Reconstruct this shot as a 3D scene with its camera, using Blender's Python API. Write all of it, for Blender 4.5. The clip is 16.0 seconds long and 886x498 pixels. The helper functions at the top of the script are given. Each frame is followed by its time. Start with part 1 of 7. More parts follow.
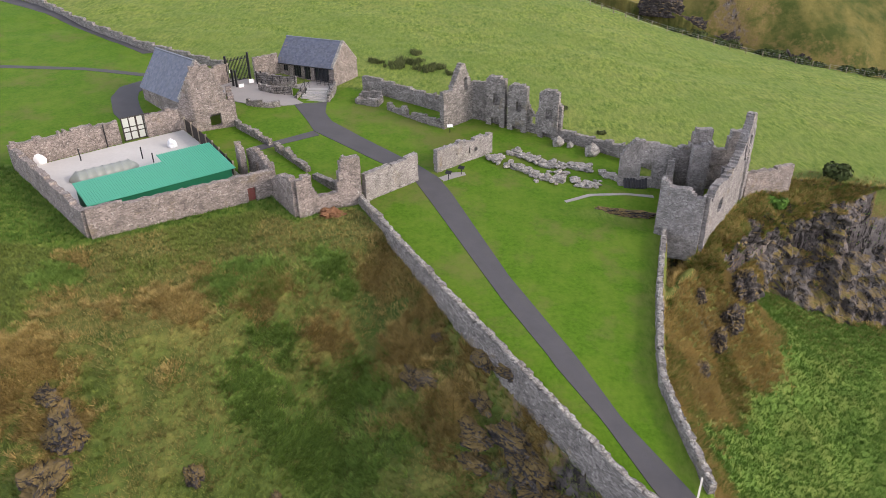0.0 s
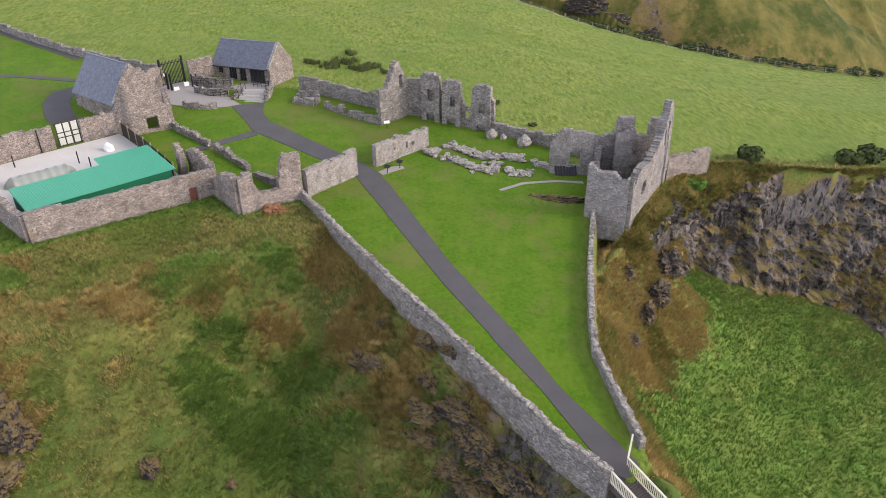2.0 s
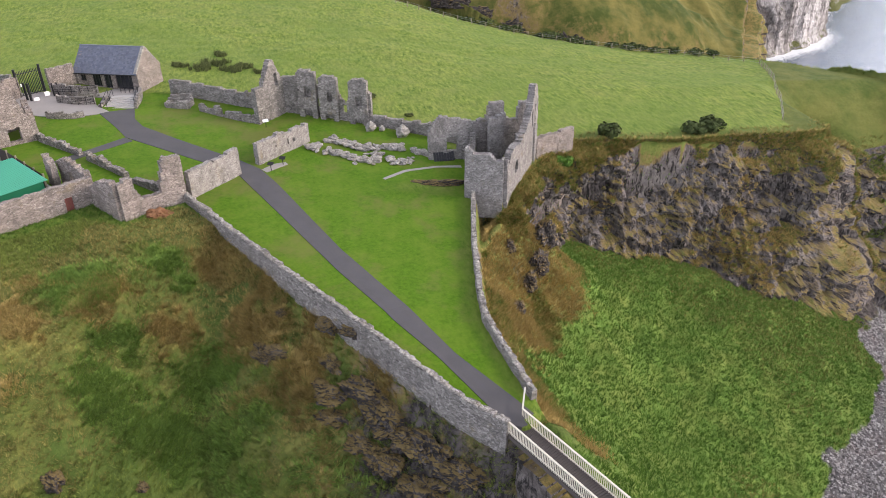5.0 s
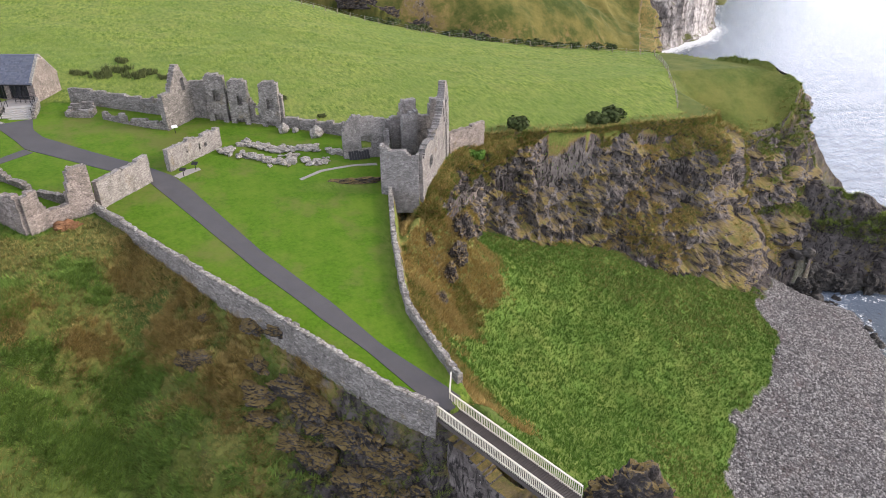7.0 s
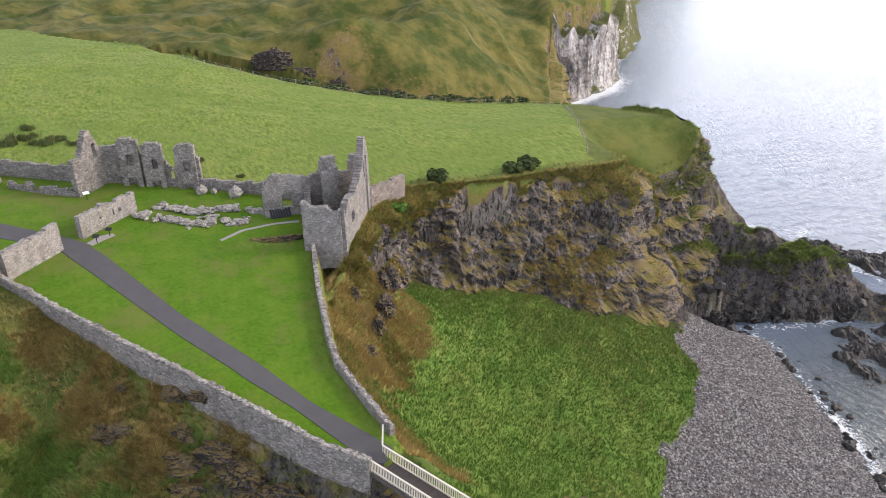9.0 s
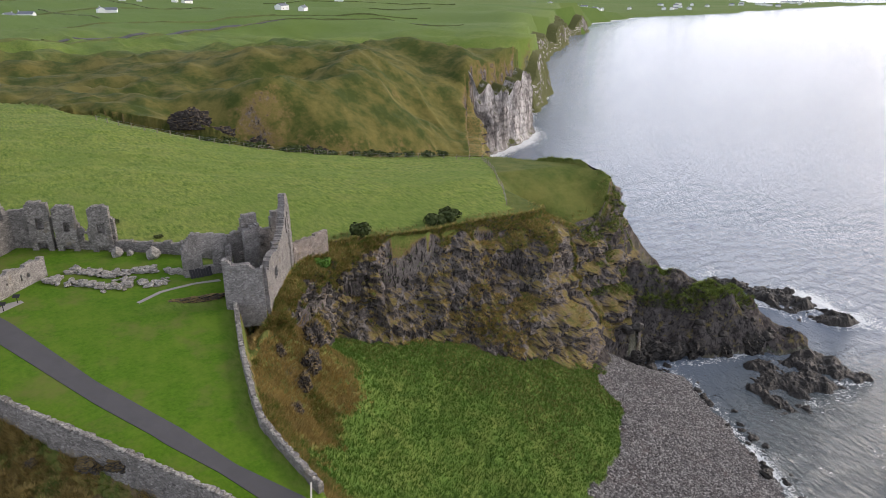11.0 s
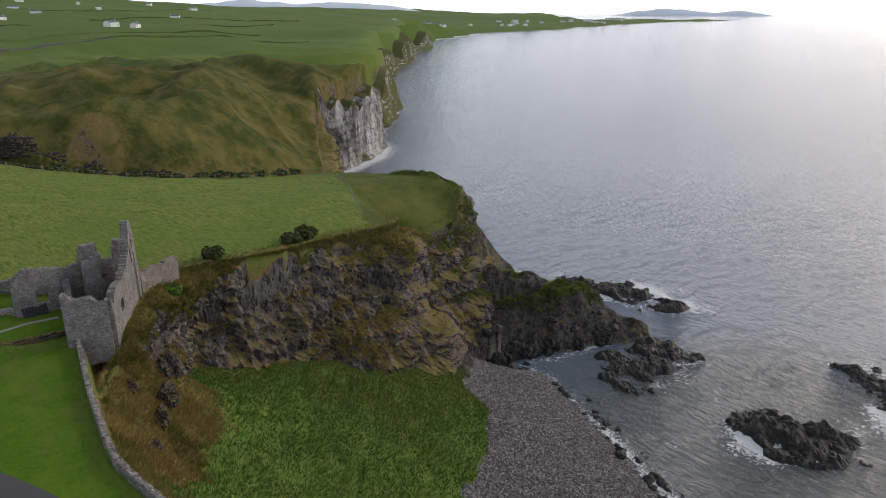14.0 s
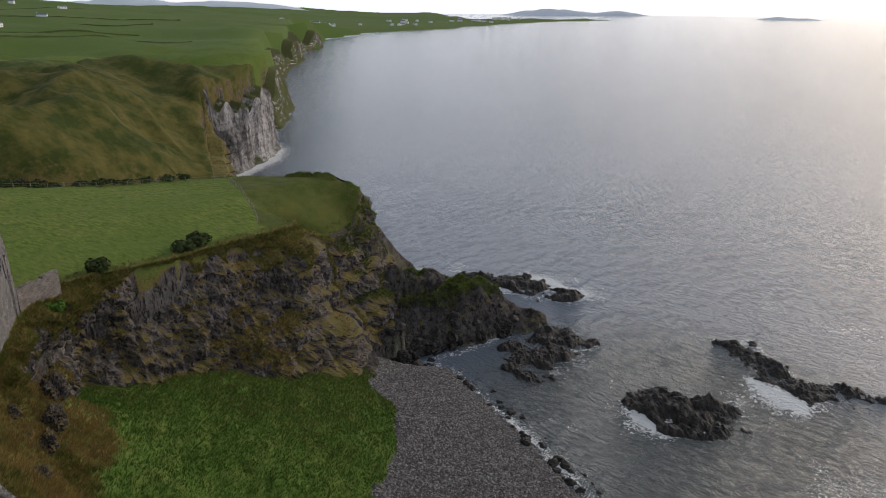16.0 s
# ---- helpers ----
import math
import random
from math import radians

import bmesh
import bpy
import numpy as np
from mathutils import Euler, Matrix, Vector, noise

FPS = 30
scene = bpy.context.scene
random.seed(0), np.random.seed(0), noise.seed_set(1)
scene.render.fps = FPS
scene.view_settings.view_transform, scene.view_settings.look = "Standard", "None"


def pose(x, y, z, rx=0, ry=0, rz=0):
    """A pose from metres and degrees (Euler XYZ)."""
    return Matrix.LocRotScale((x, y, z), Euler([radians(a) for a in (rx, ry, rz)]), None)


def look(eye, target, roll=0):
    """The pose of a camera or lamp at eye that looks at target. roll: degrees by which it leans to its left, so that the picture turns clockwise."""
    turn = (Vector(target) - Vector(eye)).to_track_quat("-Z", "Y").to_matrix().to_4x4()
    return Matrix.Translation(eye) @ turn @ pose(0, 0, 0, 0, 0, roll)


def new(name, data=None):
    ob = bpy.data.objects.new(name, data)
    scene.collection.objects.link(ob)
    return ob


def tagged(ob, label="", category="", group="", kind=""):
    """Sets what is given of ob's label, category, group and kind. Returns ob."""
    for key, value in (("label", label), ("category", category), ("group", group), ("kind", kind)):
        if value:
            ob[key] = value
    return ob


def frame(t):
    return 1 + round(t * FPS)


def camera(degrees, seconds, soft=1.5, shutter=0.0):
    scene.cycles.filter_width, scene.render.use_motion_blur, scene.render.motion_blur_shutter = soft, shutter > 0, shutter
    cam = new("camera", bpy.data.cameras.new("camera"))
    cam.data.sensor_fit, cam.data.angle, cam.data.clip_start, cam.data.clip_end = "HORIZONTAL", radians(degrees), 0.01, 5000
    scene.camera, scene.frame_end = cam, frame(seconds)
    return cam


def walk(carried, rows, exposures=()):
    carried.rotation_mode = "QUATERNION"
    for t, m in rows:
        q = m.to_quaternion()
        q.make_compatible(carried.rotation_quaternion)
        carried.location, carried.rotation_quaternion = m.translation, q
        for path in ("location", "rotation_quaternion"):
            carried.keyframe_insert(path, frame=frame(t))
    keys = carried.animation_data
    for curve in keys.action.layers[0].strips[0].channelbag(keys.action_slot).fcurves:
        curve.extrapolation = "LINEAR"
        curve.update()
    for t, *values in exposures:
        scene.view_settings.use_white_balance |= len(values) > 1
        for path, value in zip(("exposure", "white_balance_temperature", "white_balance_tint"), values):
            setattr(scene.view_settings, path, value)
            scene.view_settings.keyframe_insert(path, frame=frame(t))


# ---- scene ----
cam = camera(64.8, 16.0, soft=0.9)
PATH = [
    (0, (0.298, 0.113, 36.984), (0.287, 1.862, 36.013), -0.8),
    (0.5, (0.314, -0.645, 37.041), (0.346, 1.104, 36.071), -0.8),
    (1, (0.416, -1.507, 37.088), (0.486, 0.241, 36.118), -0.9),
    (1.5, (0.52, -2.385, 37.116), (0.629, -0.639, 36.147), -0.9),
    (2, (0.522, -3.164, 37.16), (0.67, -1.42, 36.192), -0.8),
    (2.5, (0.351, -3.869, 37.203), (0.543, -2.13, 36.234), -0.9),
    (3, (0.177, -4.572, 37.24), (0.418, -2.839, 36.271), -0.8),
    (3.5, (0.041, -5.195, 37.295), (0.337, -3.471, 36.326), -0.7),
    (4, (-0.126, -5.721, 37.342), (0.227, -4.009, 36.37), -0.7),
    (6.5, (-0.87, -8.193, 37.759), (-0.244, -6.566, 36.779), -0.5),
    (7, (-0.986, -8.572, 37.761), (-0.308, -6.965, 36.783), -0.4),
    (7.5, (-0.985, -8.86, 37.752), (-0.257, -7.264, 36.792), -0.4),
    (8, (-0.942, -9.098, 37.742), (-0.157, -7.499, 36.834), -0.5),
    (10.5, (-1.273, -10.447, 38.098), (-0.224, -8.923, 37.339), -0.3),
    (11, (-1.3, -10.863, 38.159), (-0.199, -9.349, 37.455), -0.3),
    (11.5, (-1.352, -11.221, 38.218), (-0.202, -9.728, 37.547), -0.2),
    (12, (-1.449, -11.429, 38.257), (-0.244, -9.976, 37.596), -0.2),
    (12.5, (-1.543, -11.543, 38.289), (-0.285, -10.138, 37.624), -0.2),
    (13, (-1.654, -11.687, 38.309), (-0.345, -10.33, 37.643), -0.2),
    (13.5, (-1.756, -11.834, 38.336), (-0.397, -10.525, 37.673), 0.1),
    (14, (-1.818, -11.963, 38.364), (-0.413, -10.705, 37.699), 0.0),
    (14.5, (-1.864, -12.082, 38.397), (-0.413, -10.878, 37.73), 0.0),
    (15, (-1.9, -12.177, 38.413), (-0.405, -11.026, 37.748), 0.2),
    (15.5, (-1.98, -12.246, 38.426), (-0.444, -11.154, 37.756), 0.0),
    (16, (-2.183, -12.286, 38.418), (-0.604, -11.254, 37.752), 0.3),
]
walk(cam, [(t, look(eye, target, roll)) for t, eye, target, roll in PATH],
     exposures=[(0.0, 0.82, 6500, 16), (4.0, 0.94, 6500, 16), (8.0, 1.0, 6500, 14), (11.0, 0.32, 6500, 13), (12.5, -0.12, 6500, 12), (14.0, -0.38, 6500, 11), (16.0, -0.72, 6500, 10)])

# ---------------------------------------------------------------- light
SUN_AZ, SUN_EL = 106.0, 26.0          # degrees: azimuth from +y towards +x, elevation
world = bpy.data.worlds.new("overcast_sky")
scene.world = world
world.use_nodes = True
wn, wl = world.node_tree.nodes, world.node_tree.links
wn.clear()
sky = wn.new("ShaderNodeTexSky")
sky.sky_type = 'NISHITA'
sky.sun_disc = False
sky.sun_elevation, sky.sun_rotation = radians(SUN_EL), radians(SUN_AZ)
sky.air_density, sky.dust_density, sky.ozone_density = 1.0, 4.0, 1.0
cloud = wn.new("ShaderNodeMixRGB")
cloud.inputs[0].default_value = 0.62
cloud.inputs[2].default_value = (6.9, 7.3, 8.3, 1)
bg = wn.new("ShaderNodeBackground")
bg.inputs[1].default_value = 0.325
wo = wn.new("ShaderNodeOutputWorld")
wl.new(sky.outputs[0], cloud.inputs[1])
# thin cloud: brightest low over the horizon
tc = wn.new("ShaderNodeTexCoord")
sep = wn.new("ShaderNodeSeparateXYZ")
lift = wn.new("ShaderNodeValToRGB")
lift.color_ramp.elements[0].position, lift.color_ramp.elements[0].color = 0.0, (1.1, 1.1, 1.1, 1)
lift.color_ramp.elements[1].position, lift.color_ramp.elements[1].color = 0.48, (0.30, 0.30, 0.30, 1)
glow = wn.new("ShaderNodeMixRGB")
glow.blend_type, glow.inputs[0].default_value = 'MULTIPLY', 1.0
wl.new(tc.outputs["Generated"], sep.inputs[0])
wl.new(sep.outputs["Z"], lift.inputs[0])
wl.new(cloud.outputs[0], glow.inputs[1])
wl.new(lift.outputs[0], glow.inputs[2])
wl.new(glow.outputs[0], bg.inputs[0])
wl.new(bg.outputs[0], wo.inputs[0])

sun = new("sun", bpy.data.lights.new("sun", 'SUN'))
sun.data.energy, sun.data.angle, sun.data.color = 1.0, radians(12), (1.0, 0.93, 0.85)
_a, _e = radians(SUN_AZ), radians(SUN_EL)
sun.matrix_world = look((300 * math.sin(_a) * math.cos(_e), 300 * math.cos(_a) * math.cos(_e), 300 * math.sin(_e)), (0, 0, 0))


# ---------------------------------------------------------------- materials
class Mat:
    """A small builder of node materials."""

    def __init__(self, name):
        self.m = bpy.data.materials.new(name)
        self.m.use_nodes = True
        self.n, self.l = self.m.node_tree.nodes, self.m.node_tree.links
        self.b = self.n["Principled BSDF"]
        self.pos = self.n.new("ShaderNodeNewGeometry").outputs["Position"]

    def add(self, kind, **ins):
        nd = self.n.new(kind)
        for k, v in ins.items():
            self.put(nd.inputs[k.replace("_", " ")], v)
        return nd

    def put(self, socket, v):
        if hasattr(v, "is_output"):
            self.l.new(v, socket)
        else:
            socket.default_value = v

    def noise(self, scale, detail=4, rough=0.6, vec=None, distort=0.0):
        nd = self.add("ShaderNodeTexNoise", Scale=scale, Detail=detail, Roughness=rough, Distortion=distort)
        self.l.new(vec or self.pos, nd.inputs["Vector"])
        return nd.outputs["Fac"]

    def voro(self, scale, feature='F1', out="Distance", vec=None, rnd=1.0):
        nd = self.n.new("ShaderNodeTexVoronoi")
        nd.feature = feature
        nd.inputs["Scale"].default_value = scale
        nd.inputs["Randomness"].default_value = rnd
        self.l.new(vec or self.pos, nd.inputs["Vector"])
        return nd.outputs[out]

    def scaled(self, sx, sy, sz, vec=None):
        nd = self.n.new("ShaderNodeMapping")
        nd.inputs["Scale"].default_value = (sx, sy, sz)
        self.l.new(vec or self.pos, nd.inputs["Vector"])
        return nd.outputs[0]

    def ramp(self, fac, *stops):
        nd = self.n.new("ShaderNodeValToRGB")
        el = nd.color_ramp.elements
        while len(el) < len(stops):
            el.new(0.5)
        for e, (p, c) in zip(el, stops):
            e.position = p
            e.color = (c, c, c, 1) if isinstance(c, (int, float)) else (*c, 1)
        self.l.new(fac, nd.inputs[0])
        return nd.outputs[0]

    def mix(self, fac, a, b, mode='MIX'):
        nd = self.n.new("ShaderNodeMixRGB")
        nd.blend_type = mode
        for i, v in enumerate((fac, a, b)):
            if isinstance(v, tuple):
                v = (*v, 1)
            elif i and isinstance(v, (int, float)):
                v = (v, v, v, 1)
            self.put(nd.inputs[i], v)
        return nd.outputs[0]

    def math(self, op, a, b=0.0):
        nd = self.n.new("ShaderNodeMath")
        nd.operation = op
        self.put(nd.inputs[0], a)
        self.put(nd.inputs[1], b)
        return nd.outputs[0]

    def attr(self, name, out="Fac"):
        nd = self.n.new("ShaderNodeAttribute")
        nd.attribute_name = name
        return nd.outputs[out]

    def random(self):
        return self.n.new("ShaderNodeObjectInfo").outputs["Random"]

    def island(self):
        return self.n.new("ShaderNodeNewGeometry").outputs["Random Per Island"]

    def upness(self):
        nd = self.n.new("ShaderNodeSeparateXYZ")
        self.l.new(self.n.new("ShaderNodeNewGeometry").outputs["Normal"], nd.inputs[0])
        return nd.outputs["Z"]

    def height(self):
        nd = self.n.new("ShaderNodeSeparateXYZ")
        self.l.new(self.pos, nd.inputs[0])
        return nd.outputs["Z"]

    def done(self, colour, rough=0.9, bump=None, strength=0.5, dist=0.1, metal=0.0, spec=0.3):
        self.put(self.b.inputs["Base Color"], (*colour, 1) if isinstance(colour, tuple) else colour)
        self.put(self.b.inputs["Roughness"], rough)
        self.put(self.b.inputs["Metallic"], metal)
        self.put(self.b.inputs["Specular IOR Level"], spec)
        if bump is not None:
            nd = self.add("ShaderNodeBump", Strength=strength, Distance=dist)
            self.l.new(bump, nd.inputs["Height"])
            self.l.new(nd.outputs[0], self.b.inputs["Normal"])
        return self.m


def rock_colour(m):
    """Dark basalt, lichen spots and earth, with turf on what faces up."""
    big, mid, fine = m.noise(0.11, 5), m.noise(0.6, 6, 0.7), m.noise(3.5, 5, 0.75)
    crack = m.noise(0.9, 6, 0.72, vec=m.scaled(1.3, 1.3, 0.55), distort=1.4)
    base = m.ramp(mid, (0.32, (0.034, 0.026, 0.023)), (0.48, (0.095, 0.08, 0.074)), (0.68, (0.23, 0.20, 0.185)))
    base = m.mix(m.ramp(big, (0.47, 0.0), (0.64, 0.5)), base, (0.19, 0.172, 0.16))
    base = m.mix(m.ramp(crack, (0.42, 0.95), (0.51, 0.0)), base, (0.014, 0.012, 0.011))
    base = m.mix(m.ramp(fine, (0.64, 0.0), (0.71, 0.8)), base, (0.5, 0.48, 0.45))
    earth = m.mix(fine, (0.10, 0.068, 0.026), (0.26, 0.19, 0.07))
    return base, earth, mid, fine, big


def turf(m, fine, mid):
    t = m.mix(m.ramp(mid, (0.36, 0.0), (0.56, 1.0)), (0.10, 0.115, 0.025), (0.27, 0.19, 0.06))
    return m.mix(m.ramp(fine, (0.4, 0.6), (0.62, 0.0)), t, (0.04, 0.055, 0.012))


def make_cliff(name="basalt_cliff", bare=0.0):
    m = Mat(name)
    base, earth, mid, fine, big = rock_colour(m)
    up = m.upness()
    soft = m.math('ADD', up, m.math('MULTIPLY', m.math('SUBTRACT', m.noise(0.2, 7, 0.68), 0.5 + 0.5 * bare), 1.9))
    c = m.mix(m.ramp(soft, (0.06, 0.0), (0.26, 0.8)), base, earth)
    c = m.mix(m.ramp(soft, (0.26, 0.0), (0.44, 1.0)), c, turf(m, fine, mid))
    h = m.mix(0.5, mid, fine)
    return m.done(c, 0.92, h, 0.9, 0.35)


def make_chalk(name="chalk_cliff", grassy=0.0):
    """Pale limestone with dark stains in streaks, brown seams, and turf on whatever is not sheer."""
    m = Mat(name)
    mid, fine = m.noise(0.06, 6, 0.7, vec=m.scaled(1, 1, 0.5)), m.noise(0.3, 6, 0.75)
    streak = m.noise(0.16, 6, 0.75, vec=m.scaled(1.6, 1.6, 0.3), distort=0.8)
    c = m.ramp(m.mix(0.55, mid, streak), (0.40, (0.06, 0.054, 0.05)), (0.48, (0.27, 0.245, 0.23)), (0.58, (0.58, 0.545, 0.52)))
    c = m.mix(m.ramp(fine, (0.54, 0.0), (0.66, 0.8)), c, (0.10, 0.088, 0.078))
    c = m.mix(m.ramp(m.noise(0.035, 5, 0.7), (0.52, 0.0), (0.62, 0.85)), c, (0.055, 0.047, 0.042))
    up = m.math('ADD', m.upness(), m.math('MULTIPLY', m.math('SUBTRACT', m.noise(0.09, 6, 0.7), 0.5 - grassy), 1.1))
    c = m.mix(m.ramp(up, (0.50, 0.0), (0.62, 1.0)), c, m.mix(fine, (0.055, 0.07, 0.02), (0.13, 0.125, 0.04)))
    return m.done(c, 0.95, fine, 0.9, 1.4)


def make_ground():
    m = Mat("ground_cover")
    lawn, rough, beach, far = m.attr("lawn"), m.attr("rough"), m.attr("beach"), m.attr("far")
    lush = m.attr("lush")
    n_big, n_mid, n_fine = m.noise(0.05, 4), m.noise(0.28, 5, 0.65), m.noise(2.2, 5, 0.75)
    blades = m.noise(1.6, 6, 0.8, vec=m.scaled(1.0, 0.35, 1.0))
    # pasture
    field = m.mix(m.ramp(blades, (0.38, 0.0), (0.62, 1.0)), (0.05, 0.098, 0.010), (0.205, 0.258, 0.046))
    field = m.mix(m.ramp(n_mid, (0.4, 0.0), (0.7, 0.55)), field, (0.20, 0.215, 0.06))
    field = m.mix(m.ramp(n_big, (0.42, 0.0), (0.62, 0.45)), field, (0.10, 0.16, 0.025))
    # mown lawn
    lw = m.mix(m.ramp(n_fine, (0.25, 0.0), (0.75, 1.0)), (0.036, 0.094, 0.003), (0.094, 0.178, 0.010))
    lw = m.mix(m.ramp(n_mid, (0.42, 0.0), (0.66, 0.6)), lw, (0.115, 0.17, 0.018))
    lw = m.mix(m.ramp(m.noise(0.13, 6, 0.65), (0.50, 0.0), (0.64, 0.7)), lw, (0.125, 0.125, 0.035))
    # tussocky bank
    rg = m.mix(m.ramp(n_mid, (0.38, 0.0), (0.64, 1.0)), (0.07, 0.105, 0.018), (0.19, 0.185, 0.05))
    rg = m.mix(m.ramp(n_big, (0.40, 0.65), (0.56, 0.0)), rg, (0.055, 0.105, 0.02))
    rg = m.mix(m.ramp(n_fine, (0.36, 0.7), (0.6, 0.0)), rg, (0.045, 0.065, 0.015))
    rg = m.mix(m.ramp(m.noise(0.5, 5, 0.7), (0.62, 0.0), (0.74, 0.6)), rg, (0.24, 0.175, 0.06))
    # lush growth of the hollow
    ls = m.mix(m.ramp(n_fine, (0.35, 0.0), (0.65, 1.0)), (0.060, 0.118, 0.018), (0.135, 0.215, 0.04))
    ls = m.mix(m.ramp(n_mid, (0.42, 0.0), (0.66, 0.7)), ls, (0.18, 0.21, 0.05))
    rg = m.mix(m.math('MULTIPLY', m.attr("dark_growth"), 0.25), rg, m.mix(m.ramp(n_fine, (0.36, 0.0), (0.64, 1.0)), (0.030, 0.062, 0.010), (0.095, 0.155, 0.028)))
    rg = m.mix(m.math('MULTIPLY', m.attr("ochre"), 0.9), rg, m.mix(m.ramp(n_fine, (0.36, 0.0), (0.64, 1.0)), (0.10, 0.085, 0.022), (0.36, 0.26, 0.085)))
    heath = m.mix(m.ramp(m.noise(0.09, 6, 0.7), (0.4, 0.0), (0.62, 1.0)), (0.045, 0.062, 0.012), (0.145, 0.125, 0.035))
    rg = m.mix(m.attr("heath"), rg, heath)
    c = m.mix(rough, field, rg)
    c = m.mix(lush, c, ls)
    c = m.mix(lawn, c, lw)
    # bare rock where it is steep
    base, earth, mid, fine, big = rock_colour(m)
    steep = m.math('ADD', m.upness(), m.math('MULTIPLY', m.math('SUBTRACT', m.noise(0.4, 5, 0.7), 0.5), 0.7))
    c = m.mix(m.ramp(steep, (0.44, 1.0), (0.60, 0.0)), c, earth)
    c = m.mix(m.ramp(steep, (0.36, 1.0), (0.48, 0.0)), c, base)
    # bare crag
    c = m.mix(m.attr("bare"), c, m.mix(m.ramp(m.noise(0.5, 7, 0.72), (0.55, 0.0), (0.66, 0.8)), m.mix(0.45, base, (0.018, 0.016, 0.016)), m.mix(n_fine, (0.10, 0.085, 0.028), (0.24, 0.19, 0.06))))
    # shingle
    peb = m.voro(3.0, 'F1', "Color")
    bw = m.add("ShaderNodeRGBToBW")
    m.l.new(peb, bw.inputs[0])
    st = m.ramp(bw.outputs[0], (0.15, (0.05, 0.046, 0.046)), (0.6, (0.14, 0.132, 0.13)), (0.9, (0.29, 0.275, 0.265)))
    st = m.mix(m.ramp(n_mid, (0.5, 0.0), (0.75, 0.6)), st, (0.12, 0.075, 0.065))
    c = m.mix(beach, c, st)
    # distant country in strips of pasture
    fld = m.mix(m.voro(0.006, 'F1', "Color", vec=m.scaled(1.0, 0.45, 0.0)), (0.075, 0.14, 0.02), (0.12, 0.17, 0.045))
    c = m.mix(m.math('MULTIPLY', far, 0.75), c, fld)
    h = m.mix(0.55, n_fine, blades)
    return m.done(c, 0.95, h, m.math('SUBTRACT', 0.9, m.math('MULTIPLY', lawn, 0.75)), 0.25, spec=0.15)


def make_stone(name, dark, light, lichen=0.5, scale=3.1):
    m = Mat(name)
    vec = m.scaled(0.85, 0.85, 2.0)
    cell = m.voro(scale, 'F1', "Color", vec=vec)
    bw = m.add("ShaderNodeRGBToBW")
    m.l.new(cell, bw.inputs[0])
    edge = m.voro(scale, 'DISTANCE_TO_EDGE', vec=vec)
    mid, fine = m.noise(0.9, 5, 0.65), m.noise(7.0, 4, 0.7)
    c = m.mix(bw.outputs[0], dark, light)
    c = m.mix(m.ramp(mid, (0.42, 0.0), (0.68, 0.6)), c, tuple(v * 0.55 for v in dark))
    c = m.mix(m.ramp(edge, (0.0, 0.85), (0.075, 0.0)), c, tuple(v * 0.3 for v in dark))
    c = m.mix(m.ramp(m.noise(5.5, 5, 0.8), (0.34, 0.75), (0.46, 0.0)), c, tuple(v * 0.35 for v in dark))
    sp = m.noise(3.2, 4, 0.7)
    c = m.mix(m.ramp(sp, (0.60, 0.0), (0.68, lichen)), c, (0.56, 0.53, 0.48))
    c = m.mix(m.ramp(m.noise(0.55, 4), (0.6, 0.0), (0.75, 0.35)), c, (0.24, 0.17, 0.06))
    h = m.mix(0.4, m.ramp(edge, (0.0, 0.0), (0.1, 1.0)), fine)
    return m.done(c, 0.93, h, 0.8, 0.06)


def make_plain(name, colour, rough=0.8, var=0.25, scale=1.5, metal=0.0, bump=0.15, spec=0.3):
    m = Mat(name)
    n1, n2 = m.noise(scale, 5, 0.65), m.noise(scale * 9, 3)
    lo, hi = tuple(v * (1 - var) for v in colour), tuple(min(1, v * (1 + var)) for v in colour)
    c = m.mix(m.mix(0.4, n1, n2), lo, hi)
    return m.done(c, rough, n2, bump, 0.03, metal, spec)


def make_path():
    m = Mat("path_asphalt")
    n1, n2 = m.noise(0.35, 5, 0.6), m.noise(14, 3)
    c = m.mix(n1, (0.056, 0.054, 0.058), (0.098, 0.093, 0.096))
    c = m.mix(m.ramp(n2, (0.3, 0.25), (0.7, 0.0)), c, (0.05, 0.05, 0.05))
    return m.done(c, 0.85, n2, 0.3, 0.02)


def make_slate():
    m = Mat("slate")
    c = m.mix(m.island(), (0.085, 0.095, 0.13), (0.15, 0.16, 0.20))
    c = m.mix(m.ramp(m.noise(1.1, 5), (0.4, 0.0), (0.7, 0.5)), c, (0.11, 0.115, 0.125))
    return m.done(c, 0.55, m.noise(9, 3), 0.2, 0.02, spec=0.4)


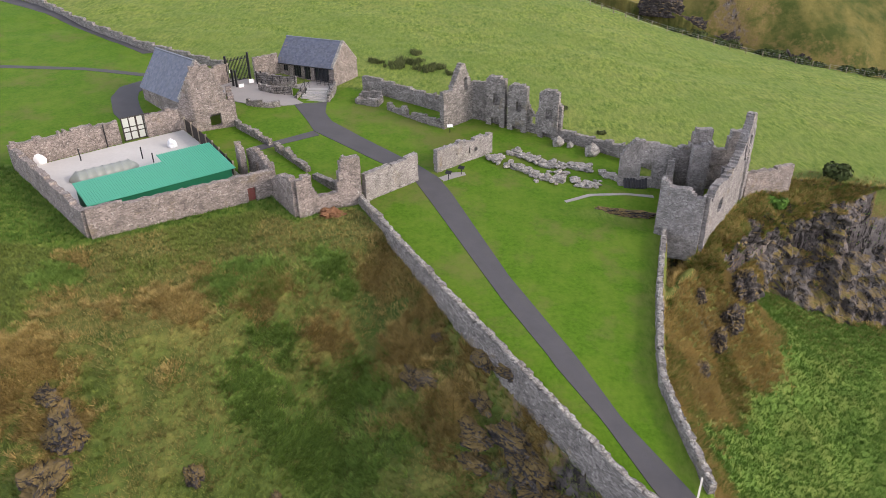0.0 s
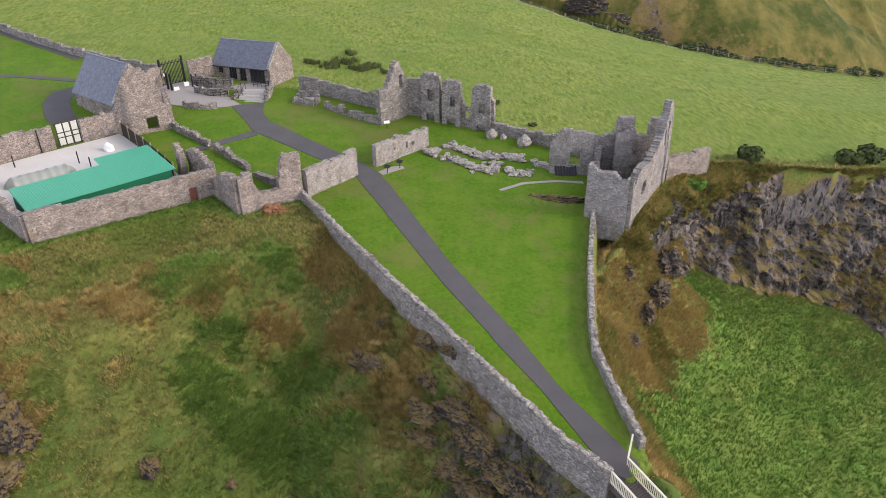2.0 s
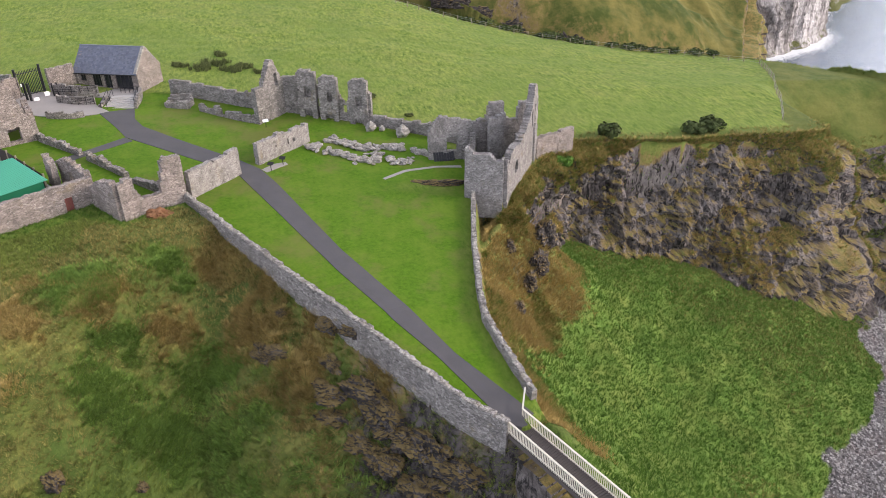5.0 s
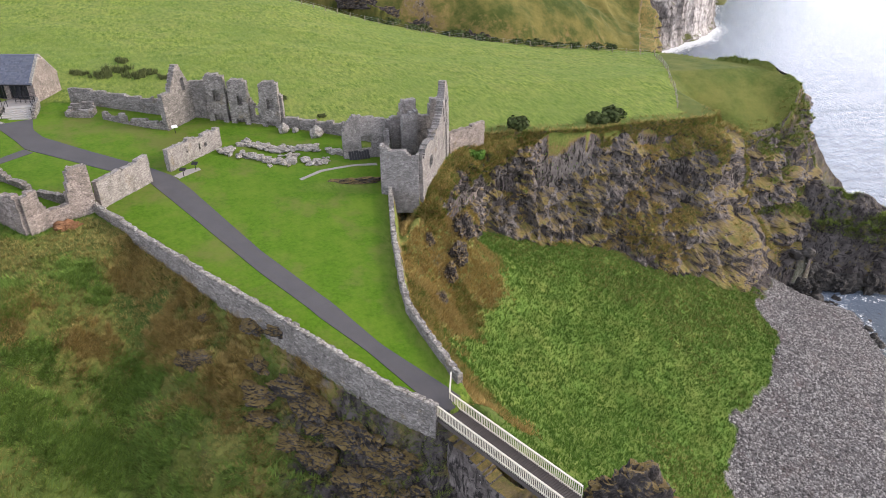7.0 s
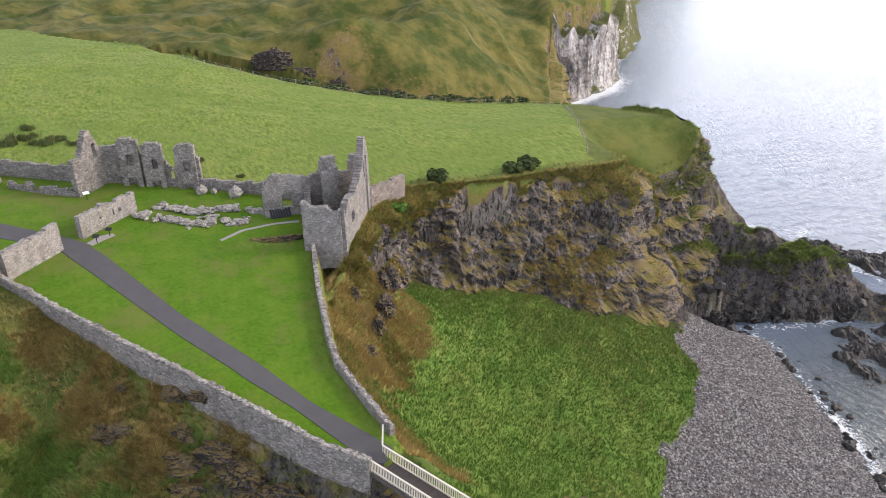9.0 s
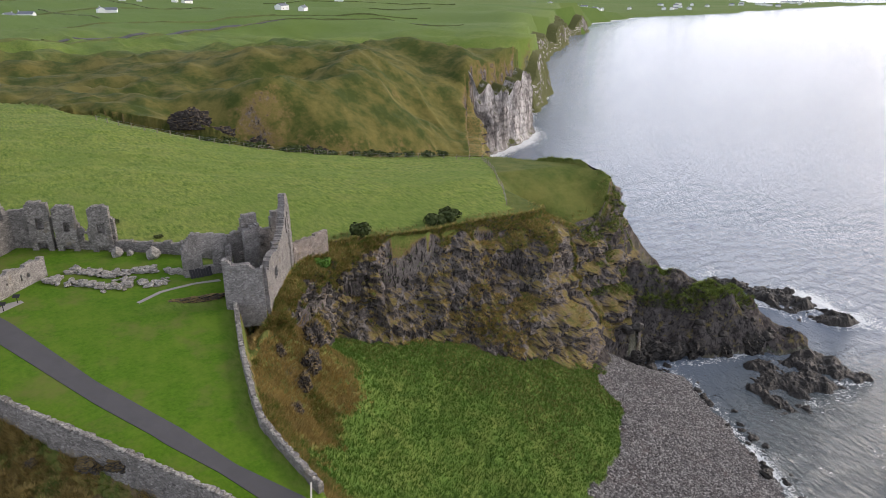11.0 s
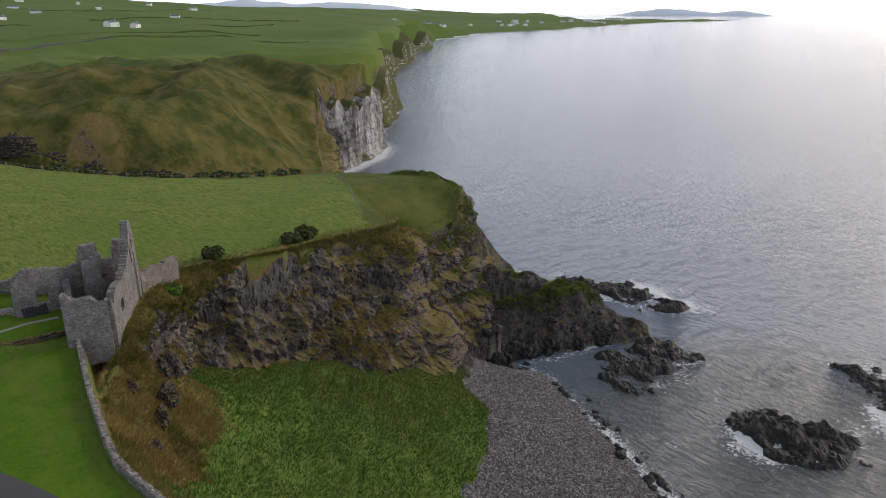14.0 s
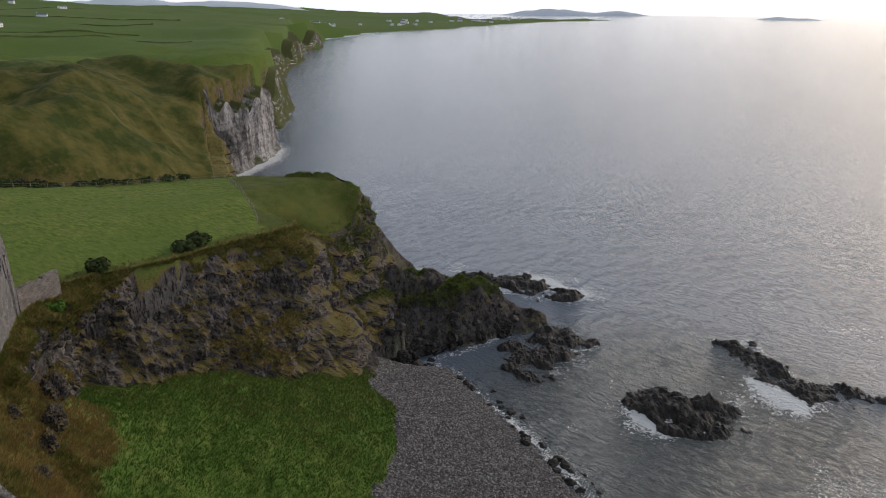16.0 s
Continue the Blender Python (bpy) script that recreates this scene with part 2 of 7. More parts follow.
def make_sea():
    m = Mat("sea_water")
    foam = m.attr("foam")
    shoal = m.attr("shoal")
    w1 = m.noise(0.12, 4, 0.6, vec=m.scaled(1.6, 0.5, 1))
    w2 = m.noise(0.6, 5, 0.66, vec=m.scaled(1.3, 0.6, 1), distort=0.3)
    w3 = m.noise(0.018, 3, 0.5, vec=m.scaled(0.4, 1.5, 1))
    deep = m.mix(w3, (0.125, 0.158, 0.210), (0.175, 0.212, 0.270))
    c = m.mix(shoal, deep, m.mix(m.noise(0.16, 5), (0.028, 0.036, 0.034), (0.075, 0.085, 0.065)))
    lace = m.noise(0.8, 8, 0.78, distort=2.0)
    f = m.math('ADD', foam, m.math('MULTIPLY', m.math('SUBTRACT', lace, 0.5), 2.6))
    f = m.math('MULTIPLY', m.ramp(f, (0.42, 0.0), (0.62, 0.95)), m.ramp(foam, (0.02, 0.0), (0.15, 1.0)))
    c = m.mix(f, c, (0.78, 0.80, 0.80))
    r = m.mix(f, 0.10, 0.9)
    h = m.mix(0.72, w1, w2)
    return m.done(c, r, h, 0.75, 1.6, spec=0.5)


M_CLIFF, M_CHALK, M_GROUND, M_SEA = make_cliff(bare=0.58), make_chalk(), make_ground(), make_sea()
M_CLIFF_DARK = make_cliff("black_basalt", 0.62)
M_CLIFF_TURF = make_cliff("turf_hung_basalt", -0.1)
M_CHALK_FAR = make_chalk("turf_hung_limestone", 0.42)
M_STONE = make_stone("rubble_stone", (0.145, 0.13, 0.118), (0.37, 0.34, 0.31), 0.6)
M_PALE = make_stone("lime_washed_stone", (0.24, 0.215, 0.195), (0.40, 0.37, 0.345), 0.5, 3.4)
M_COPE = make_stone("lichen_coping", (0.24, 0.22, 0.195), (0.50, 0.47, 0.42), 0.9, 4.0)
M_TOWER = make_stone("coursed_basalt", (0.18, 0.165, 0.155), (0.37, 0.345, 0.325), 0.35, 3.6)
M_WARM = make_stone("brown_rubble", (0.18, 0.152, 0.134), (0.40, 0.34, 0.30), 0.6, 3.6)
M_PATH, M_SLATE = make_path(), make_slate()
M_CONC = make_plain("pale_concrete", (0.50, 0.48, 0.45), 0.85, 0.2, 0.35)
M_STEP = make_plain("worn_stone_step", (0.37, 0.35, 0.325), 0.85, 0.2, 0.6)
M_PAVE = make_plain("paving", (0.27, 0.25, 0.235), 0.85, 0.2, 0.8)
M_GREEN = make_plain("green_sheet_metal", (0.055, 0.36, 0.22), 0.45, 0.12, 0.5, spec=0.5)
M_DGREEN = make_plain("dark_green_sheet", (0.015, 0.17, 0.085), 0.5, 0.15, 0.6)
M_BLACK = make_plain("black_paint", (0.018, 0.018, 0.02), 0.5, 0.2)
M_DARKWOOD = make_plain("dark_stained_boards", (0.045, 0.037, 0.032), 0.75, 0.3)
M_RED = make_plain("weathered_red_door", (0.17, 0.055, 0.045), 0.8, 0.3)
M_WHITE = make_plain("white_board", (0.75, 0.75, 0.75), 0.6, 0.06)
M_GREY = make_plain("grey_painted_boards", (0.40, 0.42, 0.38), 0.7, 0.15)
M_RAIL = make_plain("pale_timber_rail", (0.56, 0.52, 0.43), 0.75, 0.15, 2.0)
M_DECK = make_plain("weathered_deck", (0.085, 0.072, 0.066), 0.85, 0.3, 2.0)
M_POST = make_plain("fence_post_wood", (0.26, 0.22, 0.16), 0.9, 0.3)
M_STEEL = make_plain("galvanised_steel", (0.32, 0.33, 0.33), 0.5, 0.15, metal=0.6)
M_GLASS = make_plain("dark_window_glass", (0.02, 0.022, 0.026), 0.08, 0.1, spec=0.6, bump=0.0)
M_TARP = make_plain("clear_green_sheeting", (0.27, 0.29, 0.25), 0.35, 0.25, 0.8, spec=0.6)
M_RENDER = make_plain("white_render", (0.74, 0.74, 0.72), 0.8, 0.06)
M_BRAKEN = make_plain("dead_bracken", (0.20, 0.10, 0.05), 0.95, 0.4, 3.0)


def make_leaf(name, dark, light):
    m = Mat(name)
    patch = m.ramp(m.noise(0.22, 4, 0.65), (0.35, 0.0), (0.65, 1.0))
    c = m.mix(m.mix(0.7, patch, m.island()), tuple(v * 0.75 for v in dark), tuple(v * 1.12 for v in light))
    return m.done(c, 0.85, spec=0.15)


M_BUSH = make_leaf("gorse_leaf", (0.022, 0.035, 0.012), (0.075, 0.095, 0.03))
M_RUSH = make_leaf("rush_leaf", (0.055, 0.075, 0.025), (0.13, 0.15, 0.055))
M_SHRUB = make_leaf("green_shrub_leaf", (0.035, 0.085, 0.014), (0.11, 0.21, 0.03))
M_TUFT_DRY = make_leaf("dry_grass", (0.15, 0.14, 0.04), (0.30, 0.265, 0.085))
M_TUFT_OCHRE = make_leaf("ochre_grass", (0.25, 0.175, 0.055), (0.50, 0.36, 0.13))
M_TUFT_DARK = make_leaf("dark_undergrowth", (0.09, 0.175, 0.03), (0.215, 0.31, 0.062))
M_TUFT_GRN = make_leaf("coarse_grass", (0.095, 0.14, 0.024), (0.21, 0.25, 0.055))
M_TUFT_LUSH = make_leaf("lush_grass", (0.055, 0.115, 0.016), (0.115, 0.205, 0.031))
M_TUFT_RED = make_leaf("red_brown_grass", (0.20, 0.15, 0.05), (0.42, 0.315, 0.11))


# ---------------------------------------------------------------- the lie of the land
SEA = -37.0


def smooth(a, b, x):
    t = np.clip((x - a) / (b - a), 0, 1)
    return t * t * (3 - 2 * t)


def _hash(ix, iy, iz):
    h = (ix * 374761393 + iy * 668265263 + iz * 1442695041 + 12345) & 0xFFFFFFFF
    h = ((h ^ (h >> 13)) * 974126177) & 0xFFFFFFFF
    h = ((h ^ (h >> 16)) * 846822519) & 0xFFFFFFFF
    return ((h ^ (h >> 15)) & 0xFFFF) / 65535.0 * 2 - 1


def vnoise(x, y, z=0.0):
    """Value noise, -1 to 1, on arrays."""
    x, y, z = np.broadcast_arrays(np.asarray(x, float), np.asarray(y, float), np.asarray(z, float))
    ix, iy, iz = (np.floor(v).astype(np.int64) for v in (x, y, z))
    f = [v - i for v, i in ((x, ix), (y, iy), (z, iz))]
    u, v, w = (t * t * (3 - 2 * t) for t in f)
    out = 0
    for dx in (0, 1):
        for dy in (0, 1):
            for dz in (0, 1):
                out = out + _hash(ix + dx, iy + dy, iz + dz) * (u if dx else 1 - u) * (v if dy else 1 - v) * (w if dz else 1 - w)
    return out


def fbm(x, y, z=0.0, octaves=4, gain=0.5):
    a, total = 1.0, 0
    for i in range(octaves):
        k = 2.03 ** i
        total = total + a * vnoise(np.asarray(x) * k + 17.3 * i, np.asarray(y) * k - 9.1 * i, np.asarray(z) * k + 5.7 * i)
        a *= gain
    return total


def seg_dist(x, y, pts):
    """The distance to a polyline, and how far along it the nearest point lies."""
    best, along, run = np.full(np.shape(x), 1e9), np.zeros(np.shape(x)), 0.0
    for (ax, ay), (bx, by) in zip(pts[:-1], pts[1:]):
        dx, dy = bx - ax, by - ay
        ln = math.hypot(dx, dy)
        t = np.clip(((x - ax) * dx + (y - ay) * dy) / (ln * ln), 0, 1)
        d = np.hypot(x - ax - t * dx, y - ay - t * dy)
        near = d < best
        best, along = np.where(near, d, best), np.where(near, run + t * ln, along)
        run += ln
    return best, along


def inside(x, y, pts):
    c = np.zeros(np.shape(x), bool)
    for (ax, ay), (bx, by) in zip(pts, pts[1:] + pts[:1]):
        if ay != by:
            c ^= ((ay > y) != (by > y)) & (x < (bx - ax) * (y - ay) / (by - ay) + ax)
    return c


SW_WALL = [(-9.4, 71.9), (-5.0, 64.1), (0.7, 54.2), (5.5, 46.7), (9.4, 41.2), (13.0, 35.9), (15.9, 33.0)]
E_WALL = [(24.6, 69.4), (21.0, 57.9), (18.6, 48.6), (18.0, 45.2), (18.4, 41.2), (19.2, 35.6)]
CLIFF = [(27.6, 66.6), (31.5, 70.5), (35.0, 75.0), (40.0, 79.5), (45.0, 83.5), (54.0, 82.5), (63.0, 81.8), (75.0, 82.6), (85.0, 82.6), (91.0, 82.8)]
HEAD = [(91.0, 82.8), (95.5, 87.5), (100.5, 92.0), (107.0, 91.6), (114.0, 92.0), (122.0, 93.5), (128.5, 98.5), (127.0, 112.0), (120.0, 127.0), (106.0, 141.0),
        (86.0, 149.5), (60.0, 157.5), (46.0, 164.0), (35.0, 179.0), (24.0, 200.0), (0.0, 235.0), (-60.0, 300.0)]
WEST = [(-200.0, 110.0), (-90.0, 72.0), (-60.0, 62.0), (-37.0, 60.0), (-20.0, 69.5), (-15.8, 66.8), (-9.9, 71.0)]
MAIN = WEST + [(x + 0.12, y + 0.08) for x, y in SW_WALL[1:]] + [(17.6, 32.6), (19.9, 34.6)] + [(x + 0.5, y) for x, y in reversed(E_WALL[:-1])] + CLIFF + HEAD[1:] + [(-400.0, 420.0), (-1200.0, 700.0), (-1200.0, 400.0)]
SHINGLE = [(40.0, 5.0), (50.0, 22.0), (57.0, 36.0), (65.0, 41.5), (74.0, 47.0), (82.0, 52.0), (86.0, 58.0), (89.0, 63.5), (92.0, 66.0), (99.0, 72.0)]
SHORE = [(62.0, -20.0), (82.0, 8.0), (93.0, 25.0), (99.5, 37.0), (103.5, 44.0), (108.5, 53.0), (112.5, 61.0), (107.0, 72.0)]
COAST = [(130.0, 168.0), (158.0, 190.0), (184.0, 226.0), (198.0, 243.0), (214.0, 249.0), (238.0, 258.0), (254.0, 271.0), (268.0, 294.0), (296.0, 322.0), (330.0, 346.0),
         (372.0, 382.0), (420.0, 450.0), (560.0, 590.0), (640.0, 650.0), (722.0, 720.0), (800.0, 800.0), (948.0, 876.0), (1000.0, 960.0),
         (1140.0, 1052.0), (1500.0, 1200.0), (1930.0, 1185.0), (2050.0, 1250.0), (2900.0, 1350.0), (3300.0, 1200.0), (3400.0, 1300.0), (3000.0, 1800.0)]
FAR = COAST + [(4700.0, 3200.0), (4700.0, 4800.0), (-4000.0, 4800.0), (-4000.0, 500.0), (-400.0, 380.0), (-60.0, 300.0), (20.0, 215.0), (60.0, 185.0), (90.0, 172.0)]


def plateau(x, y):
    """The court and pasture: a plane that tips seawards."""
    z = -0.5 + 0.08 * (np.minimum(y, 170) - 50) - 0.07 * (np.clip(x, -120, 140) - 18)
    z = z - 0.12 * np.maximum(0, 48 - y)
    # the headland's grass slope, and the gully between it and the cove's cliff
    z = z - 0.5 * np.clip(109 - y, 0, 20) * smooth(93, 103, x) * smooth(131, 118, x)
    z = z - 13.0 * np.exp(-((x - 101.5) / 4.0) ** 2) * smooth(103, 91, y)
    return z - 0.15 * np.clip(y - 105, 0, 75) * smooth(20, 100, x)


def ground_z(x, y, detail=True):
    x, y = np.asarray(x, float), np.asarray(y, float)
    p = plateau(x, y)
    inn = inside(x, y, MAIN)
    s, _ = seg_dist(x, y, MAIN[1:-2])
    wob = fbm(x * 0.11, y * 0.11, 3.0, 4)
    fine = fbm(x * 0.55, y * 0.55, 8.0, 3)
    # the tussocky bank below the yard and the long wall
    bank = -7.5 + 0.62 * (y - 50) + 0.5 * np.clip(-8 - x, 0, 20) + 1.1 * wob + 0.3 * fine
    drop = 0.4 + 1.1 * smooth(-6, 4, x)
    crag = smooth(0.0, 1.0, fbm(x * 0.16, y * 0.16, 21.0, 3) + 0.35) * smooth(-6, 2, x) * smooth(-2, -8, bank) * 2.4
    bank = np.maximum(bank + crag, p - drop - (0.8 + 0.7 * smooth(0, 8, x)) * s)
    # rocky steps below the lower end of the wall
    st = bank / 2.3 + 0.9 * fbm(x * 0.19, y * 0.19, 31.0, 3)
    terr = bank + 2.3 * (smooth(0.5, 0.95, st - np.floor(st)) - (st - np.floor(st)))
    bank = bank + (terr - bank) * smooth(-7, 1, x) * smooth(64, 56, y) * smooth(0.6, 2.0, s)
    bank = np.minimum(bank, p - 0.15 * smooth(0, 1.5, s) - 0.1 * np.minimum(s, 20) + 0.25 * fine * smooth(0, 4, s))
    bank = np.maximum(bank, -45)
    # the green hollow east of the wall
    e, _ = seg_dist(x, y, [(29.0, 68.0)] + E_WALL[1:] + [(22.0, 29.0), (25.0, 21.0), (30.0, 8.0), (32.0, -20.0)])
    b, _ = seg_dist(x, y, SHINGLE)
    beach_side = inside(x, y, SHINGLE + [(140.0, 60.0), (140.0, -60.0), (30.0, -60.0)])
    c, _ = seg_dist(x, y, SHORE)
    sea_side = inside(x, y, SHORE + [(98.0, 88.0), (100.0, 140.0), (130.0, 175.0), (190.0, 250.0), (5200.0, 2600.0), (5200.0, -5000.0), (40.0, -5000.0)])
    t = e / (e + b + 1e-6)
    top = np.minimum(p, -1.0) - 0.8 - 0.35 * np.maximum(0, 33 - y)
    hollow = top + (-14.0 - top) * smooth(-0.25, 0.33, t) - (-14.0 - top) * smooth(-0.25, 0.33, 0.0) * (1 - smooth(0, 0.3, t)) - 16.5 * np.clip((t - 0.26) / 0.74, 0, 1)
    hollow = hollow + 0.7 * wob * smooth(0, 6, e) + 0.22 * fine
    bt = b / (b + c + 1e-6)
    shingle = -30.6 - (SEA * -1 - 30.4) * bt + 0.15 * fine
    low = np.where(beach_side, shingle, hollow)
    low = np.where(sea_side, np.maximum(SEA - 0.25 - 0.06 * c, SEA - 6), low)
    # cliffs and headland
    steep = 16.0 - 13.4 * smooth(92, 100, x)
    face = p - steep * s + smooth(0, 6, s) * (1.6 * wob + 0.5 * fine) * smooth(88, 98, x)
    spit, _ = seg_dist(x, y, [(126.0, 86.0), (130.5, 75.0), (133.0, 67.0), (141.0, 56.5)])
    spit_z = -24.5 - 2.0 * smooth(88, 70, y) - 8.5 * smooth(68, 56, y) + 1.0 * wob + 1.0 * fine - 0.85 * np.maximum(0, spit - 2.5)
    cove = np.maximum(np.maximum(face, low), spit_z)
    side = smooth(-2.5, 2.5, ((x - 17.5) * 12.8 + (y - 34.2) * 5.2) / 13.8)
    out = bank * (1 - side) + cove * side
    # the seaward side of the pasture, beyond the fence
    north = smooth(140, 150, y + 0.35 * (x - 60)) * smooth(0, 40, x)
    dell = np.maximum(p - 1.15 * s + 1.5 * wob, np.maximum(-12.0 - 0.36 * (x - 40) + 3 * wob, SEA - 5))
    out = np.where(x + y > 215, np.maximum(np.where(north > 0, dell, out), np.where(y > 100, p - 1.2 * s + 1.5 * wob, out)), out)
    z = np.where(inn, p + 0.05 * fine * smooth(104, 112, y) + 0.25 * wob * smooth(108, 130, y), out)
    # the country along the far coast
    fin = inside(x, y, FAR)
    fs, _ = seg_dist(x, y, COAST)
    r = np.hypot(x, y)
    fw = fbm(x * 0.012, y * 0.012, 1.0, 5)
    rise = 3.0 + 5.0 * fw * smooth(200, 400, r) + 0.012 * np.clip(y - x * 0.75 - 120, -200, 2500) + 26 * smooth(900, 2600, r) * smooth(100, 1200, y - 0.75 * x)
    rise = rise - 33 * smooth(1000, 1500, x)
    land = np.maximum(SEA + 2.0, rise)
    scarp = 26 * (1 - smooth(0, 42, fs)) * smooth(330, 250, r) * smooth(215, 190, x)
    hill = 12 * np.exp(-(((x - 128) / 42) ** 2 + ((y - 262) / 34) ** 2)) + 9 * np.exp(-(((x - 74) / 22) ** 2 + ((y - 208) / 15) ** 2)) + 7 * np.exp(-(((x - 190) / 30) ** 2 + ((y - 285) / 30) ** 2))
    gorge, _ = seg_dist(x, y, [(150.0, 178.0), (110.0, 172.0), (80.0, 186.0), (55.0, 205.0)])
    gorge = 17 * np.exp(-(gorge / 11) ** 2)
    land = land + 4.0 * (1 - 2 * np.abs(fbm(x * 0.026, y * 0.026, 6.0, 4))) * smooth(150, 220, y) * smooth(700, 350, r)
    land = land - scarp - gorge * smooth(30, 80, x) + hill
    edge = np.minimum(4.0, land)
    land = np.where(fin, land, -1e3)
    # out of the polygon the chalk falls straight to the water
    fall = np.where(fin, land, np.maximum(np.where(inn | (y < 150), -1e3, edge - 30.0 * fs), -1e3))
    z = np.where(inn, z, np.maximum(z, fall))
    return z


def axis(lo, hi, step, far_lo, far_hi, growth=1.055):
    """Grid lines, close together from lo to hi and ever wider apart beyond."""
    mid = list(np.arange(lo, hi + step / 2, step))
    d, v, up = step, hi, []
    while v < far_hi:
        d = min(d * growth, 90)
        v += d
        up.append(v)
    d, v, dn = step, lo, []
    while v > far_lo:
        d = min(d * growth * 1.06, 160)
        v -= d
        dn.append(v)
    return np.array(dn[::-1] + mid + up)


def set_mesh(name, verts, faces, material, smooth_shade=True):
    """A mesh from an array of corners and an array of quads."""
    verts, faces = np.asarray(verts, np.float32), np.asarray(faces, np.int32)
    me = bpy.data.meshes.new(name)
    k = faces.shape[1]
    me.vertices.add(len(verts))
    me.vertices.foreach_set("co", verts.ravel())
    me.loops.add(faces.size)
    me.loops.foreach_set("vertex_index", faces.ravel())
    me.polygons.add(len(faces))
    me.polygons.foreach_set("loop_start", np.arange(0, faces.size, k, dtype=np.int32))
    me.polygons.foreach_set("loop_total", np.full(len(faces), k, np.int32))
    me.polygons.foreach_set("use_smooth", np.full(len(faces), smooth_shade, bool))
    me.update(calc_edges=True)
    me.validate()
    me.materials.append(material)
    return me


def grid_faces(nu, nv):
    i = np.arange(nu * nv).reshape(nu, nv)
    return np.stack([i[:-1, :-1], i[1:, :-1], i[1:, 1:], i[:-1, 1:]], -1).reshape(-1, 4)


def point_attr(me, name, values):
    a = me.attributes.new(name, 'FLOAT', 'POINT')
    a.data.foreach_set("value", np.asarray(values, np.float32).ravel())


LAWN_COURT = [(-9.4, 71.9), (-5.0, 64.1), (0.7, 54.2), (5.5, 46.7), (9.4, 41.2), (13.0, 35.9), (15.9, 33.0), (19.2, 35.0), (18.4, 41.2), (18.0, 45.2), (18.6, 48.6),
              (21.0, 57.9), (24.6, 69.4), (27.0, 79.0), (23.8, 87.5), (16.1, 91.5), (4.2, 97.7), (0.0, 100.0), (-12.2, 107.0), (-30.0, 108.0), (-46.0, 118.0),
              (-76.0, 139.5), (-400.0, 300.0), (-400.0, 110.0), (-90.0, 92.0), (-50.0, 76.0), (-35.5, 88.0), (-24.0, 75.0), (-19.0, 72.5), (-15.8, 68.5)]

# patches of dead ochre growth and of dark nettles on the bank: middle and radius
OCHRE = [(-31.5, 52.9, 3.4), (-26.4, 54.1, 3.4), (-34.9, 48.3, 5.0), (-14.6, 57.8, 2.3), (-6.7, 61.5, 2.6), (-12.1, 54.2, 3.0), (-31.2, 42.6, 4.2), (-3.5, 52.8, 3.0), (-1.5, 56.6, 1.8), (4.0, 50.1, 2.4), (1.0, 47.0, 3.0), (7.0, 44.5, 3.0), (-37.0, 43.0, 3.5)]
DARK = [(-11.1, 44.7, 4.0), (-16.8, 48.0, 2.7), (-8.7, 50.8, 3.3), (-11.7, 60.7, 2.9), (-18.3, 57.8, 3.4), (-7.2, 44.8, 4.3), (-15.0, 53.0, 2.4), (-6.0, 40.0, 4.0), (-36.0, 57.0, 3.0)]


def lobes(x, y, spots):
    """How far a place lies inside any of some ragged round patches, 0 to 1."""
    w = 0.7 * fbm(x * 0.22, y * 0.22, 61.0, 5, 0.6) + 0.35 * vnoise(x * 1.9, y * 1.9, 3.0)
    out = np.zeros(np.shape(x))
    for cx, cy, r in spots:
        out = np.maximum(out, smooth(1.25, 0.25, np.hypot((x - cx) / r, (y - cy) / (r * 0.8)) + w))
    return out


def on_beach(x, y):
    """Whether a place lies seawards of the ragged upper edge of the shingle."""
    return inside(x + 1.6 * fbm(x * 0.16, y * 0.16, 71.0, 4), y + 1.6 * fbm(x * 0.16, y * 0.16, 73.0, 4), SHINGLE + [(140.0, 60.0), (140.0, -60.0), (30.0, -60.0)])


gx = axis(-62, 146, 0.55, -3000, 4800)
gy = axis(18, 182, 0.55, -900, 4800)
GX, GY = np.meshgrid(gx, gy, indexing="ij")
GZ = ground_z(GX, GY)
ground_me = set_mesh("ground", np.stack([GX, GY, GZ], -1).reshape(-1, 3), grid_faces(len(gx), len(gy)), M_GROUND)
_main = inside(GX, GY, MAIN)
_lawn = inside(GX, GY, LAWN_COURT) & _main
_side = ((GX - 17.5) * 12.8 + (GY - 34.2) * 5.2) / 13.8
_beach = ((on_beach(GX, GY) & (GX < 116)) | (GZ < SEA + 0.3)) & (GX < 150) & (GZ < -29.2)
_rr = np.hypot(GX, GY)
point_attr(ground_me, "lawn", _lawn * (1 - 0.7 * np.exp(-(seg_dist(GX, GY, E_WALL)[0] / 1.3) ** 2)) * (1 - 0.8 * np.exp(-(((GX - 20.0) / 4.2) ** 2 + ((GY - 72.3) / 1.3) ** 2))))
point_attr(ground_me, "lush", ((~_main) & (_side > 0) & (GX < 95) & (GY < 100)) * smooth(-1.5, 1.5, seg_dist(GX, GY, E_WALL)[0] - 4.5 - 8.0 * smooth(44, 62, GY) - 4.0 * fbm(GX * 0.15, GY * 0.15, 2.0, 4)))
point_attr(ground_me, "rough", np.where(_main, 0.0, 1.0) * np.where(_rr < 420, 1.0, 0.0) + _main * np.maximum(0.8 * inside(GX, GY, [(112.5, 128.0), (104.0, 114.0), (95.0, 100.0), (86.5, 88.5), (84.0, 78.0), (140.0, 78.0), (140.0, 140.0)]), 0.9 * smooth(4.0, 1.5, seg_dist(GX, GY, CLIFF)[0]) * (GX > 36)))
point_attr(ground_me, "beach", _beach)
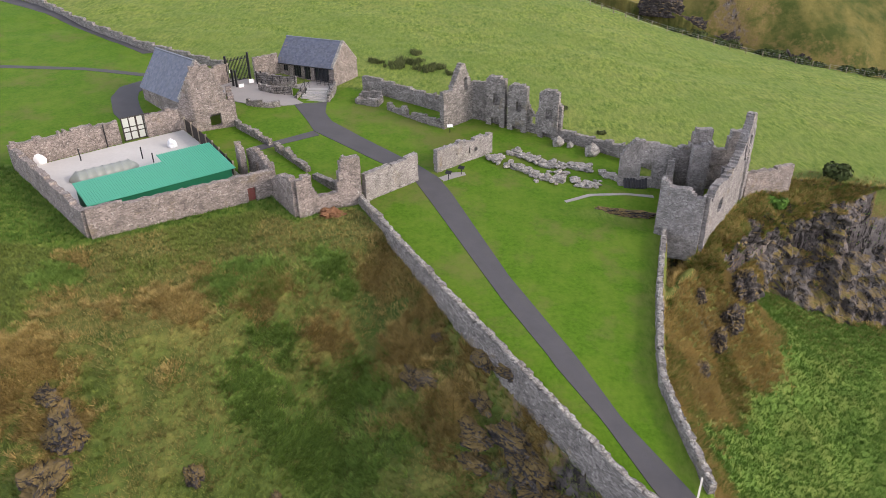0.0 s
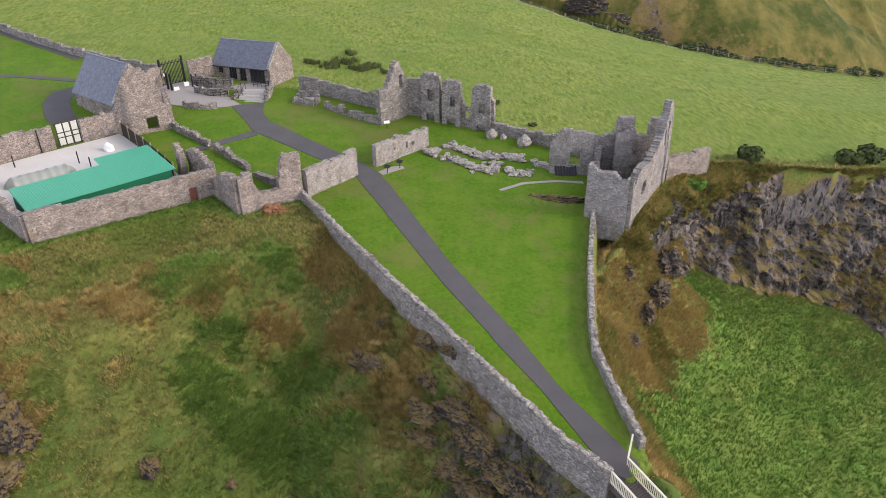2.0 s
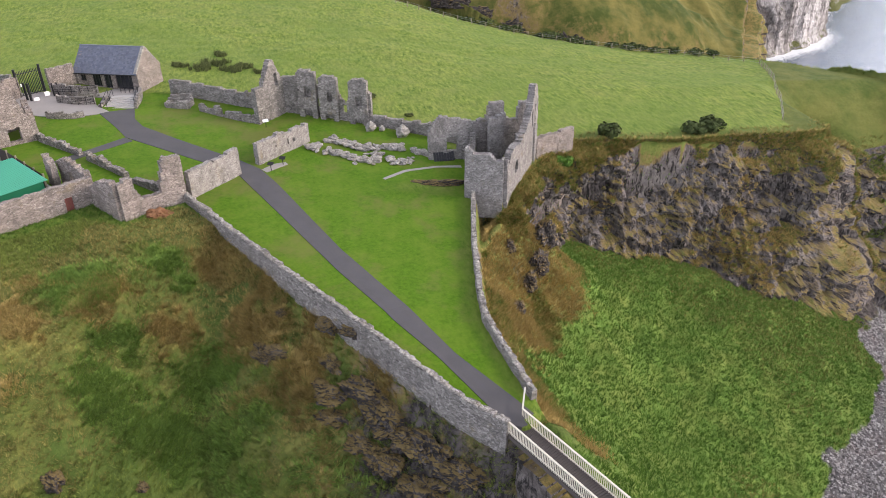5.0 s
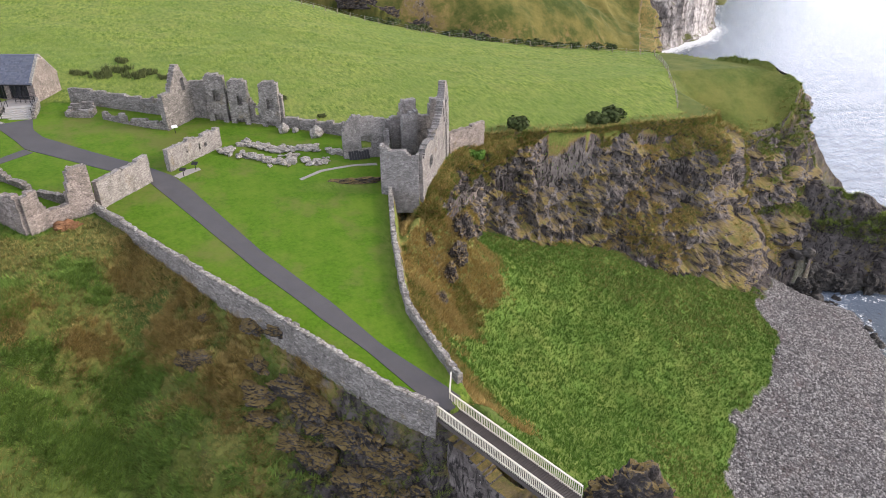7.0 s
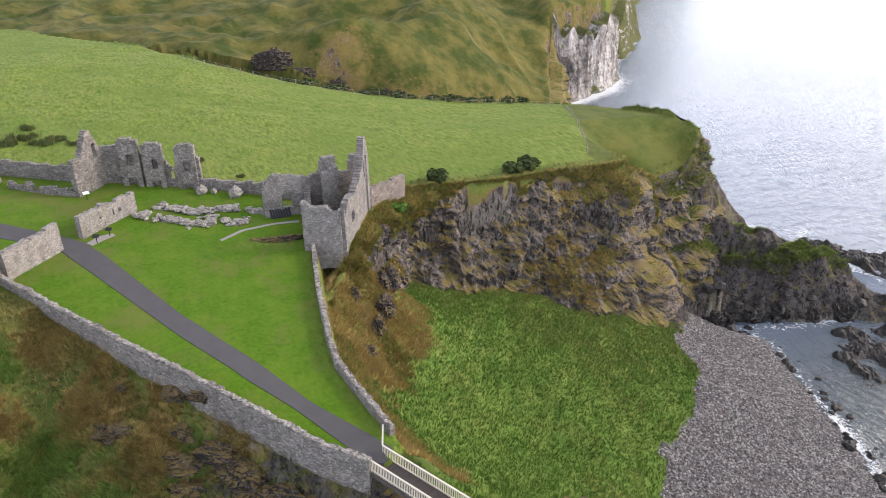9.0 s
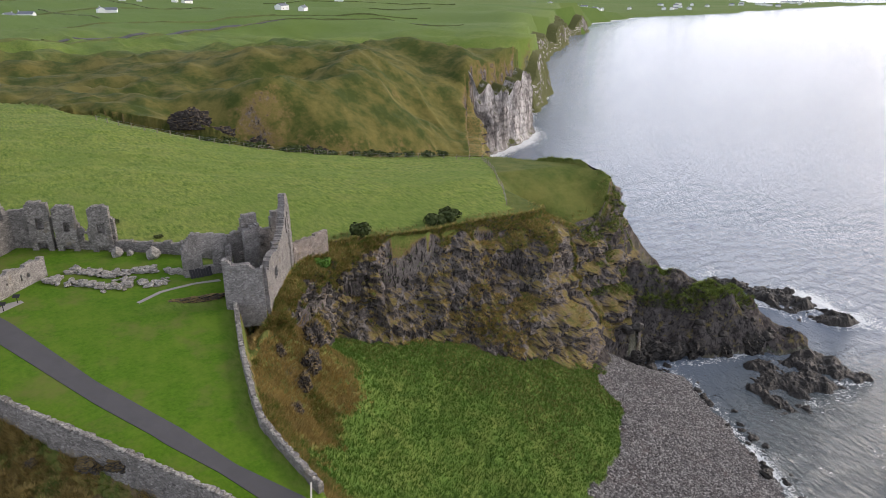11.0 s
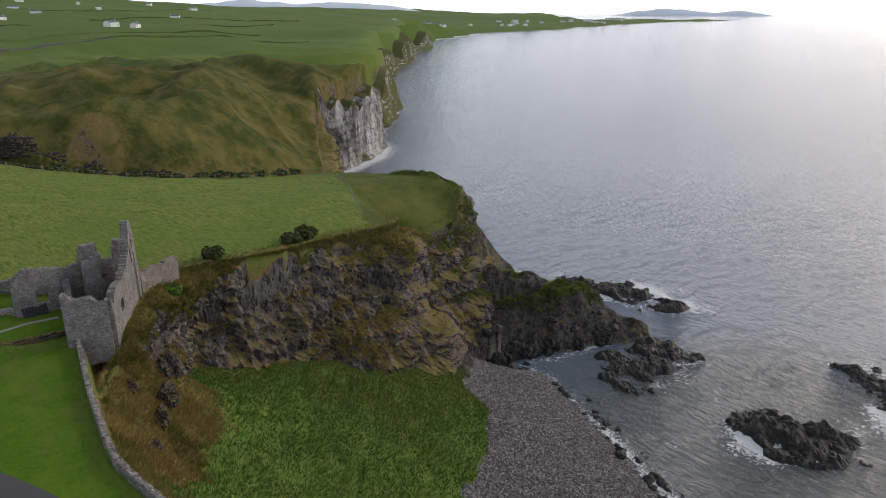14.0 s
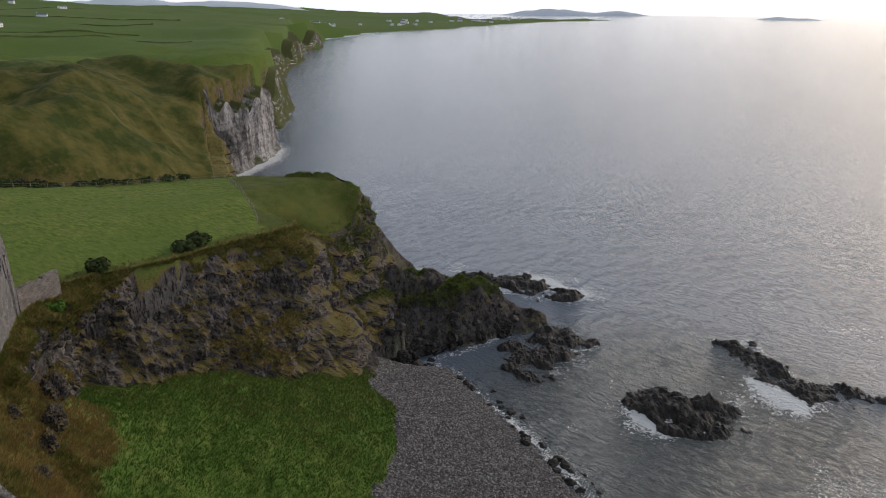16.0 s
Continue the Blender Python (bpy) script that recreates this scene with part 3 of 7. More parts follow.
_bare = smooth(-10, -17, GZ) * (GX > 90) * (GX < 175) * (GY > 50) * (GY < 150) * ~_beach
_bare = np.maximum(_bare, (_side < 0) * smooth(-7, 1, GX) * (GX < 20) * smooth(53, 45, GY) * smooth(0.05, 0.4, fbm(GX * 0.16, GY * 0.16, 41.0, 4) + 0.3 * smooth(-2, 10, GX)))
_bare = np.maximum(_bare, (_side > 0) * (seg_dist(GX, GY, E_WALL)[0] < 11) * (GX < 45) * smooth(48, 54, GY) * smooth(0.2, 0.5, fbm(GX * 0.25, GY * 0.25, 51.0, 4)) * 0.7)
point_attr(ground_me, "bare", _bare * ~_main)
point_attr(ground_me, "ochre", lobes(GX, GY, OCHRE))
point_attr(ground_me, "dark_growth", lobes(GX, GY, DARK))
point_attr(ground_me, "heath", smooth(165, 185, GY + 0.25 * GX - 10) * ~_main * smooth(400, 320, _rr) + 0.6 * _main * inside(GX, GY, [(112.5, 128.0), (104.0, 114.0), (95.0, 100.0), (86.5, 88.5), (84.0, 78.0), (140.0, 78.0), (140.0, 140.0)]))
point_attr(ground_me, "far", smooth(330, 700, _rr))
ground = tagged(new("ground", ground_me), "grassed headland with lawns, pasture, banks and a shingle cove", "ground", kind="structure")


def surf(x, y):
    """The height of the finished ground sheet."""
    x, y = np.asarray(x, float), np.asarray(y, float)
    i = np.clip(np.searchsorted(gx, x) - 1, 0, len(gx) - 2)
    j = np.clip(np.searchsorted(gy, y) - 1, 0, len(gy) - 2)
    u, v = (x - gx[i]) / (gx[i + 1] - gx[i]), (y - gy[j]) / (gy[j + 1] - gy[j])
    return GZ[i, j] * (1 - u) * (1 - v) + GZ[i + 1, j] * u * (1 - v) + GZ[i, j + 1] * (1 - u) * v + GZ[i + 1, j + 1] * u * v


def gz(x, y):
    return float(surf(x, y))


# ---------------------------------------------------------------- the sea
SKERRIES = [  # outline points of each low rock in the surf, and its height
    ([(163.0, 89.0), (168.0, 80.0), (170.0, 72.0), (168.0, 60.0), (166.0, 50.0), (159.0, 52.0), (156.0, 62.0), (158.0, 74.0), (160.0, 84.0)], 1.6),
    ([(127.0, 60.0), (135.0, 55.0), (143.0, 52.0), (146.0, 46.0), (141.0, 38.0), (133.0, 40.0), (126.0, 41.0), (117.0, 38.5), (113.0, 46.0), (120.0, 53.0)], 1.3),
    ([(124.5, 27.5), (129.0, 18.0), (131.0, 8.0), (125.0, 0.0), (117.5, 4.0), (114.0, 13.0), (116.0, 21.0)], 2.3),
    ([(158.0, 14.0), (160.5, 7.0), (154.0, 1.0), (149.5, -3.0), (150.5, -12.0), (151.0, -21.0), (146.0, -20.0), (144.0, -12.0), (138.0, -5.0), (144.0, 6.0)], 1.6),
]
sx = axis(70, 250, 0.9, -1500, 4870, 1.03)
sy = axis(-40, 130, 0.9, -2500, 4870, 1.03)
SX, SY = np.meshgrid(sx, sy, indexing="ij")
_near = np.full(SX.shape, 1e9)
_inside = np.zeros(SX.shape, bool)
for _pts, _h in SKERRIES:
    _near = np.minimum(_near, seg_dist(SX, SY, _pts + _pts[:1])[0])
    _inside |= inside(SX, SY, _pts)
_shore = np.minimum(seg_dist(SX, SY, SHORE + [(112.0, 66.0), (126.0, 60.0), (142.0, 56.0), (147.0, 72.0), (158.0, 98.0), (150.0, 125.0)])[0], 1e9)
_coast = seg_dist(SX, SY, COAST)[0]
_lee = fbm(SX * 0.06, SY * 0.06, 4.0, 3)
_sw = smooth(0.25, 0.75, fbm(SX * 0.03 + 5, SY * 0.05, 9.0, 3))
_foam = 0.72 * np.exp(-(_near / 3.5)) * smooth(-0.8, 0.4, _lee) + 0.46 * np.exp(-(_near / 11.0)) * smooth(-0.1, 0.6, _lee)
_foam = np.maximum(_foam, 0.95 * np.exp(-_shore / 2.0) * (0.45 + 0.55 * smooth(-0.6, 0.4, _lee)))
_foam = np.maximum(_foam, 1.05 * np.exp(-np.maximum(0, _coast - 8) / 6.0) * (0.12 + 0.88 * smooth(-0.5, 0.3, fbm(SX * 0.02, SY * 0.02, 2.0, 3))) * smooth(190, 230, np.hypot(SX, SY)))
_foam = np.maximum(_foam, 0.36 * smooth(0.2, 0.8, _lee) * smooth(70, 40, np.hypot(SX - 140, SY - 5)))
SZ = SEA + 0.10 * fbm(SX * 0.22, SY * 0.5, 0.0, 3) * smooth(400, 200, np.hypot(SX, SY)) + 0.35 * np.exp(-(_near / 2.5)) * smooth(0, 0.6, _lee)
sea_me = set_mesh("sea", np.stack([SX, SY, SZ], -1).reshape(-1, 3), grid_faces(len(sx), len(sy)), M_SEA)
point_attr(sea_me, "foam", _foam)
point_attr(sea_me, "shoal", smooth(60, 22, np.hypot(SX - 118, SY - 15)) * 0.8)
tagged(new("sea", sea_me), "grey sea with white surf round the rocks", "sea", kind="structure")


# ---------------------------------------------------------------- builders
def empty(name, x, y, z, label, category, group="", kind=""):
    ob = new(name)
    ob.location = (x, y, z)
    return tagged(ob, label, category, group, kind)


def place(name, me, parent=None, label="", m=None):
    """A mesh in world places, linked as one object; under a parent it keeps its place."""
    ob = new(name, me)
    if m is not None:
        ob.matrix_world = m
    if parent is not None:
        ob.parent = parent
        chain, inv = parent, Matrix.Identity(4)
        while chain is not None:
            inv = inv @ chain.matrix_basis.inverted() if chain is parent else inv
            chain = chain.parent
        base = Matrix.Identity(4)
        chain = parent
        while chain is not None:
            base = chain.matrix_basis @ base if chain.parent is None else chain.matrix_parent_inverse @ chain.matrix_basis @ base
            chain = chain.parent
        ob.matrix_parent_inverse = base.inverted()
    if label:
        ob["label"] = label
    return ob


def part(name, bm, material, parent, label="", smooth_shade=False):
    me = bpy.data.meshes.new(name)
    bm.to_mesh(me)
    bm.free()
    for p in me.polygons:
        p.use_smooth = smooth_shade
    me.materials.append(material)
    return place(name, me, parent, label)


def box(bm, m, sx, sy, sz, bevel=0.0):
    """A box of that size whose base's middle lies at m's origin."""
    r = bmesh.ops.create_cube(bm, size=1, matrix=m @ Matrix.Translation((0, 0, sz / 2)) @ Matrix.Diagonal((sx, sy, sz, 1)))
    if bevel:
        es = list({e for v in r["verts"] for e in v.link_edges})
        bmesh.ops.bevel(bm, geom=es, offset=bevel, segments=1, affect='EDGES')
    return bm


def at(x, y, z, turn=0.0):
    return pose(x, y, z, 0, 0, turn)


def bar(bm, a, b, w, h=None):
    """A square bar from a to b."""
    a, b = Vector(a), Vector(b)
    d = b - a
    m = Matrix.Translation(a) @ d.to_track_quat('Z', 'Y').to_matrix().to_4x4()
    return box(bm, m, w, h or w, d.length)


def ruin_wall(name, pts, thick, top, base, material, parent=None, label="", holes=(), cell=0.3, rough=0.07, seed=0.0, batter=0.0):
    """A rubble wall along a polyline. top(u) and base(u): heights at u metres along it; holes: (u0, u1, z0, z1) that go right through."""
    pts = [Vector((*p, 0)) for p in pts]
    cum = [0.0]
    for a, b in zip(pts, pts[1:]):
        cum.append(cum[-1] + (b - a).length)
    total = cum[-1]
    nu = max(2, int(round(total / cell)))
    us = np.linspace(0, total, nu + 1)
    px = np.interp(us, cum, [p.x for p in pts])
    py = np.interp(us, cum, [p.y for p in pts])
    tx, ty = np.gradient(px), np.gradient(py)
    ln = np.hypot(tx, ty)
    nx, ny = -ty / ln, tx / ln
    uc = (us[:-1] + us[1:]) / 2
    tops = np.array([top(u) for u in uc])
    bases = np.array([base(u) for u in us])
    z_lo = bases.min() - 0.3
    nv = max(2, int(math.ceil((tops.max() - z_lo) / cell)))
    zs = z_lo + np.arange(nv + 1) * cell
    zc = (zs[:-1] + zs[1:]) / 2
    solid = (zc[None, :] < tops[:, None]) & (zs[1:][None, :] > np.minimum(bases[:-1], bases[1:])[:, None] - 0.4)
    for u0, u1, h0, h1 in holes:
        solid &= ~((uc[:, None] > u0) & (uc[:, None] < u1) & (zc[None, :] > h0) & (zc[None, :] < h1))
    I, K = np.meshgrid(np.arange(nu + 1), np.arange(nv + 1), indexing="ij")
    Z = zs[K]
    # the top course follows the profile more closely than the cells do
    tline = np.interp(us, uc, tops)
    j1 = fbm(us[I] * 1.7 + seed, Z * 1.9, seed, 3)
    j2 = fbm(us[I] * 1.7 + seed + 40, Z * 1.9, seed + 3, 3)
    jz = 0.10 * fbm(us[I] * 2.1 + seed, Z * 2.3, seed + 7, 2)
    half = thick / 2 + batter * np.maximum(0, tline[I] - Z)
    verts = []
    for sgn, j in ((1, j1), (-1, j2)):
        off = sgn * (half + rough * j)
        verts.append(np.stack([px[I] + nx[I] * off, py[I] + ny[I] * off, Z + jz], -1).reshape(-1, 3))
    nper = (nu + 1) * (nv + 1)
    idx = I * (nv + 1) + K
    quads = []
    a, b, c, d = idx[:-1, :-1], idx[1:, :-1], idx[1:, 1:], idx[:-1, 1:]
    quads.append(np.stack([b, a, d, c], -1)[solid])
    quads.append(np.stack([a, b, c, d], -1)[solid] + nper)
    pad = np.zeros((nu + 2, nv + 2), bool)
    pad[1:-1, 1:-1] = solid
    here = pad[1:-1, 1:-1]
    for di, dk, e0, e1 in ((1, 0, b, c), (-1, 0, d, a), (0, 1, c, d), (0, -1, a, b)):
        edge = here & ~pad[1 + di:nu + 1 + di, 1 + dk:nv + 1 + dk]
        quads.append(np.stack([e0, e1, e1 + nper, e0 + nper], -1)[edge])
    faces = np.concatenate(quads)
    used, inv = np.unique(faces, return_inverse=True)
    me = set_mesh(name, np.concatenate(verts)[used], inv.reshape(faces.shape), material, False)
    bm = bmesh.new()
    bm.from_mesh(me)
    bmesh.ops.recalc_face_normals(bm, faces=bm.faces)
    bm.to_mesh(me)
    bm.free()
    return place(name, me, parent, label)


def ragged(h, amp=0.35, scale=0.6, seed=0.0):
    """A broken wall head: the height h (a number or rows of u, z) with bites out of it."""
    def f(u):
        v = h if isinstance(h, (int, float)) else float(np.interp(u, [r[0] for r in h], [r[1] for r in h]))
        return v + amp * float(fbm(u * scale + seed, seed * 1.3, 0.0, 3))
    return f


def length_of(pts):
    return sum(math.dist(a, b) for a, b in zip(pts, pts[1:]))


def on_line(pts, u):
    for a, b in zip(pts, pts[1:]):
        d = math.dist(a, b)
        if u <= d or b == pts[-1]:
            t = u / d
            return a[0] + (b[0] - a[0]) * t, a[1] + (b[1] - a[1]) * t, math.atan2(b[1] - a[1], b[0] - a[0])
        u -= d


def over_ground(pts, extra):
    """Height over the court's own slope, at u metres along a line."""
    def f(u):
        x, y, _ = on_line(pts, min(u, length_of(pts) - 1e-3))
        return float(plateau(np.array(x), np.array(y))) + extra
    return f


def foot(pts, reach=1.0, sink=0.3):
    """The lowest ground on both sides of a line."""
    def f(u):
        x, y, a = on_line(pts, min(u, length_of(pts) - 1e-3))
        n = (-math.sin(a) * reach, math.cos(a) * reach)
        return min(gz(x + n[0], y + n[1]), gz(x - n[0], y - n[1]), gz(x, y)) - sink
    return f


def plus(f, g):
    return lambda u: f(u) + g(u)


def simple_wall(name, pts, thick, height, material, label, category="wall", amp=0.2, seed=1.0, holes=(), cell=0.3, batter=0.0, parent=None, kind="structure"):
    ob = ruin_wall(name, pts, thick, plus(over_ground(pts, height), ragged(0.0, amp, 0.7, seed)), foot(pts), material, parent, "", holes, cell, 0.06, seed, batter)
    return tagged(ob, label, category, kind=kind) if parent is None else ob


# ---------------------------------------------------------------- paths
def strip(name, left, right, material, label, category, lift=0.05, step=0.7):
    """A draped strip of paving between two edge lines, with a small kerb edge down to the ground."""
    n = int(max(length_of(left), length_of(right)) / step)
    rows = []
    for i in range(n + 1):
        a, b = on_line(left, length_of(left) * i / n * 0.99999), on_line(right, length_of(right) * i / n * 0.99999)
        row = []
        for k in range(5):
            x, y = a[0] + (b[0] - a[0]) * k / 4, a[1] + (b[1] - a[1]) * k / 4
            row.append((x, y))
        rows.append(row)
    arr = np.array(rows)
    z = surf(arr[..., 0], arr[..., 1]) + lift
    top = np.concatenate([arr, z[..., None]], -1)
    low0, low1 = top[:, :1].copy(), top[:, -1:].copy()
    low0[..., 2] -= lift + 0.15
    low1[..., 2] -= lift + 0.15
    full = np.concatenate([low0, top, low1], 1)
    me = set_mesh(name, full.reshape(-1, 3), grid_faces(n + 1, 7)[:, ::-1], material, False)
    return tagged(new(name, me), label, category, kind="structure")


PATH_R = [(19.0, 33.6), (17.6, 36.0), (14.0, 41.7), (10.6, 49.4), (6.4, 59.2), (1.0, 75.1), (-0.7, 79.2), (-3.5, 82.5), (-6.2, 84.9), (-11.0, 89.5), (-15.6, 94.2), (-16.9, 97.0), (-17.2, 101.0)]
PATH_L = [(16.6, 32.9), (14.9, 36.0), (12.4, 41.4), (9.4, 46.6), (5.5, 55.2), (-1.2, 72.3), (-3.4, 77.8), (-5.6, 80.3), (-8.6, 82.8), (-13.7, 87.3), (-17.5, 90.6), (-19.0, 94.0), (-21.8, 99.5)]
strip("footpath", PATH_L, PATH_R, M_PATH, "dark asphalt footpath through the mown lawn", "path")
strip("side_footpath", [(-17.6, 90.6), (-21.3, 87.4), (-25.2, 84.0)], [(-16.6, 89.4), (-20.6, 86.3), (-24.4, 83.0)], M_PATH, "narrow asphalt path between low ruined walls", "path", 0.06)
strip("forecourt", [(-34.5, 108.0), (-33.5, 103.5), (-31.0, 99.5), (-28.2, 98.6), (-23.6, 98.6), (-21.8, 99.2)], [(-29.8, 108.5), (-27.0, 107.0), (-25.0, 105.5), (-23.0, 103.5), (-21.8, 101.5), (-20.5, 100.0)], M_PAVE, "pale paved forecourt by the gates", "paving", 0.07)
strip("drive", [(-49.8, 117.3), (-60.8, 125.4), (-74.6, 136.0), (-100.0, 152.0)], [(-47.5, 118.3), (-59.5, 127.0), (-73.2, 137.9), (-99.0, 155.0)], M_PATH, "grey drive beside the field wall", "road", 0.05)
strip("loop_path", [(-43.3, 90.5), (-45.2, 92.8), (-47.6, 98.0), (-47.9, 102.3), (-45.8, 105.2), (-43.5, 106.3)], [(-40.6, 92.2), (-42.6, 95.6), (-44.0, 98.6), (-44.6, 101.0), (-43.7, 102.8), (-42.0, 103.6)], M_PATH, "curving grey path on the lawn", "path", 0.06)
strip("meadow_path", [(-95.0, 106.6), (-68.3, 107.3), (-55.8, 108.4), (-46.0, 107.2), (-43.5, 106.4)], [(-95.0, 107.8), (-68.3, 108.4), (-55.8, 109.5), (-46.0, 108.4), (-43.5, 107.5)], M_PATH, "thin grey path across the lawn", "path", 0.055)

# ---------------------------------------------------------------- long walls
simple_wall("wall_southwest", SW_WALL, 0.62, 1.05, M_STONE, "long weathered rubble boundary wall beside the footpath", amp=0.12, seed=3.0, batter=0.04)
simple_wall("wall_east", E_WALL, 0.55, 1.05, M_STONE, "low rubble wall along the cliff edge", amp=0.10, seed=5.0, batter=0.03)
simple_wall("wall_field", [(-12.3, 107.0), (-6.0, 103.3), (-0.3, 99.9)], 0.6, 2.3, M_STONE, "rubble wall between court and pasture", amp=0.2, seed=8.0)
simple_wall("wall_drive", [(-34.6, 112.1), (-50.8, 119.9), (-61.4, 127.6), (-76.0, 139.8), (-110.0, 166.0)], 0.6, 1.2, M_STONE, "long field wall beside the drive", amp=0.12, seed=9.0, cell=0.4)
simple_wall("wall_north", [(16.0, 92.3), (19.7, 90.2), (23.8, 87.4), (27.7, 84.0)], 0.7, 1.7, M_STONE, "broken rubble wall below the pasture", amp=0.4, seed=10.0)

# ---------------------------------------------------------------- the walled yard
YARD = {"front": [(-35.5, 62.2), (-19.1, 72.9)], "west": [(-35.5, 62.2), (-49.6, 75.8)], "back": [(-49.6, 75.8), (-41.6, 83.4), (-34.7, 89.0)]}
simple_wall("wall_yard_front", YARD["front"], 0.7, 3.1, M_WARM, "high brown rubble yard wall with a small red door", amp=0.15, seed=12.0, holes=[(16.3, 17.3, 3.6, 5.6)])
simple_wall("wall_yard_west", YARD["west"], 0.7, 3.0, M_WARM, "high brown rubble yard wall on the bank", amp=0.15, seed=13.0)
simple_wall("wall_yard_back", YARD["back"], 0.7, 3.0, M_WARM, "whitewash-stained rubble yard wall", amp=0.2, seed=14.0, holes=[(12.0, 15.4, 6.0, 9.5)])


# ---------------------------------------------------------------- cliffs and rocks
def cliff_ribbon(name, edge, top_lift, cell, amp, lean, material, label, drop_to=None, reach=4.0, seed=0.0, ledge=0.9, fade=0.12, push=0.0, freq=1.0):
    """A craggy rock face hung from a cliff edge; the open side lies to the right of the line."""
    total = length_of(edge)
    nu = int(total / cell)
    us = np.linspace(0, total, nu + 1)
    cum = np.cumsum([0] + [math.dist(a, b) for a, b in zip(edge, edge[1:])])
    ex, ey = np.interp(us, cum, [p[0] for p in edge]), np.interp(us, cum, [p[1] for p in edge])
    k = max(3, int(max(5.0, 9 * cell) / cell)) | 1
    ker = np.hanning(k + 2)[1:-1]
    ker /= ker.sum()
    sm = lambda v: np.convolve(np.pad(v, k // 2, mode="edge"), ker, "valid")
    ex, ey = sm(ex), sm(ey)
    tx, ty = np.gradient(ex), np.gradient(ey)
    ln = np.hypot(tx, ty)
    nx, ny = sm(ty / ln), sm(-tx / ln)
    top = surf(ex - nx * 0.6, ey - ny * 0.6) + top_lift
    tilt = np.interp(us / total, [r[0] for r in lean], [r[1] for r in lean]) if isinstance(lean, list) else np.full(nu + 1, lean)
    out = np.maximum(reach, tilt + 1.5)
    low = surf(ex + nx * out, ey + ny * out) - 1.2 if drop_to is None else np.full(nu + 1, drop_to)
    top = sm(sm(top))
    low = np.minimum(low, top - 1.0)
    nv = int((top - low).max() / cell)
    V = np.linspace(0, 1, nv + 1)[None, :]
    Z = top[:, None] - V * (top - low)[:, None]
    U = np.broadcast_to(us[:, None], Z.shape)
    crag = fbm(U * 0.10 * freq + seed, Z * 0.12 * freq * (0.6 if freq < 1 else 1.0), seed, 5, 0.58 if freq == 1 else 0.5)
    stepz = Z + 1.6 * fbm(U * 0.08, Z * 0.03, seed + 4, 2)
    shelf = ledge * (((-stepz / 3.3) % 1.0) - 0.5)
    colum = (0.6 if freq == 1 else 0.25) / freq ** 0.5 * np.abs(fbm(U * 0.7 * freq, Z * 0.12 * freq, seed + 9, 3))
    high = (top - low)[:, None]
    band = (V * high + 2.2 * fbm(U * 0.07, Z * 0.02, seed + 6, 3)) / 5.5
    fr = band - np.floor(band)
    slope = tilt[:, None] * V + np.minimum(tilt[:, None], 20) * 0.5 * 5.5 / high * (smooth(0.5, 1.0, fr) - fr) * smooth(0, 0.06, V)
    off = -0.3 + push * smooth(0, 0.05, V) * (np.sin(np.pi * np.clip(us / total, 0.0, 1.0)) ** 0.35)[:, None] - 1.4 * (fade > 0.2) * (1 - smooth(0, fade, V)) + slope + smooth(0, fade, V) * (amp * (0.75 + 0.10 * np.minimum(tilt, 5.0)[:, None]) * crag + shelf + colum + 0.38 / freq ** 0.5 * fbm(U * 0.8 * freq, Z * 0.9 * freq * (0.4 if freq < 1 else 1.0), seed + 2, 4, 0.6 if freq == 1 else 0.5))
    off = off + 1.2 * smooth(0.85, 1.0, V)
    X, Y = ex[:, None] + nx[:, None] * off, ey[:, None] + ny[:, None] * off
    me = set_mesh(name, np.stack([X, Y, Z], -1).reshape(-1, 3), grid_faces(nu + 1, nv + 1), material, False)
    return tagged(new(name, me), label, "cliff", kind="structure")


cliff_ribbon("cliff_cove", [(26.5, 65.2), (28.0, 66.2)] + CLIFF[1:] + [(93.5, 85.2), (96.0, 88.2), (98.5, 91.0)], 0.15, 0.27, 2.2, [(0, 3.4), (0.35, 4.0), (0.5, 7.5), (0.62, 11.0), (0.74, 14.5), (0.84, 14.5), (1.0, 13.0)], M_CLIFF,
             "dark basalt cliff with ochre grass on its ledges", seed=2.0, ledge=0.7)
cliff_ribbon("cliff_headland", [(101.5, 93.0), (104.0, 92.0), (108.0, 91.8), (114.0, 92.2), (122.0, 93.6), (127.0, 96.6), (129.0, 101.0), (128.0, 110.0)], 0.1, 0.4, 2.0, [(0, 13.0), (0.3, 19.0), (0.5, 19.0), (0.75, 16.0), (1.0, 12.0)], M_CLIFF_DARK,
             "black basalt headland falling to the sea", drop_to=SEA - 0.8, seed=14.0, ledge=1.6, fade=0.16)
cliff_ribbon("cliff_chalk_near", COAST[3:9], 0.1, 1.0, 3.0, 3.5, M_CHALK, "pale limestone sea cliff", drop_to=SEA - 1, seed=6.0, ledge=0.5, push=5.5, freq=0.38)
cliff_ribbon("cliff_dark", COAST[0:4], 0.1, 0.9, 2.5, 6.0, M_CLIFF_TURF, "dark sea cliff below the grassy hill", drop_to=SEA - 1, seed=8.0, ledge=0.8, push=5.0, freq=0.5)
cliff_ribbon("cliff_chalk_far", COAST[8:18], 0.2, 3.0, 4.0, 6.0, M_CHALK_FAR, "distant pale limestone cliffs", drop_to=SEA - 1, seed=7.0, ledge=0.6, push=12.0, freq=0.14)


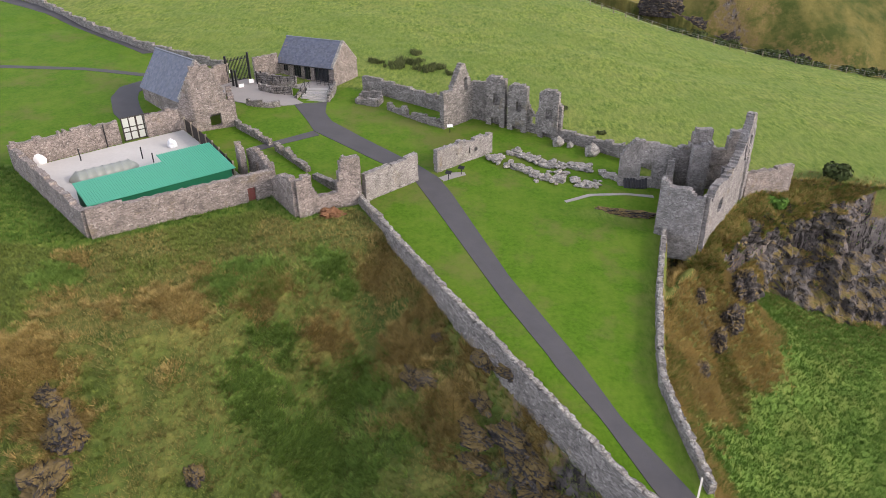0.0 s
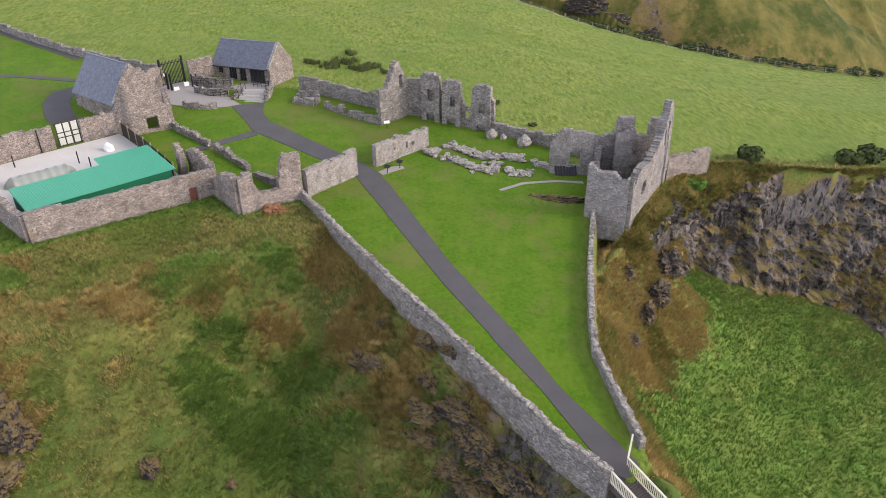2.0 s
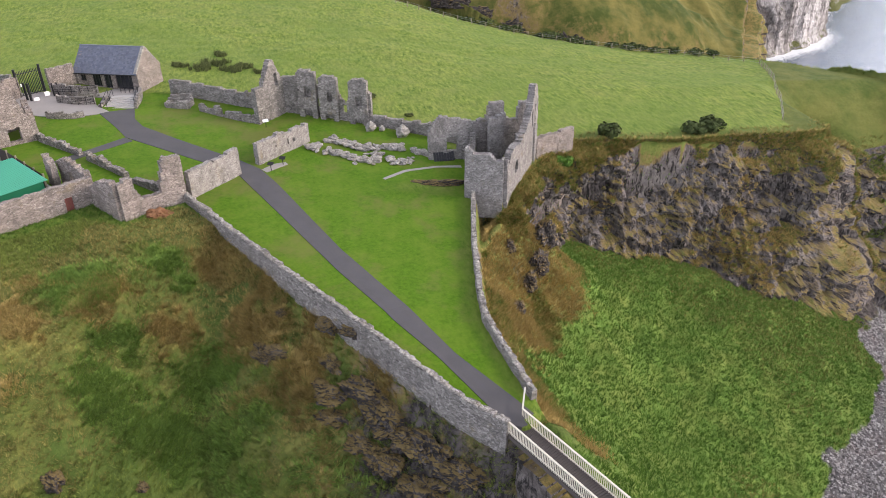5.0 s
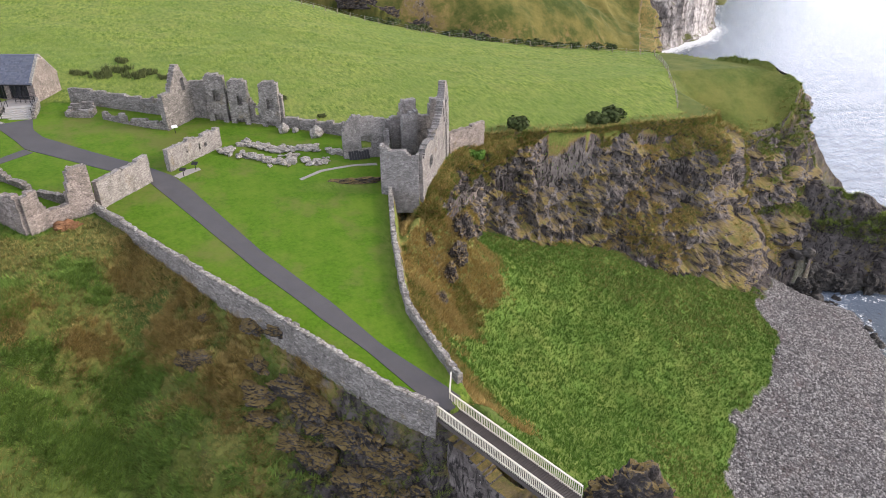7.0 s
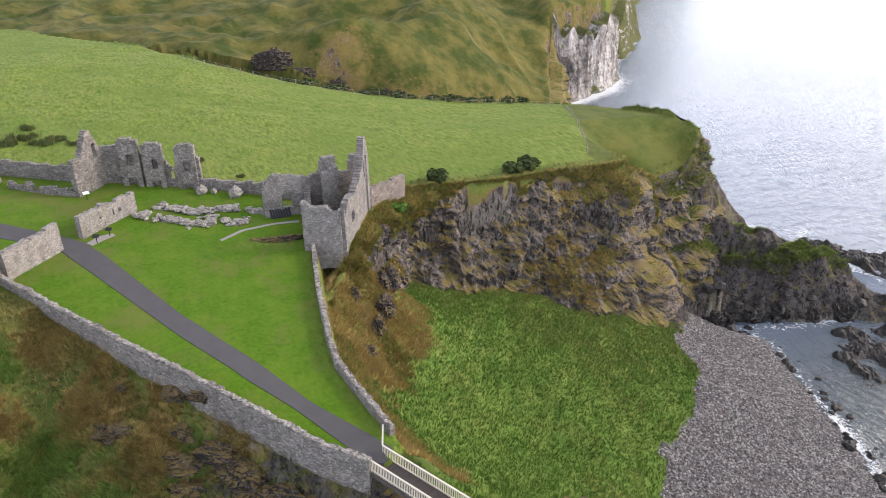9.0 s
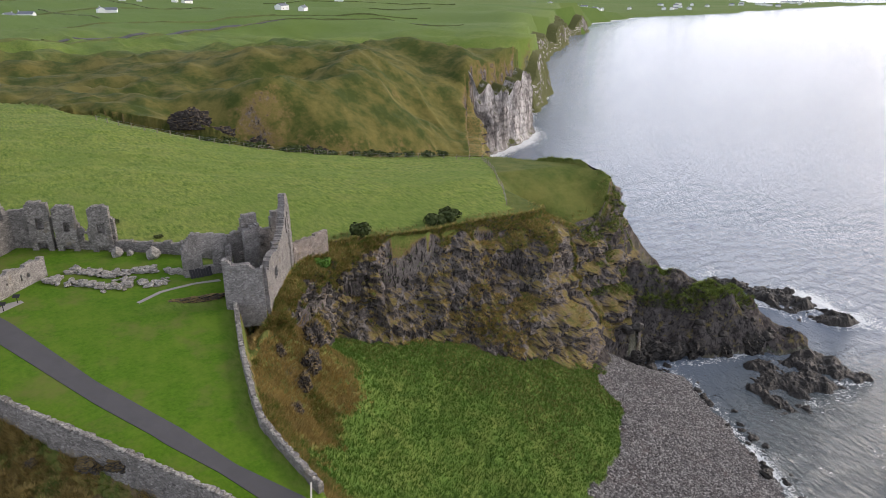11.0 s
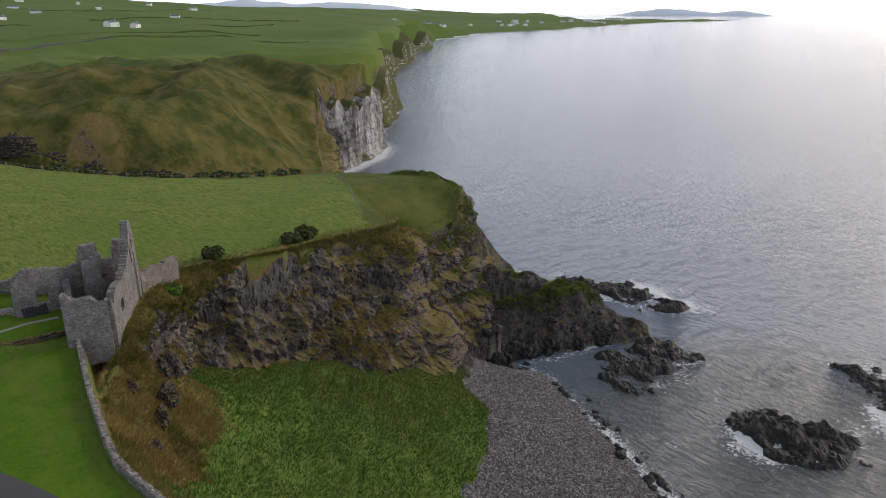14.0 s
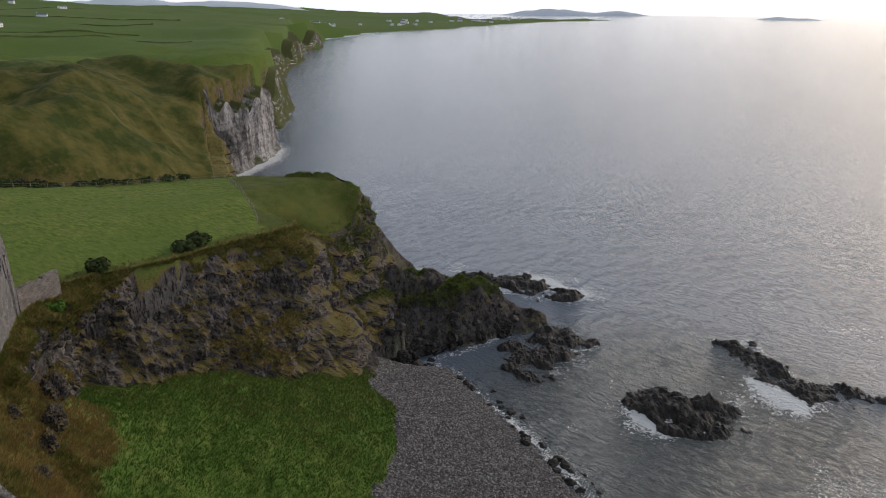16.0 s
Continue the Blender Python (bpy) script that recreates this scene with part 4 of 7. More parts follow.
def skerry(pts, h, seed):
    xs, ys = [p[0] for p in pts], [p[1] for p in pts]
    ax, ay = np.arange(min(xs) - 2, max(xs) + 2, 0.45), np.arange(min(ys) - 2, max(ys) + 2, 0.45)
    X, Y = np.meshgrid(ax, ay, indexing="ij")
    inn = inside(X, Y, pts)
    d, _ = seg_dist(X, Y, pts + pts[:1])
    d = np.where(inn, d, -d) + 2.3 * fbm(X * 0.26, Y * 0.26, seed, 4)
    Z = SEA - 0.9 + (h + 0.6) * smooth(-1.6, 3.0, d) * (0.65 + 0.45 * fbm(X * 0.28, Y * 0.28, seed + 3, 5, 0.6)) + 0.5 * np.abs(fbm(X * 0.8, Y * 0.8, seed + 5, 3)) * smooth(-1, 1, d)
    me = set_mesh("sea_rock", np.stack([X, Y, Z], -1).reshape(-1, 3), grid_faces(len(ax), len(ay)), M_WETROCK, False)
    return tagged(new("sea_rock", me), "low black weed-covered rock awash in surf", "rock", "rocks in the surf")


def make_wetrock():
    m = Mat("wet_rock")
    mid, fine = m.noise(0.5, 6, 0.7), m.noise(3.0, 5, 0.7)
    c = m.ramp(mid, (0.35, (0.012, 0.011, 0.011)), (0.6, (0.05, 0.044, 0.038)), (0.75, (0.13, 0.115, 0.10)))
    return m.done(c, 0.6, fine, 0.9, 0.3)


def make_rock():
    m = Mat("weathered_basalt")
    mid, fine = m.noise(1.3, 7, 0.75, vec=m.scaled(1, 1, 1.6), distort=0.8), m.noise(5.0, 5, 0.75)
    c = m.ramp(mid, (0.38, (0.012, 0.011, 0.011)), (0.52, (0.05, 0.042, 0.038)), (0.7, (0.19, 0.165, 0.15)))
    c = m.mix(m.ramp(fine, (0.62, 0.0), (0.72, 0.6)), c, (0.30, 0.20, 0.09))
    up = m.math('ADD', m.upness(), m.math('MULTIPLY', m.math('SUBTRACT', m.noise(0.7, 5, 0.7), 0.5), 1.2))
    c = m.mix(m.ramp(up, (0.72, 0.0), (0.88, 0.8)), c, m.mix(fine, (0.13, 0.09, 0.03), (0.34, 0.24, 0.085)))
    return m.done(c, 0.9, fine, 1.0, 0.25)


M_WETROCK, M_ROCK = make_wetrock(), make_rock()
for _i, (_pts, _h) in enumerate(SKERRIES):
    skerry(_pts, _h, 11.0 + 7 * _i)


def boulder_mesh(name, seed, material, flat=0.7):
    bm = bmesh.new()
    bmesh.ops.create_icosphere(bm, subdivisions=2, radius=1.0)
    for v in bm.verts:
        c = v.co.normalized()
        k = 1 + 0.28 * float(fbm(c.x * 1.7 + seed, c.y * 1.7, c.z * 1.7, 3))
        v.co = Vector((c.x * k, c.y * k * 0.85, c.z * k * flat))
    me = bpy.data.meshes.new(name)
    bm.to_mesh(me)
    bm.free()
    me.materials.append(material)
    return me


BOULDERS = [boulder_mesh("boulder", s, M_WETROCK) for s in (1.0, 2.0, 3.0, 4.0)]
_r = random.Random(5)
for _i in range(70):   # dark boulders along the water's edge
    _u = _r.uniform(25, length_of(SHORE) - 1)
    _x, _y, _a = on_line(SHORE, _u)
    _x, _y = _x + _r.gauss(0.8, 1.6), _y + _r.gauss(0, 1.6)
    _s = _r.choice((0.4, 0.5, 0.6, 0.8, 1.1))
    _ob = tagged(new("boulder", BOULDERS[_i % 4]), "dark wet boulder at the water's edge", "rock", "boulders on the shore")
    _ob.matrix_world = at(_x, _y, max(gz(_x, _y), SEA - 0.3) + 0.1 * _s, _r.uniform(0, 360)) @ Matrix.Diagonal((_s, _s, _s, 1))
for _i in range(26):   # and at the foot of the headland
    _x = _r.uniform(104, 141)
    _y = 70 - (_x - 104) * 0.32 + _r.gauss(0, 2.0)
    _s = _r.choice((0.6, 0.8, 1.0, 1.4))
    _ob = tagged(new("boulder", BOULDERS[_i % 4]), "dark wet boulder at the cliff foot", "rock", "boulders on the shore")
    _ob.matrix_world = at(_x, _y, max(gz(_x, _y), SEA - 0.3) + 0.1 * _s, _r.uniform(0, 360)) @ Matrix.Diagonal((_s, _s, _s, 1))


def crag(name, x, y, z, rx, ry, h, turn, seed, label, material=None):
    """A rock outcrop: layered, angular, sunk into the ground."""
    nu, nv = 72, 30
    A = np.linspace(0, 2 * np.pi, nu + 1)[:, None]
    V = np.linspace(0, 1, nv + 1)[None, :]
    rad = np.cos(V * np.pi / 2) ** 0.55
    X, Y, Z = np.cos(A) * rad, np.sin(A) * rad, np.broadcast_to(np.sin(V * np.pi / 2) ** 0.8, (nu + 1, nv + 1))
    n = fbm(X * 1.6 + seed, Y * 1.6, Z * 1.6, 4, 0.6)
    q = 0.13 * (((Z * 5 + 1.2 * fbm(X * 1.6, Y * 1.6, seed, 2)) % 1.0) - 0.5)
    cut = np.abs(fbm(X * 3.1 + seed, Y * 3.1, Z * 2.4, 3, 0.6))
    k = 1 + 0.34 * n + q - 0.10 * np.maximum(0, 0.28 - cut) / 0.28
    P = np.stack([X * rx * k, Y * ry * k, Z * h * (1 + 0.25 * n) - 0.15 * h], -1).reshape(-1, 3)
    P[nu * (nv + 1):] = P[:nv + 1]
    me = set_mesh(name, P, grid_faces(nu + 1, nv + 1), material or M_ROCK, False)
    ob = tagged(new(name, me), label, "rock", "rock outcrops")
    ob.matrix_world = at(x, y, z, turn)
    return ob


OUTCROPS = [(-31.0, 42.4, 3.0, 2.0, 3.0), (-33.0, 44.4, 2.0, 1.3, 1.9), (-31.0, 39.0, 3.0, 2.2, 2.6), (-20.8, 41.4, 1.6, 1.0, 1.7), (-14.4, 41.3, 1.1, 0.8, 1.0), (-3.2, 50.6, 1.9, 1.1, 1.9), (-1.6, 49.6, 1.6, 1.1, 1.6), (-0.8, 52.9, 0.7, 0.6, 1.0), (3.6, 49.2, 2.0, 1.2, 1.8), (5.8, 46.8, 2.0, 1.3, 1.9), (2.4, 44.4, 2.2, 1.4, 2.0), (6.6, 41.8, 3.2, 1.8, 2.8), (4.6, 40.6, 2.2, 1.5, 2.0), (8.6, 38.2, 2.6, 1.8, 2.4), (3.2, 46.6, 2.0, 1.0, 1.2),
            (5.6, 43.2, 2.4, 1.3, 2.4), (7.6, 40.0, 2.6, 1.6, 3.0), (10.0, 37.0, 2.8, 1.6, 3.2), (12.0, 34.0, 2.6, 1.5, 3.2), (13.0, 31.0, 2.4, 1.6, 3.0), (6.2, 38.6, 2.6, 1.8, 2.6), (9.3, 34.6, 2.8, 2.0, 2.6), (2.6, 43.0, 2.0, 1.4, 1.8)]
for _i, (_x, _y, _rx, _ry, _h) in enumerate(OUTCROPS):
    crag("rock_outcrop", _x, _y, gz(_x, _y) - 0.25, _rx * 0.85, _ry * 0.8, _h * 0.55, -52 + 17 * math.sin(_i * 2.1), 3.0 + _i * 4.1, "dark weathered rock breaking through the rough bank")
for _i, (_x, _y, _rx, _h) in enumerate([(25.2, 54.6, 1.3, 1.2), (28.4, 59.4, 1.5, 1.5), (31.0, 62.4, 1.9, 2.2), (33.5, 66.8, 2.2, 2.8), (27.0, 62.4, 1.1, 1.2)]):
    crag("rock_outcrop", _x, _y, gz(_x, _y) - 0.3, _rx, _rx * 0.6, _h, 60 + 20 * math.sin(_i * 1.7), 33.0 + _i * 2.9, "brown rock showing through ochre grass below the wall")
crag("rock_outcrop", 26.0, 20.0, -7.2, 3.2, 3.6, 5.2, 25, 71.0, "grey layered rock at the far end of the bridge")
for _i, (_x, _y, _rx, _h) in enumerate([(57.0, 189.0, 5.0, 5.0), (64.0, 187.0, 4.0, 4.0), (72.0, 183.5, 5.0, 5.5), (80.0, 181.0, 4.0, 6.0), (88.0, 177.0, 4.5, 6.0), (95.0, 174.0, 4.0, 5.0)]):
    crag("mound_rock", _x, _y, gz(_x, _y) - 1.0, _rx, _rx * 0.5, _h, -25 + 12 * math.sin(_i), 120.0 + _i * 3.7, "dark columnar rock face under the grassy mound")
for _i, (_x, _y, _z, _rx, _h) in enumerate([(112.0, 71.0, -37.0, 3.6, 4.4), (117.0, 68.5, -37.2, 3.4, 3.4), (123.0, 66.0, -37.2, 3.4, 3.6), (128.0, 63.0, -37.2, 3.2, 3.2), (134.0, 61.0, -36.5, 3.6, 3.4), (141.0, 57.5, -37.2, 3.4, 2.4), (106.0, 70.0, -36.5, 3.0, 3.4)]):
    crag("headland_rock", _x, _y, _z, _rx, _rx * 0.7, _h, -30 + 25 * _i, 90.0 + _i * 3.3, "black basalt crag at the foot of the headland", M_WETROCK)


# ---------------------------------------------------------------- ruins
tower = empty("ruined_tower", 30.0, 74.0, 0.0, "roofless grey basalt tower ruin on the cliff edge", "ruin")
ruin_wall("south_wall", [(23.5, 69.2), (27.7, 67.0)], 0.9, ragged([(0, 7.2), (0.6, 7.0), (0.9, 6.5), (3.2, 6.3), (4.0, 5.5), (4.8, 5.9)], 0.12, 1.2, 2.0), lambda u: -1.6, M_TOWER, tower, cell=0.25, seed=21.0, batter=0.02)
ruin_wall("east_wall", [(27.7, 67.0), (31.4, 71.8), (36.3, 78.6)], 0.9, ragged([(0, 6.0), (0.8, 5.0), (1.6, 5.9), (3.0, 6.3), (5.5, 6.0), (8.0, 6.8), (9.6, 7.6), (10.2, 7.9), (12.5, 11.4), (13.1, 11.6), (14.3, 9.2), (14.8, 7.6)], 0.16, 1.2, 4.0),
          lambda u: -2.2 + 0.12 * u, M_TOWER, tower, holes=[(3.6, 4.7, 2.8, 4.2), (11.2, 11.7, 6.2, 8.8), (12.4, 12.9, 6.0, 9.0)], cell=0.25, seed=22.0, batter=0.015)
ruin_wall("west_wall", [(24.4, 69.8), (27.7, 79.3)], 0.8, ragged([(0, 7.0), (0.7, 6.4), (1.1, 4.8), (3.0, 3.2), (6.5, 3.0), (8.4, 3.2), (9.2, 4.6), (10.2, 5.2)], 0.2, 1.0, 6.0), lambda u: 0.3, M_TOWER, tower, cell=0.25, seed=23.0)
ruin_wall("window_wall", [(21.6, 80.0), (27.6, 79.6)], 0.8, ragged([(0, 5.6), (0.8, 6.9), (1.6, 7.5), (2.4, 7.3), (5.2, 6.9), (5.9, 6.6)], 0.15, 1.0, 8.0), lambda u: 0.9, M_TOWER, tower, holes=[(2.6, 3.9, 2.7, 4.5)], cell=0.25, seed=24.0)
ruin_wall("north_wall", [(27.4, 80.6), (36.4, 80.2)], 0.9, ragged([(0, 5.6), (1.3, 6.4), (2.5, 6.3), (3.0, 8.6), (5.0, 8.7), (5.2, 6.2), (6.9, 6.0), (7.3, 8.4), (8.6, 8.5), (8.9, 7.0)], 0.15, 1.1, 9.0), lambda u: 0.4, M_TOWER, tower, holes=[(0.4, 1.3, 1.0, 3.2)], cell=0.25, seed=25.0)
ruin_wall("chimney_pier", [(29.6, 78.2), (31.6, 78.1)], 1.1, ragged([(0, 7.2), (2, 7.5)], 0.12, 1.3, 3.0), lambda u: 0.2, M_TOWER, tower, cell=0.25, seed=26.0)
ruin_wall("cross_wall", [(33.0, 77.0), (35.6, 76.6)], 0.7, ragged([(0, 5.0), (2.6, 6.4)], 0.2, 1.3, 5.0), lambda u: 0.0, M_TOWER, tower, cell=0.25, seed=27.0)
simple_wall("wall_cliff", [(36.6, 78.4), (39.6, 79.8), (43.6, 81.4)], 0.7, 3.1, M_WARM, "short rubble wall stub above the cliff", amp=0.25, seed=28.0)
# low grille of dark timber against the window wall
_g = empty("dark_cover", 23.6, 79.0, gz(23.6, 79.0), "low black timber cover against the ruined wall", "cover")
_bm = bmesh.new()
for _k in range(8):
    box(_bm, at(22.35 + _k * 0.36, 79.0 - _k * 0.02, gz(23.6, 79.0) + 0.02) @ pose(0, 0, 0, -28, 0, 0), 0.33, 0.09, 1.3, 0.015)
part("board", _bm, M_BLACK, _g)

lodging = empty("ruined_lodging", 8.0, 95.5, 3.8, "roofless grey stone lodging ruin with three chimney breasts", "ruin")
ruin_wall("gable_wall", [(-0.2, 93.9), (1.6, 95.6), (4.3, 98.6)], 0.85, ragged([(0, 9.3), (1.6, 9.4), (2.0, 10.2), (3.5, 12.6), (4.1, 12.6), (5.6, 10.0), (6.4, 9.2)], 0.15, 1.1, 2.0), lambda u: 3.7, M_STONE, lodging, holes=[(3.9, 4.7, 9.0, 10.6)], cell=0.25, seed=31.0)
ruin_wall("back_wall", [(4.2, 98.4), (10.1, 95.8), (16.3, 92.3)], 0.75, ragged([(0, 9.9), (2.5, 9.7), (2.9, 8.6), (5.4, 8.4), (5.6, 6.2), (6.2, 6.4), (7.2, 8.0), (8.3, 7.8), (9.6, 5.9), (10.3, 7.2), (12.4, 8.8), (13.4, 7.9), (13.9, 6.0)], 0.25, 1.0, 4.0),
          lambda u: 2.3, M_STONE, lodging, holes=[(5.0, 5.7, 5.2, 6.4), (9.0, 9.9, 4.4, 5.7)], cell=0.25, seed=32.0)
for _k, (_u, _h, _z) in enumerate([(3.9, 10.9, 4.0), (7.2, 10.2, 3.4), (11.8, 9.9, 2.8)]):
    _a = (4.2 + (16.3 - 4.2) * _u / 13.7, 98.2 - (98.2 - 92.3) * _u / 13.7)
    _p = [(_a[0] - 1.35, _a[1] + 0.25), (_a[0] + 1.15, _a[1] - 0.9)]
    ruin_wall("chimney_breast", _p, 1.05, ragged([(0, _h - 0.5), (0.5, _h), (2.0, _h), (2.75, _h - 0.4)], 0.12, 1.2, 6.0 + _k), lambda u: 2.2, M_STONE, lodging,
              holes=[(0.8, 1.9, _z - 0.5, _z + 1.1), (0.9 + 0.25 * (_k % 2), 2.1, _z + 3.0, _z + 4.6)], cell=0.25, seed=33.0 + _k)
simple_wall("wall_white", [(-9.0, 72.6), (-6.2, 75.4), (-3.3, 78.3)], 0.7, 3.25, M_PALE, "tall pale limewashed wall beside the path gap", amp=0.2, seed=41.0, cell=0.25)
simple_wall("wall_free", [(-1.0, 80.6), (2.6, 84.0), (6.2, 87.2)], 0.7, 2.75, M_PALE, "free-standing pale wall with putlog holes", amp=0.25, seed=42.0, cell=0.25, holes=[(3.2, 3.5, 4.6, 4.9), (5.4, 5.8, 4.3, 5.0), (6.6, 6.9, 4.4, 4.8)])
gate_ruin = empty("ruined_gate_house", -14.0, 70.0, 3.3, "broken brown rubble gate ruin at the wall's corner", "ruin")
ruin_wall("west_face", [(-18.9, 72.2), (-15.8, 68.3)], 0.8, ragged([(0, 6.4), (1.5, 7.2), (4.9, 7.7)], 0.25, 1.0, 3.0), lambda u: 2.4, M_WARM, gate_ruin, cell=0.25, seed=44.0)
ruin_wall("south_face", [(-15.8, 68.3), (-12.9, 70.4), (-9.4, 72.2)], 0.8, ragged([(0, 7.7), (1.6, 8.0), (1.9, 6.4), (2.5, 5.0), (4.6, 5.0), (5.0, 6.9), (5.4, 8.6), (7.3, 8.9)], 0.2, 1.0, 5.0), lambda u: 1.9, M_WARM, gate_ruin, cell=0.25, seed=45.0)
ruin_wall("pier", [(-11.2, 72.9), (-9.6, 73.8)], 1.0, ragged(8.4, 0.25, 1.0, 7.0), lambda u: 2.8, M_WARM, gate_ruin, cell=0.25, seed=46.0)
simple_wall("wall_yard_return", [(-19.3, 73.2), (-20.6, 75.6), (-22.9, 77.6)], 0.7, 3.4, M_WARM, "ragged brown return wall of the yard", amp=0.35, seed=47.0, holes=[(3.6, 4.4, 4.0, 6.6)])
simple_wall("wall_yard_corner", [(-23.3, 76.3), (-24.4, 78.4)], 0.7, 3.3, M_WARM, "stub of brown rubble wall by the shed", amp=0.3, seed=48.0)
simple_wall("low_wall", [(-28.6, 92.0), (-27.4, 90.2), (-22.3, 85.5)], 0.6, 0.9, M_STONE, "low broken garden wall in the lawn", amp=0.35, seed=49.0)
simple_wall("low_wall", [(-21.2, 84.2), (-18.6, 81.4), (-16.4, 78.8)], 0.7, 0.8, M_STONE, "low broken garden wall in the lawn", amp=0.35, seed=50.0)
simple_wall("low_wall", [(-15.4, 77.4), (-13.6, 75.6), (-11.8, 74.0)], 0.7, 0.8, M_STONE, "low broken garden wall in the lawn", amp=0.35, seed=51.0)
simple_wall("low_wall", [(-8.0, 99.6), (-5.2, 97.4), (-1.6, 94.9), (0.0, 94.2)], 0.7, 1.0, M_STONE, "low ruined wall with gaps, white with lichen", amp=0.55, seed=52.0, holes=[(3.6, 4.6, 5.2, 8.0)])
well = empty("stone_trough", -11.0, 101.2, gz(-11.0, 101.2), "square low stone well head on the lawn", "well")
for _n, _p in (("front_wall", [(-12.8, 101.2), (-9.8, 100.4)]), ("back_wall", [(-12.2, 103.2), (-9.2, 102.4)]), ("side_wall", [(-12.8, 101.2), (-12.2, 103.2)]), ("side_wall", [(-9.8, 100.4), (-9.2, 102.4)])):
    ruin_wall(_n, _p, 0.55, ragged(gz(-11, 101) + (1.0 if _n != "back_wall" else 1.5), 0.12, 1.0, 3.0), lambda u: 5.0, M_STONE, well, cell=0.25, seed=54.0)


# heaps of fallen stones on the lawn
STONE_SET = [boulder_mesh("stone", 20.0 + s, M_COPE, 0.55) for s in range(6)]


def rubble(name, pts, width, count, size, label, seed):
    """A low bank of loose stones along a line: a thing whose stones are its parts."""
    rnd = random.Random(seed)
    x0, y0, _ = on_line(pts, length_of(pts) / 2)
    heap = empty(name, x0, y0, gz(x0, y0), label, "rubble", "rubble banks")
    core = ruin_wall("core", pts, width * 0.8, plus(over_ground(pts, 0.25), ragged(0, 0.2, 0.8, seed)), foot(pts), M_COPE, heap, cell=0.28, rough=0.25, seed=seed)
    for i in range(count):
        u = rnd.uniform(0, length_of(pts) - 0.01)
        x, y, a = on_line(pts, u)
        o = rnd.gauss(0, width * 0.38)
        x, y = x - math.sin(a) * o, y + math.cos(a) * o
        s = size * rnd.uniform(0.6, 1.5)
        z = float(plateau(np.array(x), np.array(y))) + 0.30 * max(0, 1 - abs(o) / width) + rnd.uniform(-0.05, 0.15)
        m = at(x, y, z, rnd.uniform(0, 360)) @ Matrix.Diagonal((s * 1.3, s, s, 1))
        place("stone", STONE_SET[i % 6], heap, m=m)
    return heap


rubble("rubble_bank", [(5.9, 85.2), (7.4, 84.6)], 1.6, 26, 0.34, "heap of fallen grey stones by the pale wall", 3)
rubble("rubble_bank", [(8.6, 87.2), (11.0, 86.2), (13.2, 83.8), (15.6, 84.2), (19.0, 83.2)], 1.5, 70, 0.32, "pale lichened foundation stones in the lawn", 4)
rubble("rubble_bank", [(8.2, 83.6), (10.6, 82.0), (12.6, 80.3), (14.4, 79.8), (15.0, 82.0)], 1.5, 70, 0.32, "pale lichened foundation stones in the lawn", 5)
rubble("rubble_bank", [(15.9, 80.6), (17.2, 78.8), (19.4, 79.6)], 1.0, 30, 0.28, "small group of lichened foundation stones", 6)
rubble("rubble_bank", [(20.0, 82.6), (22.2, 80.8)], 1.1, 22, 0.3, "stones fallen beside the tower wall", 7)
for _x, _y, _s, _l in ((15.6, 90.4, 1.0, "big mossy boulder below the broken wall"), (19.8, 88.0, 1.25, "big grey boulder standing on the lawn"), (17.2, 90.0, 0.6, "grey stone below the broken wall")):
    _ob = tagged(new("boulder", STONE_SET[2]), _l, "rock")
    _ob.matrix_world = at(_x, _y, gz(_x, _y) + 0.35 * _s, 40) @ Matrix.Diagonal((_s, _s, _s * 1.5, 1))
# the eroded hollow beside the tower
crag("earth_scar", 20.4, 72.9, gz(20.6, 72.6) - 0.2, 3.6, 0.9, 0.75, -14, 55.0, "bare stony scar in the turf")
strip("desire_line", [(14.2, 74.9), (17.5, 76.9), (22.0, 77.6), (25.4, 77.4)], [(14.4, 74.5), (17.8, 76.5), (22.2, 77.2), (25.4, 76.8)], M_PAVE, "thin pale edging across the lawn", "kerb", 0.06)


# coping stones along the two long walls
def coping(wall, pts, height, count, seed, size):
    rnd = random.Random(seed)
    total = length_of(pts)
    for i in range(count):
        u = total * (i + rnd.uniform(0.2, 0.8)) / count
        x, y, a = on_line(pts, u)
        o = rnd.uniform(-0.16, 0.16)
        s = size * rnd.uniform(0.75, 1.3)
        z = float(plateau(np.array(x), np.array(y))) + height + rnd.uniform(-0.02, 0.06)
        m = at(x - math.sin(a) * o, y + math.cos(a) * o, z, math.degrees(a) + rnd.uniform(-25, 25)) @ Matrix.Diagonal((s * 1.1, s, s * 0.9, 1))
        place("coping_stone", STONE_SET[i % 6], wall, m=m)


coping(bpy.data.objects["wall_southwest"], SW_WALL, 1.02, 290, 8, 0.21)
coping(bpy.data.objects["wall_east"], E_WALL, 1.0, 200, 9, 0.20)


# ---------------------------------------------------------------- buildings
def quad_slab(bm, corners, thick):
    """A slab whose upper face has these four corners."""
    up = [bm.verts.new(c) for c in corners]
    n = (Vector(corners[1]) - Vector(corners[0])).cross(Vector(corners[3]) - Vector(corners[0])).normalized()
    if n.z < 0:
        n = -n
    dn = [bm.verts.new(Vector(c) - n * thick) for c in corners]
    bm.faces.new(up)
    bm.faces.new(dn[::-1])
    for i in range(4):
        j = (i + 1) % 4
        bm.faces.new((up[i], dn[i], dn[j], up[j]))
    bmesh.ops.recalc_face_normals(bm, faces=bm.faces)
    return bm


